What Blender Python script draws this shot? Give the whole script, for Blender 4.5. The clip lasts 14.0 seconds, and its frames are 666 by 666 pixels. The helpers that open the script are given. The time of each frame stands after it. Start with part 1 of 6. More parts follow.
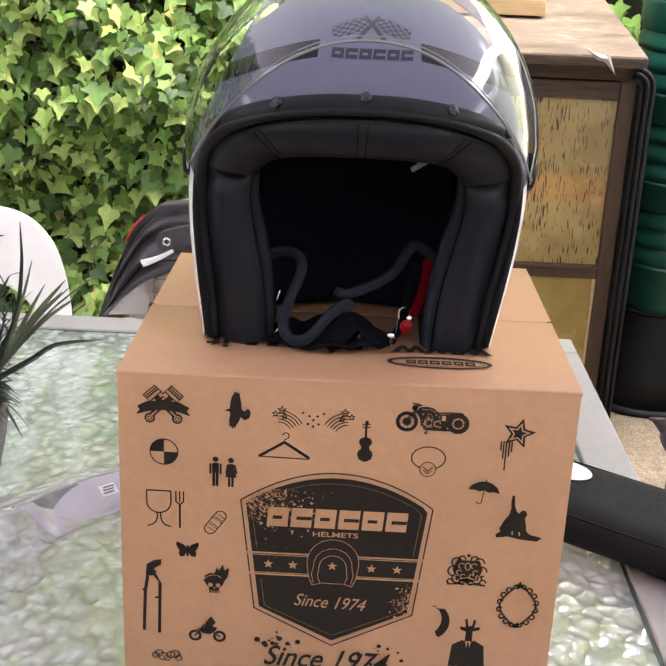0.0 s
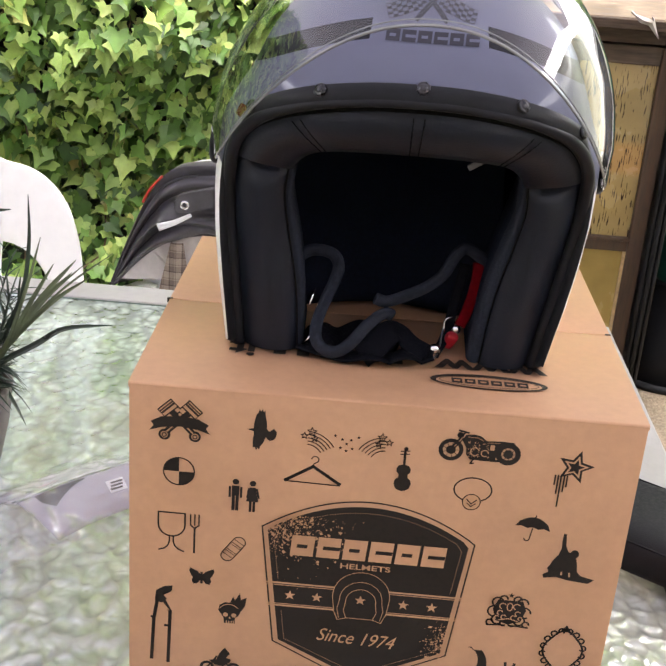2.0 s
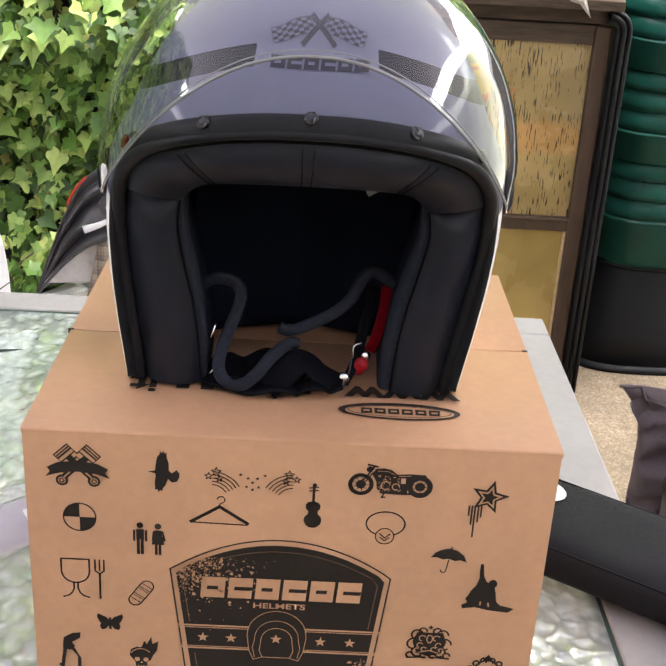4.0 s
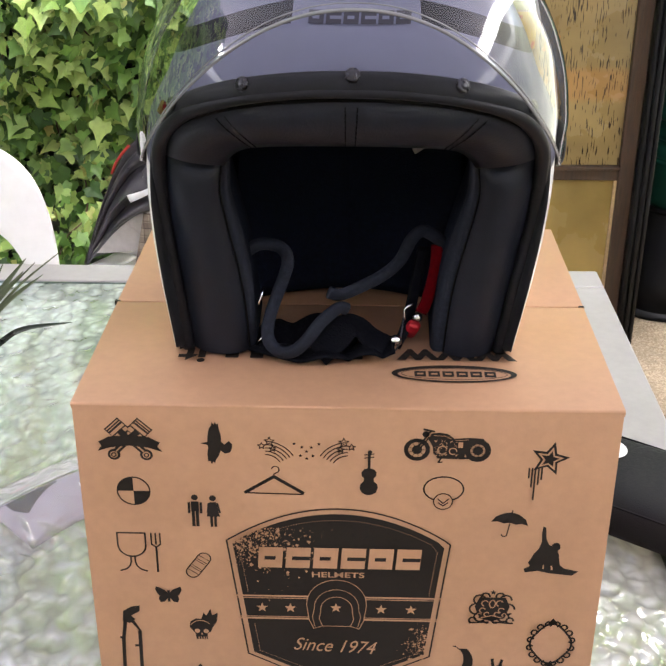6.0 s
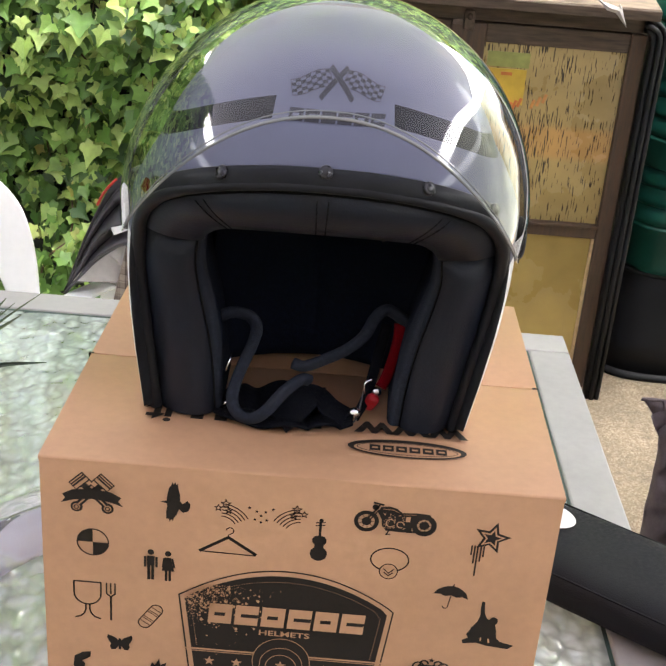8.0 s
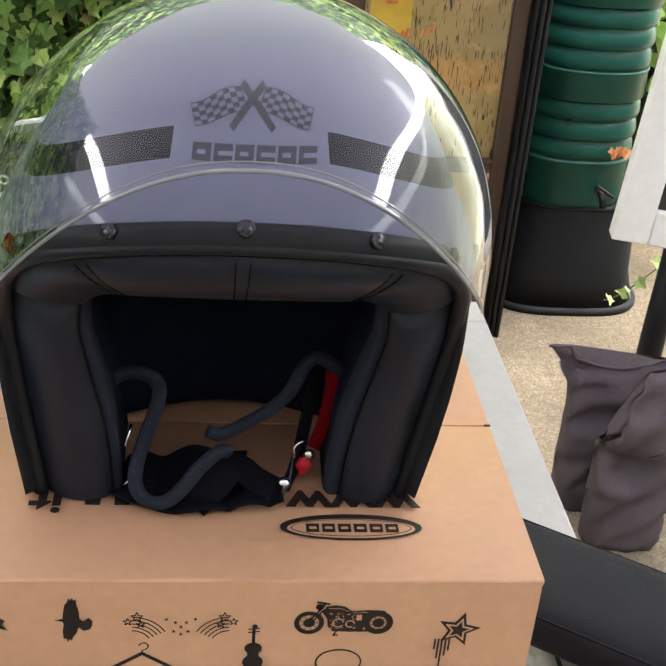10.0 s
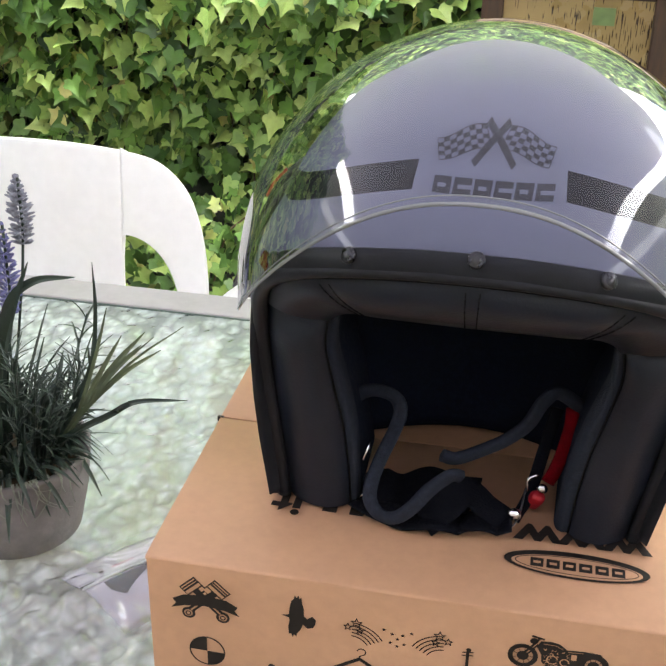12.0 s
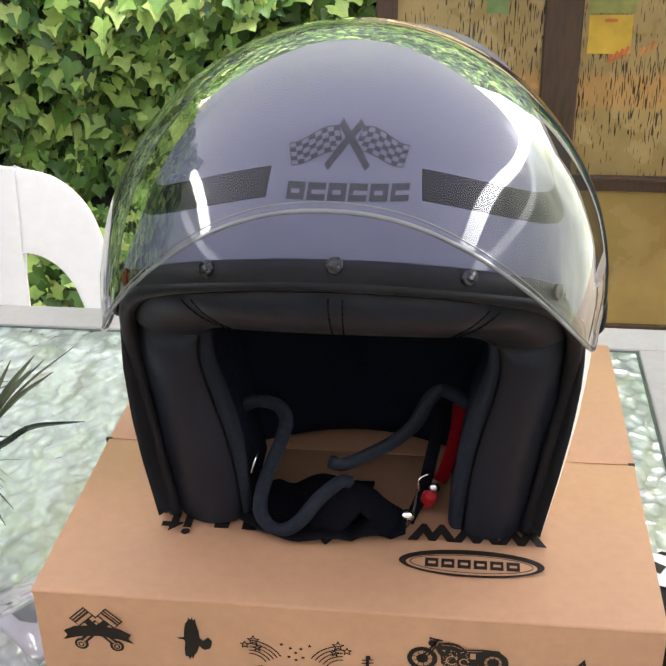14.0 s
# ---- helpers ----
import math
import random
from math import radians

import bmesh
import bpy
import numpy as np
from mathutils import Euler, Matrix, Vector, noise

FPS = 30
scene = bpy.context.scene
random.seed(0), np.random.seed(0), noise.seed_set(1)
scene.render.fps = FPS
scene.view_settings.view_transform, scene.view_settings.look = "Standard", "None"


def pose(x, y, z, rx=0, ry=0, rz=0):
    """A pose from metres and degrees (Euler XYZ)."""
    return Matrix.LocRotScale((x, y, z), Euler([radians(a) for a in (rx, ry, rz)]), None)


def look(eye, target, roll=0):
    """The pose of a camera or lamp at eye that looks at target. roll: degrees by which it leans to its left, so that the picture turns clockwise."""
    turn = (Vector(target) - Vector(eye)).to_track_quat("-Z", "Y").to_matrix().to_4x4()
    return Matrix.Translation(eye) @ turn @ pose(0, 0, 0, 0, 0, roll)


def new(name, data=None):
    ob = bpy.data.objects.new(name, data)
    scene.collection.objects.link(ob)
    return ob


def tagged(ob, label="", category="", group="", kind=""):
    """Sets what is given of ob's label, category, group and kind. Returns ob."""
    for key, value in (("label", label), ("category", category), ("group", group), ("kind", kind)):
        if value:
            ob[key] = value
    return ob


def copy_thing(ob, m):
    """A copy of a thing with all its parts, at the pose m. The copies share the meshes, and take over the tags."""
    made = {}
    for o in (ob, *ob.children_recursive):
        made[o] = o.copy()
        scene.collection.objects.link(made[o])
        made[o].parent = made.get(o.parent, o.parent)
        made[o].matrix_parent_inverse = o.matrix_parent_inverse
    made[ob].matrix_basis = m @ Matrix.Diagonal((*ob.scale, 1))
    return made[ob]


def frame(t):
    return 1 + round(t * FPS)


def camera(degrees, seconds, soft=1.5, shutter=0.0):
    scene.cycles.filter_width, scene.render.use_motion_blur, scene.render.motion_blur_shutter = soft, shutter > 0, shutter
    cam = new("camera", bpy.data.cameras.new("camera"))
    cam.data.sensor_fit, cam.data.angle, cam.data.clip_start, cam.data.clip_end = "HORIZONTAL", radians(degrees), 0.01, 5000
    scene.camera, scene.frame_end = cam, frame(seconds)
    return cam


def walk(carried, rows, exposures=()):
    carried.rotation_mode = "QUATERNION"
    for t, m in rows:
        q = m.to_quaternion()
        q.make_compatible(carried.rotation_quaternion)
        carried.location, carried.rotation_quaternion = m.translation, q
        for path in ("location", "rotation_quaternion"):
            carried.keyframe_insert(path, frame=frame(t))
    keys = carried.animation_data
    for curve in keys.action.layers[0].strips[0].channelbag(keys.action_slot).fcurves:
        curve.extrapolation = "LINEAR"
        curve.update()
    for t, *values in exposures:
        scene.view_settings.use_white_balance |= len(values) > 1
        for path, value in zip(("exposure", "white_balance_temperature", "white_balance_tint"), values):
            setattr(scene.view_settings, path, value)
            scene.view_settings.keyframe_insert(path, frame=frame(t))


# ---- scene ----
cam = camera(33.1, 14.0, soft=1.8)
PATH = [
    (0, (-0.004, -0.777, 1.36), (-0.027, 1.099, 0.667), 2.5),
    (0.5, (-0.006, -0.774, 1.363), (-0.018, 1.103, 0.673), 3.0),
    (1, (-0.006, -0.761, 1.361), (-0.02, 1.106, 0.644), 3.7),
    (1.5, (-0.019, -0.727, 1.367), (-0.041, 1.126, 0.615), 5.1),
    (2, (-0.027, -0.675, 1.369), (-0.064, 1.166, 0.588), 4.4),
    (2.5, (-0.013, -0.67, 1.373), (-0.035, 1.169, 0.588), 3.1),
    (3, (-0.007, -0.653, 1.374), (-0.001, 1.176, 0.567), 3.5),
    (3.2, (-0.005, -0.649, 1.379), (0.025, 1.17, 0.55), 4.0),
    (5.3, (0.017, -0.612, 1.4), (0.053, 1.224, 0.606), 2.3),
    (5.5, (0.009, -0.62, 1.397), (0.01, 1.21, 0.59), 1.6),
    (6, (0.006, -0.614, 1.39), (-0.037, 1.179, 0.505), 0.2),
    (6.5, (0.017, -0.641, 1.422), (-0.005, 1.159, 0.55), 1.4),
    (7, (0.014, -0.648, 1.421), (-0.007, 1.161, 0.568), 2.2),
    (7.5, (0.01, -0.643, 1.428), (0.014, 1.173, 0.589), 3.7),
    (8, (0.015, -0.632, 1.435), (0.009, 1.182, 0.592), 4.6),
    (8.5, (0.025, -0.604, 1.431), (0.049, 1.187, 0.541), 4.4),
    (8.8, (0.019, -0.561, 1.421), (0.095, 1.223, 0.519), 3.8),
    (9, (-0.005, -0.516, 1.424), (0.151, 1.27, 0.538), 4.2),
    (9.2, (-0.033, -0.469, 1.431), (0.195, 1.286, 0.499), 4.9),
    (11.3, (0.05, -0.468, 1.454), (-0.055, 1.275, 0.478), 0.3),
    (11.5, (0.053, -0.475, 1.455), (-0.179, 1.267, 0.5), -1.1),
    (11.8, (0.042, -0.483, 1.455), (-0.289, 1.244, 0.503), 0.2),
    (12, (0.027, -0.485, 1.457), (-0.309, 1.25, 0.52), 1.2),
    (12.2, (0.028, -0.474, 1.456), (-0.295, 1.269, 0.53), 0.0),
    (12.5, (0.032, -0.482, 1.456), (-0.062, 1.271, 0.498), 0.7),
    (13, (0.033, -0.487, 1.452), (-0.092, 1.264, 0.496), -0.8),
    (13.5, (0.032, -0.478, 1.457), (-0.091, 1.253, 0.463), 0.3),
    (14, (0.056, -0.467, 1.457), (-0.159, 1.285, 0.518), -1.0),
]
walk(cam, [(t, look(eye, target, roll)) for t, eye, target, roll in PATH], [(0, 4.18, 7700, 16), (3, 4.26, 7700, 14), (7, 4.22, 7600, 12), (9.2, 4.17, 7600, 8), (11.4, 4.24, 7550, 9), (13, 4.19, 7550, 10), (14, 4.20, 7550, 9)])
# world and sun
world = bpy.data.worlds.new("sky")
scene.world = world
world.use_nodes = True
wn = world.node_tree.nodes
sky = wn.new("ShaderNodeTexSky")
sky.sky_type = "NISHITA"
sky.sun_disc = False
sky.sun_elevation, sky.sun_rotation = radians(60), radians(190)
sky.air_density, sky.dust_density, sky.ozone_density = 1.0, 1.0, 1.0
wn["Background"].inputs["Strength"].default_value = 0.12
world.node_tree.links.new(sky.outputs[0], wn["Background"].inputs["Color"])
sun_data = bpy.data.lights.new("sun", "SUN")
sun_data.energy, sun_data.angle, sun_data.color = 2.0, radians(178), (1.0, 0.95, 0.87)
sun = new("sun", sun_data)
sun.matrix_world = look((-0.2, -0.9, 5.0), (0, 0.4, 0.8))

# ---- materials ----
def mat(name, color, rough=0.5, metal=0.0, vary=0.15, scale=40.0, bump=0.0, bump_scale=200.0, coat=0.0, spec=0.5,
        coarse=0.1, coarse_scale=4.0, stretch=(1, 1, 1)):
    """A principled material whose colour varies at a fine and a coarse scale, with a fine relief."""
    m = bpy.data.materials.new(name)
    m.use_nodes = True
    t = m.node_tree
    p = t.nodes["Principled BSDF"]
    p.inputs["Metallic"].default_value = metal
    p.inputs["Coat Weight"].default_value = coat
    p.inputs["Coat Roughness"].default_value = 0.05
    p.inputs["Specular IOR Level"].default_value = spec
    co = t.nodes.new("ShaderNodeTexCoord")
    mp = t.nodes.new("ShaderNodeMapping")
    mp.inputs["Scale"].default_value = stretch
    t.links.new(co.outputs["Object"], mp.inputs["Vector"])
    prev = None
    for s, v in ((scale, vary), (coarse_scale, coarse)):
        n = t.nodes.new("ShaderNodeTexNoise")
        n.inputs["Scale"].default_value = s
        n.inputs["Detail"].default_value = 5
        t.links.new(mp.outputs[0], n.inputs["Vector"])
        r = t.nodes.new("ShaderNodeMapRange")
        r.inputs["From Min"].default_value, r.inputs["From Max"].default_value = 0.3, 0.7
        r.inputs["To Min"].default_value, r.inputs["To Max"].default_value = 1 - v, 1 + v
        t.links.new(n.outputs[0], r.inputs["Value"])
        if prev is None:
            prev = r.outputs[0]
        else:
            x = t.nodes.new("ShaderNodeMath")
            x.operation = "MULTIPLY"
            t.links.new(prev, x.inputs[0])
            t.links.new(r.outputs[0], x.inputs[1])
            prev = x.outputs[0]
    hsv = t.nodes.new("ShaderNodeHueSaturation")
    hsv.inputs["Color"].default_value = (*color, 1)
    t.links.new(prev, hsv.inputs["Value"])
    t.links.new(hsv.outputs[0], p.inputs["Base Color"])
    rr = t.nodes.new("ShaderNodeMath")
    rr.operation = "MULTIPLY"
    rr.inputs[0].default_value = rough
    t.links.new(prev, rr.inputs[1])
    t.links.new(rr.outputs[0], p.inputs["Roughness"])
    if bump:
        n = t.nodes.new("ShaderNodeTexNoise")
        n.inputs["Scale"].default_value = bump_scale
        n.inputs["Detail"].default_value = 4
        t.links.new(mp.outputs[0], n.inputs["Vector"])
        b = t.nodes.new("ShaderNodeBump")
        b.inputs["Strength"].default_value = bump
        b.inputs["Distance"].default_value = 0.002
        t.links.new(n.outputs[0], b.inputs["Height"])
        t.links.new(b.outputs[0], p.inputs["Normal"])
    m["hsv"] = hsv.name
    return m


def node(t, kind, **values):
    n = t.nodes.new(kind)
    for key, value in values.items():
        if key == "operation":
            n.operation = value
        else:
            n.inputs[key].default_value = value
    return n


def ramp(t, source, *stops):
    n = t.nodes.new("ShaderNodeValToRGB")
    e = n.color_ramp.elements
    while len(e) < len(stops):
        e.new(0.5)
    for k, (pos, col) in enumerate(stops):
        e[k].position, e[k].color = pos, (*col, 1)
    t.links.new(source, n.inputs[0])
    return n.outputs[0]


def sheen(t, base, normal=None, power=2.9):
    """Share of gloss of a thin sheet, rising towards grazing view."""
    w = node(t, "ShaderNodeLayerWeight", Blend=0.5)
    if normal is not None:
        t.links.new(normal, w.inputs["Normal"])
    p = node(t, "ShaderNodeMath", operation="POWER")
    p.inputs[1].default_value = power
    t.links.new(w.outputs["Facing"], p.inputs[0])
    m = node(t, "ShaderNodeMath", operation="MULTIPLY_ADD")
    m.inputs[1].default_value, m.inputs[2].default_value = 1 - base, base
    t.links.new(p.outputs[0], m.inputs[0])
    return m.outputs[0]


def clear_mat(name, tint, rough, ior, film, power=2.3):
    """A thin clear sheet: straight through, with a gloss that follows Fresnel and a trace of milky scatter."""
    m = bpy.data.materials.new(name)
    m.use_nodes = True
    t = m.node_tree
    t.nodes.remove(t.nodes["Principled BSDF"])
    out = t.nodes["Material Output"]
    clear = node(t, "ShaderNodeBsdfTransparent", Color=(*tint, 1))
    milk = node(t, "ShaderNodeBsdfDiffuse", Color=(0.8, 0.82, 0.85, 1))
    gloss = node(t, "ShaderNodeBsdfGlossy", Roughness=rough)
    a = node(t, "ShaderNodeMixShader", Fac=film)
    t.links.new(clear.outputs[0], a.inputs[1])
    t.links.new(milk.outputs[0], a.inputs[2])
    b = node(t, "ShaderNodeMixShader")
    t.links.new(sheen(t, ior, None, power), b.inputs[0])
    t.links.new(a.outputs[0], b.inputs[1])
    t.links.new(gloss.outputs[0], b.inputs[2])
    t.links.new(b.outputs[0], out.inputs["Surface"])
    return m


KRAFT = mat("kraft_cardboard", (0.515, 0.290, 0.172), 0.46, vary=0.04, scale=160, bump=0.05, bump_scale=500, coarse=0.06, coarse_scale=9, spec=0.45)
KRAFT_IN = mat("raw_cardboard_edge", (0.36, 0.22, 0.12), 0.85, vary=0.2, scale=300, spec=0.1)
INK = mat("black_print", (0.018, 0.014, 0.012), 0.55, vary=0.35, scale=250, coarse=0.15, coarse_scale=30, spec=0.25)
KRAFT_PRINT = mat("unprinted_kraft", (0.515, 0.290, 0.172), 0.62, vary=0.06, scale=160, spec=0.25)
RUBBER = mat("black_rubber_trim", (0.0125, 0.0135, 0.0165), 0.42, vary=0.15, scale=90, bump=0.05, bump_scale=700, spec=0.16)
LEATHER = mat("black_leatherette", (0.0112, 0.0142, 0.0220), 0.38, vary=0.10, scale=60, bump=0.12, bump_scale=600, coarse=0.05, coarse_scale=14, spec=0.22)
# darker copy of the navy below, with the cavity's shade in its colour
NAVY_SHADED = mat("navy_cloth_in_shade", (0.008, 0.011, 0.021), 0.95, vary=0.25, scale=300, bump=0.3, bump_scale=900, spec=0.05)
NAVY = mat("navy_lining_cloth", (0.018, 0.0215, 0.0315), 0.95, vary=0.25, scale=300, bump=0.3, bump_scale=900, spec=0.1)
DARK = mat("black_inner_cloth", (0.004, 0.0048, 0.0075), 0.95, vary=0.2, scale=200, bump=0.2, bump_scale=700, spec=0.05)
WEBBING = mat("black_webbing", (0.0035, 0.004, 0.0065), 0.8, vary=0.3, scale=400, bump=0.35, bump_scale=800, spec=0.08)
# red webbing again, darkened for the shade behind the cheek pad
DARK_RED = mat("darkened_red_webbing", (0.105, 0.001, 0.004), 0.8, vary=0.2, scale=300, bump=0.2, bump_scale=700, spec=0.05)
RED = mat("red_webbing", (0.36, 0.002, 0.012), 0.55, vary=0.2, scale=300, bump=0.2, bump_scale=700)
CHROME = mat("chromed_steel", (0.75, 0.75, 0.76), 0.12, metal=1.0, vary=0.05, scale=100)
STUD = mat("black_metal_stud", (0.05, 0.05, 0.055), 0.3, metal=0.9, vary=0.15, scale=300)
RUSTY = mat("tarnished_iron", (0.11, 0.085, 0.07), 0.5, metal=0.6, vary=0.3, scale=120, coarse=0.3, coarse_scale=40)
THREAD = mat("stitching_thread", (0.004, 0.004, 0.004), 0.8, spec=0.1)
TAB = mat("grey_plastic_tab", (0.10, 0.105, 0.11), 0.25, vary=0.05)
PIVOT = mat("clear_plastic_pivot", (0.62, 0.64, 0.66), 0.15, vary=0.05, coat=0.5)
VISOR = clear_mat("clear_visor", (0.985, 0.99, 0.985), 0.010, 0.022, 0.002, 2.0)
VISOR_EDGE = mat("polished_visor_edge", (0.20, 0.21, 0.22), 0.08, vary=0.1, scale=60, coat=0.6)
FILM = clear_mat("clear_film", (0.97, 0.97, 0.985), 0.16, 0.07, 0.09, 2.3)
ALU = mat("grey_painted_aluminium", (0.345, 0.335, 0.332), 0.40, vary=0.05, scale=90, coarse=0.08, coarse_scale=7, bump=0.04, bump_scale=300)
SEAL = mat("dark_green_seal", (0.03, 0.06, 0.05), 0.5)
WHITE_PLASTIC = mat("white_moulded_plastic", (0.92, 0.92, 0.91), 0.38, vary=0.02, scale=60, coarse=0.03, bump=0.03, bump_scale=200)
WHITE_PAINT = mat("white_painted_wood", (0.80, 0.80, 0.78), 0.45, vary=0.04, scale=50, coarse=0.05, bump=0.05, bump_scale=90)
BROWN_WOOD = mat("dark_stained_wood", (0.068, 0.040, 0.025), 0.6, vary=0.35, scale=30, stretch=(6, 6, 0.7), bump=0.25, bump_scale=60, coarse=0.25, coarse_scale=5)
PALE_WOOD = mat("weathered_board", (0.190, 0.148, 0.112), 0.8, vary=0.34, scale=26, stretch=(1, 2.4, 2.4), bump=0.3, bump_scale=80, coarse=0.32, coarse_scale=6, spec=0.2)
HEADER_WOOD = mat("weathered_dark_board", (0.085, 0.062, 0.048), 0.75, vary=0.35, scale=24, stretch=(0.6, 6, 6), bump=0.3, bump_scale=60, coarse=0.2, coarse_scale=6, spec=0.2)
BLEACHED = mat("bleached_leaf", (0.40, 0.37, 0.35), 0.7, vary=0.1, scale=60)
NEW_WOOD = mat("pale_planed_wood", (0.55, 0.40, 0.22), 0.6, vary=0.12, scale=20, stretch=(1, 6, 6), bump=0.15, bump_scale=80)
BLACK_PLASTIC = mat("black_ribbed_plastic", (0.008, 0.009, 0.0115), 0.42, vary=0.2, scale=30, coarse=0.2, bump=0.1, bump_scale=150, spec=0.25)
BUTT_GREEN = mat("green_moulded_plastic", (0.0035, 0.062, 0.048), 0.34, vary=0.1, scale=20, coarse=0.18, coarse_scale=5, bump=0.06, bump_scale=200, spec=0.22)
STAND_BLACK = mat("black_plastic_stand", (0.006, 0.0075, 0.0105), 0.55, vary=0.15, scale=15, coarse=0.3, coarse_scale=5, bump=0.12, bump_scale=120, spec=0.25)
SACK = mat("dark_plum_fabric", (0.092, 0.074, 0.086), 0.6, vary=0.12, scale=150, coarse=0.12, coarse_scale=8, bump=0.25, bump_scale=500, spec=0.2)
CASE = mat("black_padded_fabric", (0.0115, 0.012, 0.0155), 0.65, vary=0.2, scale=250, coarse=0.15, coarse_scale=12, bump=0.2, bump_scale=700, spec=0.15)
PAPER = mat("white_paper", (0.80, 0.80, 0.82), 0.55, vary=0.03, scale=80)
FAINT_RED = mat("faint_red_print", (0.55, 0.27, 0.32), 0.6)
SMOKE_PALE = mat("pale_lilac_plastic", (0.80, 0.79, 0.85), 0.25, vary=0.06, scale=20, coarse=0.12, coarse_scale=12, coat=0.4)
PALE_BLADE = mat("pale_dry_blade", (0.20, 0.215, 0.17), 0.7, vary=0.25, scale=60)
SMOKE = mat("grey_lilac_plastic", (0.36, 0.345, 0.395), 0.20, vary=0.06, scale=20, coarse=0.15, coarse_scale=12, coat=0.4)
POT = mat("grey_cement_pot", (0.185, 0.170, 0.163), 0.9, vary=0.15, scale=60, coarse=0.2, coarse_scale=18, bump=0.3, bump_scale=250, spec=0.15)
SOIL = mat("brown_moss", (0.06, 0.04, 0.02), 0.95, vary=0.6, scale=150, bump=0.6, bump_scale=200)
BLADE = mat("dark_green_blade", (0.021, 0.040, 0.027), 0.5, vary=0.4, scale=30, coarse=0.4, coarse_scale=10)
PALE_GRASS = mat("pale_green_blade", (0.105, 0.135, 0.075), 0.55, vary=0.3, scale=40, coarse=0.3, coarse_scale=12)
LAVENDER = mat("blue_violet_floret", (0.16, 0.16, 0.33), 0.8, vary=0.4, scale=200)
LAVENDER_GREY = mat("grey_faded_floret", (0.27, 0.28, 0.33), 0.8, vary=0.4, scale=200)
JACKET = mat("black_leather", (0.046, 0.043, 0.050), 0.36, vary=0.2, scale=60, coarse=0.15, coarse_scale=9, bump=0.15, bump_scale=400, spec=0.6)
LINING_GREY = mat("pale_grey_lining", (0.50, 0.47, 0.45), 0.8, vary=0.08, scale=80, bump=0.15, bump_scale=400)
RED_TRIM = mat("red_leather", (0.45, 0.03, 0.02), 0.45)
STEM = mat("brown_stem", (0.10, 0.065, 0.035), 0.85, vary=0.3, scale=60, bump=0.3, bump_scale=150)
# near-black backing of the ivy: the shade between leaves is in its colour
GAP_SHADE = mat("hedge_gap_shade", (0.009, 0.014, 0.006), 0.9, vary=0.6, scale=25, bump=0.8, bump_scale=30)
BRICKWORK = mat("pale_rendered_wall", (0.76, 0.72, 0.65), 0.85, vary=0.06, scale=60, coarse=0.1, bump=0.2, bump_scale=150)
GREY_WALL = mat("grey_green_render", (0.48, 0.51, 0.42), 0.85, vary=0.08, scale=60, coarse=0.25, coarse_scale=2.5, bump=0.2, bump_scale=150)
YELLOW = mat("yellow_sticker", (0.55, 0.36, 0.05), 0.4, vary=0.12, scale=30)
GREEN_PRINT = mat("green_print", (0.16, 0.25, 0.09), 0.5)
PALE_GREEN = mat("faded_green_print", (0.28, 0.30, 0.09), 0.5, vary=0.2, scale=40)
ORANGE_PALE = mat("faded_orange_print", (0.50, 0.22, 0.07), 0.5, vary=0.2, scale=60)
ORANGE_RED = mat("orange_red_print", (0.52, 0.15, 0.04), 0.5)
DRY_LEAF = mat("dry_orange_leaf", (0.40, 0.16, 0.06), 0.7, vary=0.2, scale=60)
DARK_GLASS = mat("dark_window_glass", (0.02, 0.025, 0.025), 0.06, vary=0.1, coat=0.5)


def leaf_mat(name, dark, mid, light, odd):
    m = mat(name, mid, 0.42, vary=0.18, scale=35, bump=0.12, bump_scale=90, spec=0.35)
    t = m.node_tree
    g = t.nodes.new("ShaderNodeNewGeometry")
    o = t.nodes.new("ShaderNodeObjectInfo")
    s = node(t, "ShaderNodeMath", operation="ADD")
    f = node(t, "ShaderNodeMath", operation="FRACT")
    t.links.new(g.outputs["Random Per Island"], s.inputs[0])
    t.links.new(o.outputs["Random"], s.inputs[1])
    t.links.new(s.outputs[0], f.inputs[0])
    c = ramp(t, f.outputs[0], (0.0, dark), (0.5, mid), (0.95, light), (1.0, odd))
    t.links.new(c, t.nodes[m["hsv"]].inputs["Color"])
    p = t.nodes["Principled BSDF"]
    p.inputs["Transmission Weight"].default_value = 0.0
    p.inputs["Subsurface Weight"].default_value = 0.12
    p.inputs["Subsurface Radius"].default_value = (0.004, 0.008, 0.002)
    return m


IVY = leaf_mat("ivy_leaf", (0.018, 0.055, 0.013), (0.130, 0.265, 0.056), (0.42, 0.56, 0.17), (0.55, 0.53, 0.19))
IVY_PALE = leaf_mat("pale_ivy_leaf", (0.16, 0.24, 0.07), (0.30, 0.40, 0.14), (0.42, 0.50, 0.22), (0.48, 0.52, 0.26))


LEAN = 0.024        # sideways lean of the helmet, per metre of height


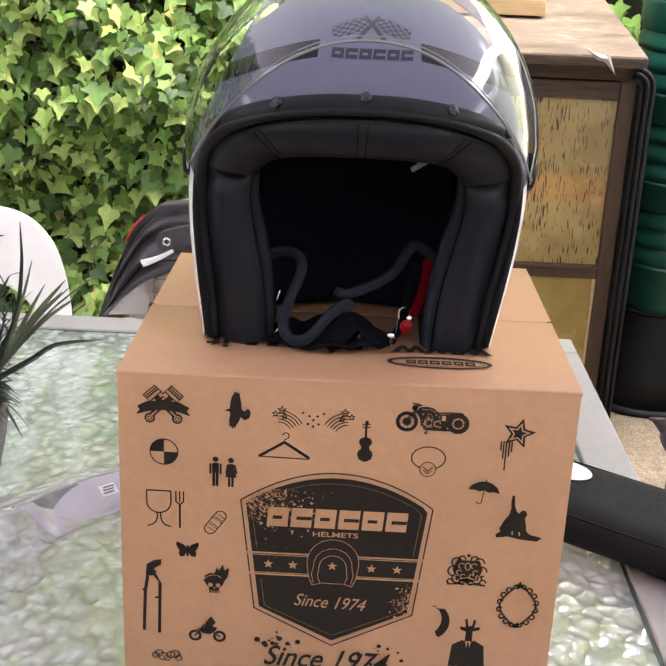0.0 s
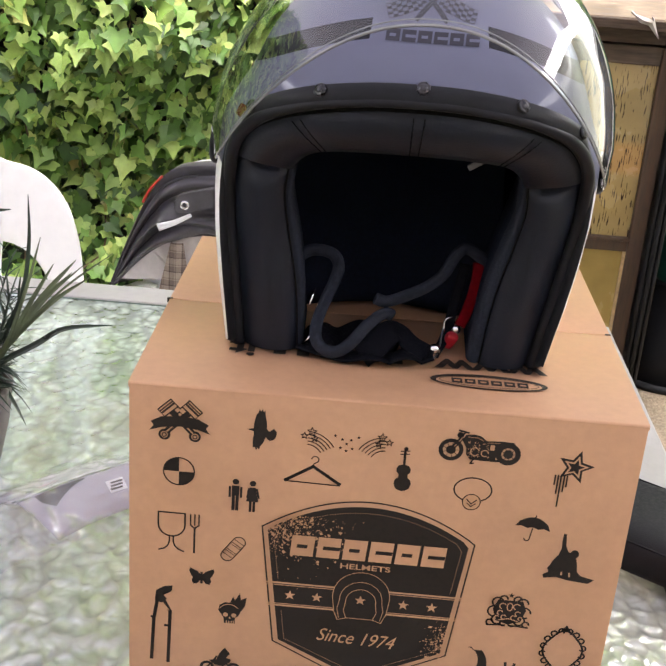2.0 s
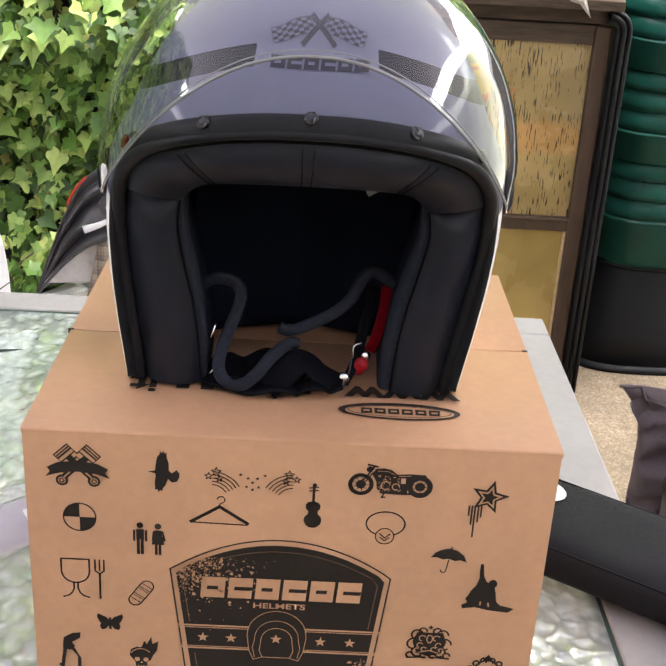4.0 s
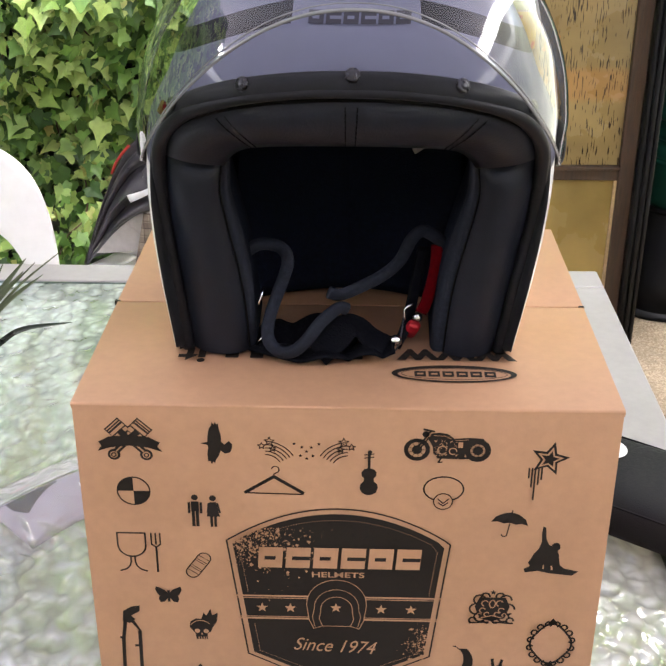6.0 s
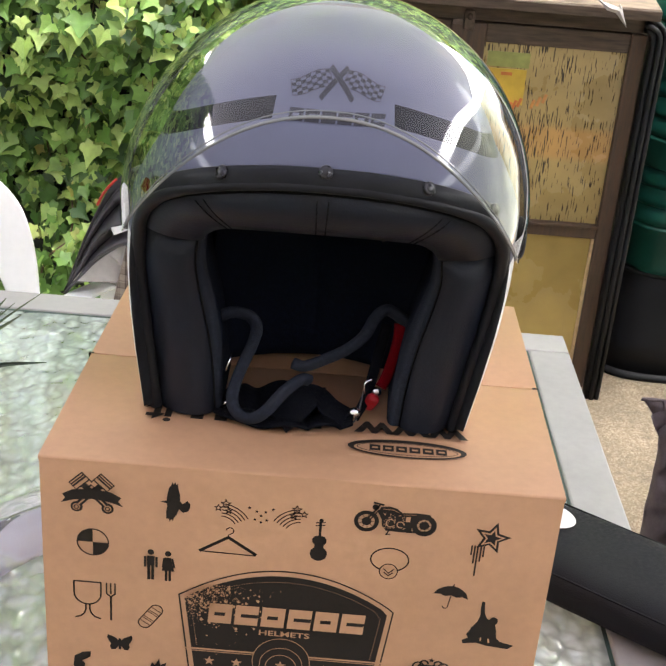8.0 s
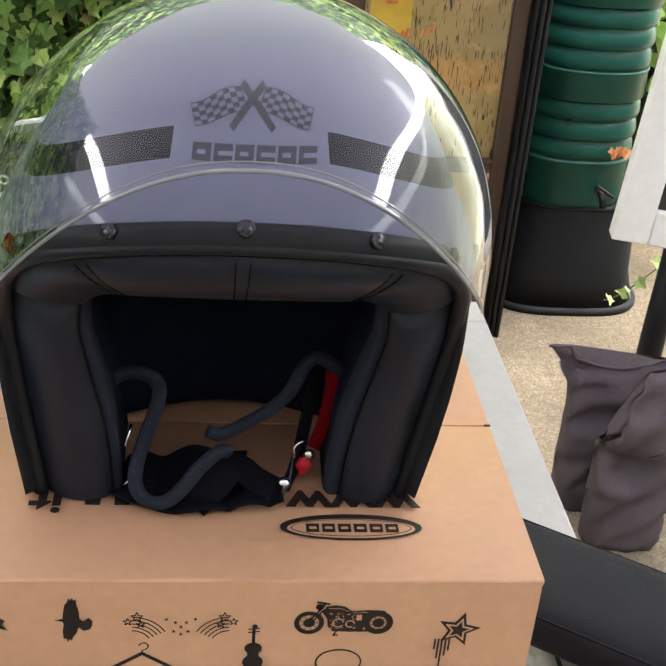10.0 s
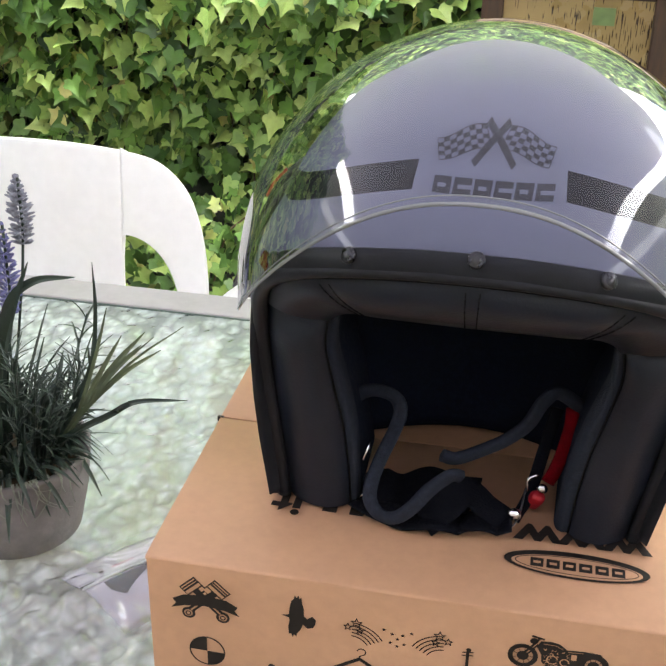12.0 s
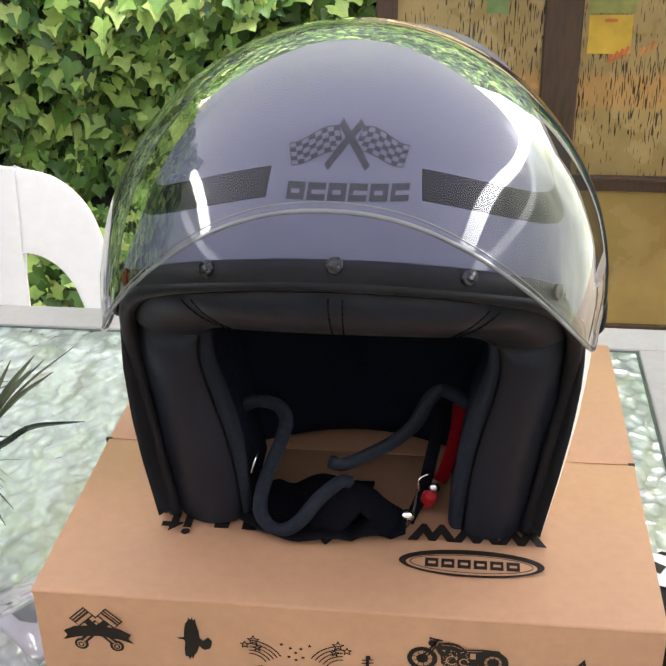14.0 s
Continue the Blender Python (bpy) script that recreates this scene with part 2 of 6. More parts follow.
def helmet_paint():
    """Glossy silver-grey paint with a black band and white lower flanks."""
    m = mat("silver_grey_paint", (0.114, 0.121, 0.180), 0.5, metal=0.0, vary=0.015, scale=90, coarse=0.02, coat=0.28, spec=0.12)
    t = m.node_tree
    co = t.nodes.new("ShaderNodeTexCoord")
    sep = t.nodes.new("ShaderNodeSeparateXYZ")
    t.links.new(co.outputs["Object"], sep.inputs[0])

    def op(kind, a, b):
        n = t.nodes.new("ShaderNodeMath")
        n.operation = kind
        for k, v in enumerate((a, b)):
            if isinstance(v, (int, float)):
                n.inputs[k].default_value = v
            else:
                t.links.new(v, n.inputs[k])
        return n.outputs[0]

    def both(a, b):
        return op("MULTIPLY", a, b)

    z = sep.outputs[2]
    # the shell leans a little, and its band with it
    ax = op("ABSOLUTE", op("SUBTRACT", sep.outputs[0], op("ADD", op("MULTIPLY", z, LEAN), 0.001 - 0.125 * LEAN)), 0.0)
    # black band that dips towards the flanks, cut off on a slant beside the badge
    zl = z
    z = op("ADD", z, op("MULTIPLY", op("MULTIPLY", ax, ax), 2.5))
    band = both(op("GREATER_THAN", z, 0.2388), op("LESS_THAN", z, 0.2495))
    band = both(band, op("GREATER_THAN", ax, op("ADD", 0.0364, op("MULTIPLY", op("SUBTRACT", z, 0.2335), -0.10))))
    z = zl
    # white lower flanks, set brighter to hold the reflection on them
    white = op("LESS_THAN", z, op("ADD", 0.150, op("MULTIPLY", sep.outputs[1], 0.1)))
    p = t.nodes["Principled BSDF"]
    hsv = t.nodes[m["hsv"]]

    def mix(fac, a, b):
        n = t.nodes.new("ShaderNodeMix")
        n.data_type = "RGBA"
        t.links.new(fac, n.inputs[0])
        for k, v in ((6, a), (7, b)):
            if isinstance(v, tuple):
                n.inputs[k].default_value = (*v, 1)
            else:
                t.links.new(v, n.inputs[k])
        return n.outputs[2]

    c = mix(band, hsv.outputs[0], (0.004, 0.0042, 0.009))
    c = mix(white, c, (0.78, 0.78, 0.76))
    t.links.new(c, p.inputs["Base Color"])
    return m


PAINT = helmet_paint()
DECAL = mat("dark_grey_decal", (0.034, 0.034, 0.048), 0.35, vary=0.1, scale=300, coat=0.05, spec=0.2)
DECAL_LIGHT = mat("silver_decal", (0.114, 0.121, 0.180), 0.46, vary=0.03, coat=0.06, spec=0.25)


def glass_top_mat():
    """Green-tinted hammered glass: clear with a strong pebbled relief."""
    m = bpy.data.materials.new("hammered_glass")
    m.use_nodes = True
    t = m.node_tree
    t.nodes.remove(t.nodes["Principled BSDF"])
    co = t.nodes.new("ShaderNodeTexCoord")
    mp = node(t, "ShaderNodeMapping", Scale=(1.1, 0.85, 1.0), Rotation=(0, 0, 0.5))
    t.links.new(co.outputs["Object"], mp.inputs["Vector"])
    warp = node(t, "ShaderNodeTexNoise", Scale=30.0, Detail=2.0)
    t.links.new(mp.outputs[0], warp.inputs["Vector"])
    add = t.nodes.new("ShaderNodeVectorMath")
    add.operation = "MULTIPLY_ADD"
    add.inputs[1].default_value = (0.030, 0.030, 0.030)
    t.links.new(warp.outputs["Color"], add.inputs[0])
    t.links.new(mp.outputs[0], add.inputs[2])
    v = node(t, "ShaderNodeTexVoronoi", Scale=58.0)
    v.feature = "SMOOTH_F1"
    v.inputs["Smoothness"].default_value = 0.35
    t.links.new(add.outputs[0], v.inputs["Vector"])
    b = node(t, "ShaderNodeBump", Strength=1.0, Distance=0.0035)
    t.links.new(v.outputs["Distance"], b.inputs["Height"])
    clear = node(t, "ShaderNodeBsdfTransparent", Color=(0.80, 0.91, 0.90, 1))
    gloss = node(t, "ShaderNodeBsdfGlossy", Roughness=0.11, Color=(0.97, 1.0, 1.0, 1))
    milk = node(t, "ShaderNodeBsdfTranslucent", Color=(0.79, 0.89, 0.905, 1))
    milk2 = node(t, "ShaderNodeBsdfDiffuse", Color=(0.77, 0.86, 0.885, 1))
    for n in (gloss, milk, milk2):
        t.links.new(b.outputs[0], n.inputs["Normal"])
    a0 = node(t, "ShaderNodeMixShader", Fac=0.5)
    t.links.new(milk.outputs[0], a0.inputs[1])
    t.links.new(milk2.outputs[0], a0.inputs[2])
    a = node(t, "ShaderNodeMixShader", Fac=0.45)
    # white scatter, strongest mid-pebble, stands in for refracted and reflected sky light
    patch = node(t, "ShaderNodeMath", operation="SUBTRACT")
    patch.inputs[0].default_value = 1.0
    t.links.new(v.outputs["Distance"], patch.inputs[1])
    share = t.nodes.new("ShaderNodeMapRange")
    share.inputs["From Min"].default_value, share.inputs["From Max"].default_value = 0.35, 0.75
    share.inputs["To Min"].default_value, share.inputs["To Max"].default_value = 0.46, 0.90
    t.links.new(patch.outputs[0], share.inputs["Value"])
    t.links.new(share.outputs[0], a.inputs[0])
    t.links.new(clear.outputs[0], a.inputs[1])
    t.links.new(a0.outputs[0], a.inputs[2])
    c = node(t, "ShaderNodeMixShader")
    t.links.new(sheen(t, 0.12, b.outputs[0]), c.inputs[0])
    t.links.new(a.outputs[0], c.inputs[1])
    t.links.new(gloss.outputs[0], c.inputs[2])
    t.links.new(c.outputs[0], t.nodes["Material Output"].inputs["Surface"])
    return m


HAMMERED = glass_top_mat()


def ground_mat():
    m = mat("exposed_aggregate_concrete", (0.42, 0.33, 0.22), 0.9, vary=0.16, scale=45, coarse=0.26, coarse_scale=3.2, bump=0.5, bump_scale=120, spec=0.2)
    t = m.node_tree
    co = t.nodes.new("ShaderNodeTexCoord")
    v = node(t, "ShaderNodeTexVoronoi", Scale=240.0)
    t.links.new(co.outputs["Object"], v.inputs["Vector"])
    c = ramp(t, v.outputs["Color"], (0.12, (0.165, 0.129, 0.090)), (0.5, (0.222, 0.176, 0.125)), (0.9, (0.300, 0.244, 0.182)))
    t.links.new(c, t.nodes[m["hsv"]].inputs["Color"])
    return m


CONCRETE = ground_mat()


def amber_mat(name, streaks):
    """Yellowed translucent sheet, on the upper pane with worn dark upright streaks."""
    m = mat(name, (0.37, 0.262, 0.085), 0.28, vary=0.12, scale=12, coarse=0.22, coarse_scale=3.5, coat=0.35)
    t = m.node_tree
    p = t.nodes["Principled BSDF"]
    if streaks:
        hsv = t.nodes[m["hsv"]]
        co = t.nodes.new("ShaderNodeTexCoord")
        mp = node(t, "ShaderNodeMapping", Scale=(310.0, 1.0, 27.0))
        t.links.new(co.outputs["Object"], mp.inputs["Vector"])
        n = node(t, "ShaderNodeTexNoise", Scale=1.0, Detail=1.0)
        t.links.new(mp.outputs[0], n.inputs["Vector"])
        big = node(t, "ShaderNodeTexNoise", Scale=7.0, Detail=1.0)
        t.links.new(co.outputs["Object"], big.inputs["Vector"])
        s = node(t, "ShaderNodeMath", operation="MULTIPLY_ADD")
        s.inputs[1].default_value = 0.34
        t.links.new(big.outputs[0], s.inputs[0])
        t.links.new(n.outputs[0], s.inputs[2])
        k = ramp(t, s.outputs[0], (0.79, (0, 0, 0)), (0.82, (1, 1, 1)))
        # faint orange band showing through the sheet
        sep = t.nodes.new("ShaderNodeSeparateXYZ")
        t.links.new(co.outputs["Object"], sep.inputs[0])
        band = ramp(t, sep.outputs[2], (0.0, (0.37, 0.266, 0.110)), (0.655, (0.37, 0.266, 0.110)), (0.675, (0.46, 0.268, 0.098)), (0.735, (0.46, 0.268, 0.098)), (0.755, (0.35, 0.252, 0.108)))
        t.links.new(band, hsv.inputs["Color"])
        mx = t.nodes.new("ShaderNodeMix")
        mx.data_type = "RGBA"
        t.links.new(k, mx.inputs[0])
        t.links.new(hsv.outputs[0], mx.inputs[6])
        mx.inputs[7].default_value = (0.035, 0.022, 0.012, 1)
        t.links.new(mx.outputs[2], p.inputs["Base Color"])
    return m


AMBER = amber_mat("amber_sheet", False)
AMBER_STREAKED = amber_mat("amber_sheet_streaked", True)


def plaid_mat():
    """Brown check: pale ground crossed by dark bands and fine lines."""
    m = mat("brown_plaid_lining", (0.27, 0.22, 0.18), 0.85, vary=0.1, scale=200)
    t = m.node_tree
    co = t.nodes.new("ShaderNodeTexCoord")
    sep = t.nodes.new("ShaderNodeSeparateXYZ")
    t.links.new(co.outputs["Object"], sep.inputs[0])
    shade = None
    for axis, step, width in ((0, 0.022, 0.45), (2, 0.026, 0.42), (0, 0.011, 0.16), (2, 0.013, 0.14)):
        k = node(t, "ShaderNodeMath", operation="DIVIDE")
        t.links.new(sep.outputs[axis], k.inputs[0])
        k.inputs[1].default_value = step
        f = node(t, "ShaderNodeMath", operation="FRACT")
        t.links.new(k.outputs[0], f.inputs[0])
        b = node(t, "ShaderNodeMath", operation="LESS_THAN")
        t.links.new(f.outputs[0], b.inputs[0])
        b.inputs[1].default_value = width
        if shade is not None:
            a = node(t, "ShaderNodeMath", operation="ADD")
            t.links.new(shade, a.inputs[0])
            t.links.new(b.outputs[0], a.inputs[1])
            shade = a.outputs[0]
        else:
            shade = b.outputs[0]
    q = node(t, "ShaderNodeMath", operation="DIVIDE")
    t.links.new(shade, q.inputs[0])
    q.inputs[1].default_value = 4.0
    c = ramp(t, q.outputs[0], (0.0, (0.30, 0.25, 0.20)), (0.35, (0.19, 0.145, 0.115)), (0.7, (0.07, 0.05, 0.04)), (1.0, (0.04, 0.03, 0.025)))
    t.links.new(c, t.nodes[m["hsv"]].inputs["Color"])
    return m


PLAID = plaid_mat()


def canvas_mat():
    """Woven canvas that lets part of the daylight through."""
    m = mat("grey_lilac_canvas", (0.42, 0.42, 0.50), 0.85, vary=0.05, scale=200, coarse=0.05, bump=0.1, bump_scale=500, spec=0.1)
    t = m.node_tree
    p = t.nodes["Principled BSDF"]
    thin = node(t, "ShaderNodeBsdfTranslucent", Color=(0.55, 0.55, 0.66, 1))
    mixed = node(t, "ShaderNodeMixShader", Fac=0.115)
    t.links.new(p.outputs[0], mixed.inputs[1])
    t.links.new(thin.outputs[0], mixed.inputs[2])
    t.links.new(mixed.outputs[0], t.nodes["Material Output"].inputs["Surface"])
    return m


AWNING = canvas_mat()

# ---- mesh helpers ----
def thing(name, at=(0, 0, 0), label="", category="", group="", kind=""):
    ob = new(name)
    ob.empty_display_size = 0.05
    ob.location = at
    return tagged(ob, label, category, group, kind)


def part(name, bm, material, parent=None, label="", smooth=True):
    """Links a bmesh, given in world coordinates, as one mesh object under a thing or a part."""
    me = bpy.data.meshes.new(name)
    if isinstance(bm, tuple):
        me.from_pydata(bm[0], [], bm[1])
    else:
        bmesh.ops.recalc_face_normals(bm, faces=bm.faces)
        bm.to_mesh(me)
        bm.free()
    for m in (material if isinstance(material, (list, tuple)) else [material]):
        me.materials.append(m)
    me.polygons.foreach_set("use_smooth", [smooth] * len(me.polygons))
    ob = new(name, me)
    if parent is not None:
        ob.parent = parent
        base, up = Vector((0, 0, 0)), parent
        while up is not None:
            base, up = base + up.location, up.parent
        me.transform(Matrix.Translation(-base))
    if label:
        ob["label"] = label
    return ob


def solo(name, bm, material, label, category, kind="", group="", smooth=True):
    return tagged(part(name, bm, material, None, "", smooth), label, category, group, kind)


def sharp(ob, degrees=35):
    """Flat across hard edges, smooth over soft ones."""
    bm = bmesh.new()
    bm.from_mesh(ob.data)
    for e in bm.edges:
        e.smooth = not (len(e.link_faces) == 2 and e.calc_face_angle(0) > radians(degrees))
    bm.to_mesh(ob.data)
    bm.free()
    return ob


def slab(x0, x1, y0, y1, z0, z1, bevel=0.0, segments=2, bm=None):
    bm = bm or bmesh.new()
    r = bmesh.ops.create_cube(bm, size=1.0)
    vs = r["verts"]
    for v in vs:
        v.co = Vector(((x0 + x1) / 2 + v.co.x * (x1 - x0), (y0 + y1) / 2 + v.co.y * (y1 - y0), (z0 + z1) / 2 + v.co.z * (z1 - z0)))
    if bevel:
        es = list({e for v in vs for e in v.link_edges})
        bmesh.ops.bevel(bm, geom=es, offset=bevel, segments=segments, affect="EDGES", profile=0.5)
    return bm


def turned(bm, m):
    bmesh.ops.transform(bm, matrix=m, verts=bm.verts)
    return bm


def loft(rows, closed=False, bm=None, cap=False):
    """A sheet over rows of points; closed: each row is a ring."""
    bm = bm or bmesh.new()
    vs = [[bm.verts.new(p) for p in row] for row in rows]
    for a, b in zip(vs, vs[1:]):
        n = len(a)
        for k in range(n if closed else n - 1):
            q = [a[k], a[(k + 1) % n], b[(k + 1) % n], b[k]]
            try:
                bm.faces.new(q)
            except ValueError:
                pass
    if cap:
        bm.faces.new(vs[0])
        bm.faces.new(vs[-1][::-1])
    return bm


def spline(points, per=8):
    """A smooth curve through the points (Catmull-Rom)."""
    p = [Vector(q) for q in points]
    p = [2 * p[0] - p[1]] + p + [2 * p[-1] - p[-2]]
    out = []
    for a, b, c, d in zip(p, p[1:], p[2:], p[3:]):
        for k in range(per):
            t = k / per
            out.append(0.5 * (2 * b + (c - a) * t + (2 * a - 5 * b + 4 * c - d) * t * t + (3 * b - a - 3 * c + d) * t ** 3))
    return out + [p[-2]]


def sweep(path, wide, thick, up=(0, 0, 1), sides=10, bm=None, taper=None, power=2.0):
    """A flattened tube along a path: wide across, thick along up."""
    rows = []
    up = Vector(up)
    for k, p in enumerate(path):
        t = (path[min(k + 1, len(path) - 1)] - path[max(k - 1, 0)]).normalized()
        side = t.cross(up)
        side = side.normalized() if side.length > 1e-4 else Vector((1, 0, 0))
        n = side.cross(t).normalized()
        f = taper(k / (len(path) - 1)) if taper else 1.0
        row = []
        for j in range(sides):
            a = 2 * math.pi * j / sides
            c, s = math.cos(a), math.sin(a)
            c = math.copysign(abs(c) ** (2 / power), c)
            s = math.copysign(abs(s) ** (2 / power), s)
            row.append(p + side * (c * wide / 2 * f) + n * (s * thick / 2 * f))
        rows.append(row)
    return loft(rows, True, bm, True)


def tube(path, r, sides=8, bm=None, taper=None):
    return sweep([Vector(p) for p in path], 2 * r, 2 * r, (0.13, 0.21, 0.97), sides, bm, taper)


def ball(c, r, sx=1, sy=1, sz=1, u=14, v=9, bm=None):
    bm = bm or bmesh.new()
    m = Matrix.Translation(c) @ Matrix.Diagonal((sx * r, sy * r, sz * r, 1))
    bmesh.ops.create_uvsphere(bm, u_segments=u, v_segments=v, radius=1, matrix=m)
    return bm


def lathe(profile, centre, sides=40, squash=1.0, power=2.0):
    rows = []
    for r, z in profile:
        row = []
        for k in range(sides):
            a = 2 * math.pi * k / sides
            c, s = math.cos(a), math.sin(a)
            c = math.copysign(abs(c) ** (2 / power), c)
            s = math.copysign(abs(s) ** (2 / power), s)
            row.append((centre[0] + r * c, centre[1] + r * s * squash, centre[2] + z))
        rows.append(row)
    return loft(rows, True, None, True)


def lerp(table, x):
    """Linear reading of a table of (x, y)."""
    if x <= table[0][0]:
        return table[0][1]
    for (a, p), (b, q) in zip(table, table[1:]):
        if x <= b:
            return p + (q - p) * (x - a) / (b - a)
    return table[-1][1]


def wave(x, y, z, s):
    return noise.noise(Vector((x * s, y * s, z * s)))

# ---- ground and setting ----
TABLE = 0.747
ZT = 1.035

gb = bmesh.new()
bmesh.ops.create_grid(gb, x_segments=2, y_segments=2, size=60, matrix=Matrix.Translation((0, 20, 0)))
solo("ground", gb, CONCRETE, "sand-coloured exposed aggregate concrete paving", "ground", "structure")


def ivy_leaf(lobe=1.0, tip=1.0):
    """One ivy leaf, tip downwards, about 1 unit long: five pointed lobes, dished along its midrib."""
    side = [(0.07, 0.09), (0.22, 0.17), (0.41, 0.19), (0.40, 0.06), (0.41, -0.05), (0.52, -0.15), (0.63 * lobe, -0.31), (0.47, -0.38), (0.33, -0.45), (0.21, -0.62), (0.11, -0.82)]
    pts = [(0, 0.0)] + side + [(0.0, -1.0 * tip)] + [(-x, y) for x, y in side[::-1]]
    n = len(pts)
    vs = [(0, -0.28, 0.0)] + [(x, y, 0.26 * abs(x) - 0.20 * max(0.0, -0.3 - y) ** 1.5 - 0.10 * x * x) for x, y in pts]
    fs = [(0, k, k % n + 1) for k in range(1, n + 1)]
    return vs, fs


LEAVES = [ivy_leaf(1.0), ivy_leaf(0.8, 1.1), ivy_leaf(1.15, 0.9)]


def leaf_pose(rng, x, y, z, size):
    spin = rng.gauss(0, 34)
    m = Matrix.Translation((x, y, z)) @ Euler((radians(rng.gauss(62, 24)), radians(rng.gauss(0, 24)), radians(rng.gauss(0, 32)))).to_matrix().to_4x4()
    return m @ pose(0, 0, 0, 0, 0, spin) @ Matrix.Diagonal((size, size, size, 1))


def hedge_face(x, z):
    foot = 0.50 * max(0.0, (0.42 - z) / 0.42) ** 1.4 * min(1.0, max(0.0, (-0.22 - x) / 0.25))
    return 2.50 + 0.16 * wave(x, 0, z, 1.7) + 0.10 * wave(x, 3, z, 4.5) - foot + 0.48 * min(1.0, max(0.0, (x + 0.19) / 0.12))


hedge = thing("ivy_hedge", (-0.9, 2.6, 0), "dense green ivy hedge with pointed lobed leaves", "hedge")
rng = random.Random(5)
# backing sheet, coloured dark for the shade in the leaf gaps
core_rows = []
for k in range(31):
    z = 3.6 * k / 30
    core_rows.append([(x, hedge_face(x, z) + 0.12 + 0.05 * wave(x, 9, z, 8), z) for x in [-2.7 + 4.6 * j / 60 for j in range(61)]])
part("shaded_core", loft(core_rows), GAP_SHADE, hedge)
stem_bm = bmesh.new()
for k in range(46):
    x = rng.uniform(-1.5, 0.2)
    z = rng.uniform(0.0, 0.9)
    pts = []
    for j in range(5):
        pts.append((x, hedge_face(x, z) + rng.uniform(0.0, 0.05), z))
        x += rng.uniform(-0.07, 0.07)
        z += rng.uniform(0.03, 0.14)
    tube(spline(pts, 4), rng.uniform(0.0015, 0.0035), 5, stem_bm)
part("stems", stem_bm, STEM, hedge)
verts, faces = [], []
PICKED = []
for k in range(16000):
    deep = rng.random() ** 1.3
    if k < 11000:
        x, z = rng.uniform(-1.75, 0.55), rng.uniform(0.0, 1.75)
    else:
        x, z = rng.uniform(-2.6, 1.8), rng.uniform(0.0, 3.6)
    size = (1.0 if k < 11000 or z < 1.8 and x < 0.6 else 1.5) * rng.uniform(0.040, 0.066) * (0.75 + 0.35 * rng.random())
    m = leaf_pose(rng, x, hedge_face(x, z) + 0.17 * deep - 0.04 + 0.03 * wave(x, 5, z, 11), z, size)
    if -1.0 < x < -0.2 and 0.75 < z < 1.4 and deep < 0.18 and len(PICKED) < 300:
        PICKED.append((k % 3, m))
        continue
    lv, lf = LEAVES[k % 3]
    base = len(verts)
    verts.extend(tuple(m @ Vector(v)) for v in lv)
    faces.extend(tuple(base + i for i in f) for f in lf)
foliage = part("foliage", (verts, faces), IVY, hedge)
foliage["kind"] = "stuff"

# unseen hedge at the left, added for green reflections in the visor
side_hedge = thing("side_hedge", (-2.6, 1.5, 0), "unseen green ivy hedge, added for its reflection", "hedge")
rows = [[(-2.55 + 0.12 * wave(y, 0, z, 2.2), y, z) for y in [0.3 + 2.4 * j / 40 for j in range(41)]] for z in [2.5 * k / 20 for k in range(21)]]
part("shaded_core", loft(rows), GAP_SHADE, side_hedge)
verts, faces = [], []
for k in range(2000):
    y, z = rng.uniform(0.25, 2.6), rng.uniform(0, 2.5)
    m = Matrix.Translation((-2.46 + 0.12 * wave(y, 0, z, 2.2) + 0.07 * rng.random(), y, z)) @ pose(0, 0, 0, 0, 0, 90) @ leaf_pose(rng, 0, 0, 0, rng.uniform(0.07, 0.12))
    lv, lf = LEAVES[k % 3]
    base = len(verts)
    verts.extend(tuple(m @ Vector(v)) for v in lv)
    faces.extend(tuple(base + i for i in f) for f in lf)
part("foliage", (verts, faces), IVY, side_hedge, smooth=False)["kind"] = "stuff"

# unseen walls added behind and beside; they block sky and shape reflections
solo("wall_south", slab(-3.20, 2.90, -2.75, -2.555, 0, 3.4), BRICKWORK, "unseen pale wall, added to shape the light", "wall", "structure", smooth=False)
solo("wall_west", slab(-3.20, -3.00, -2.55, 2.75, 0, 2.34), GREY_WALL, "unseen grey-green wall, added to shape light and reflections", "wall", "structure", smooth=False)
solo("wall_east", slab(2.90, 3.10, -2.75, 3.6, 0, 2.30), GREY_WALL, "unseen grey-green wall, added to shape light and reflections", "wall", "structure", smooth=False)

# unseen canvas roof, added to dim the sky overhead and in the visor
roof_rows = []
for k in range(13):
    y = -2.55 + 4.40 * k / 12
    roof_rows.append([(-2.96 + 5.72 * j / 20, y, 2.62 - 0.14 * k / 12 + 0.012 * math.sin(j * math.pi / 2.5)) for j in range(21)])
solo("ceiling", loft(roof_rows), AWNING, "unseen grey-lilac canvas roof, added to dim the sky", "ceiling", "structure")

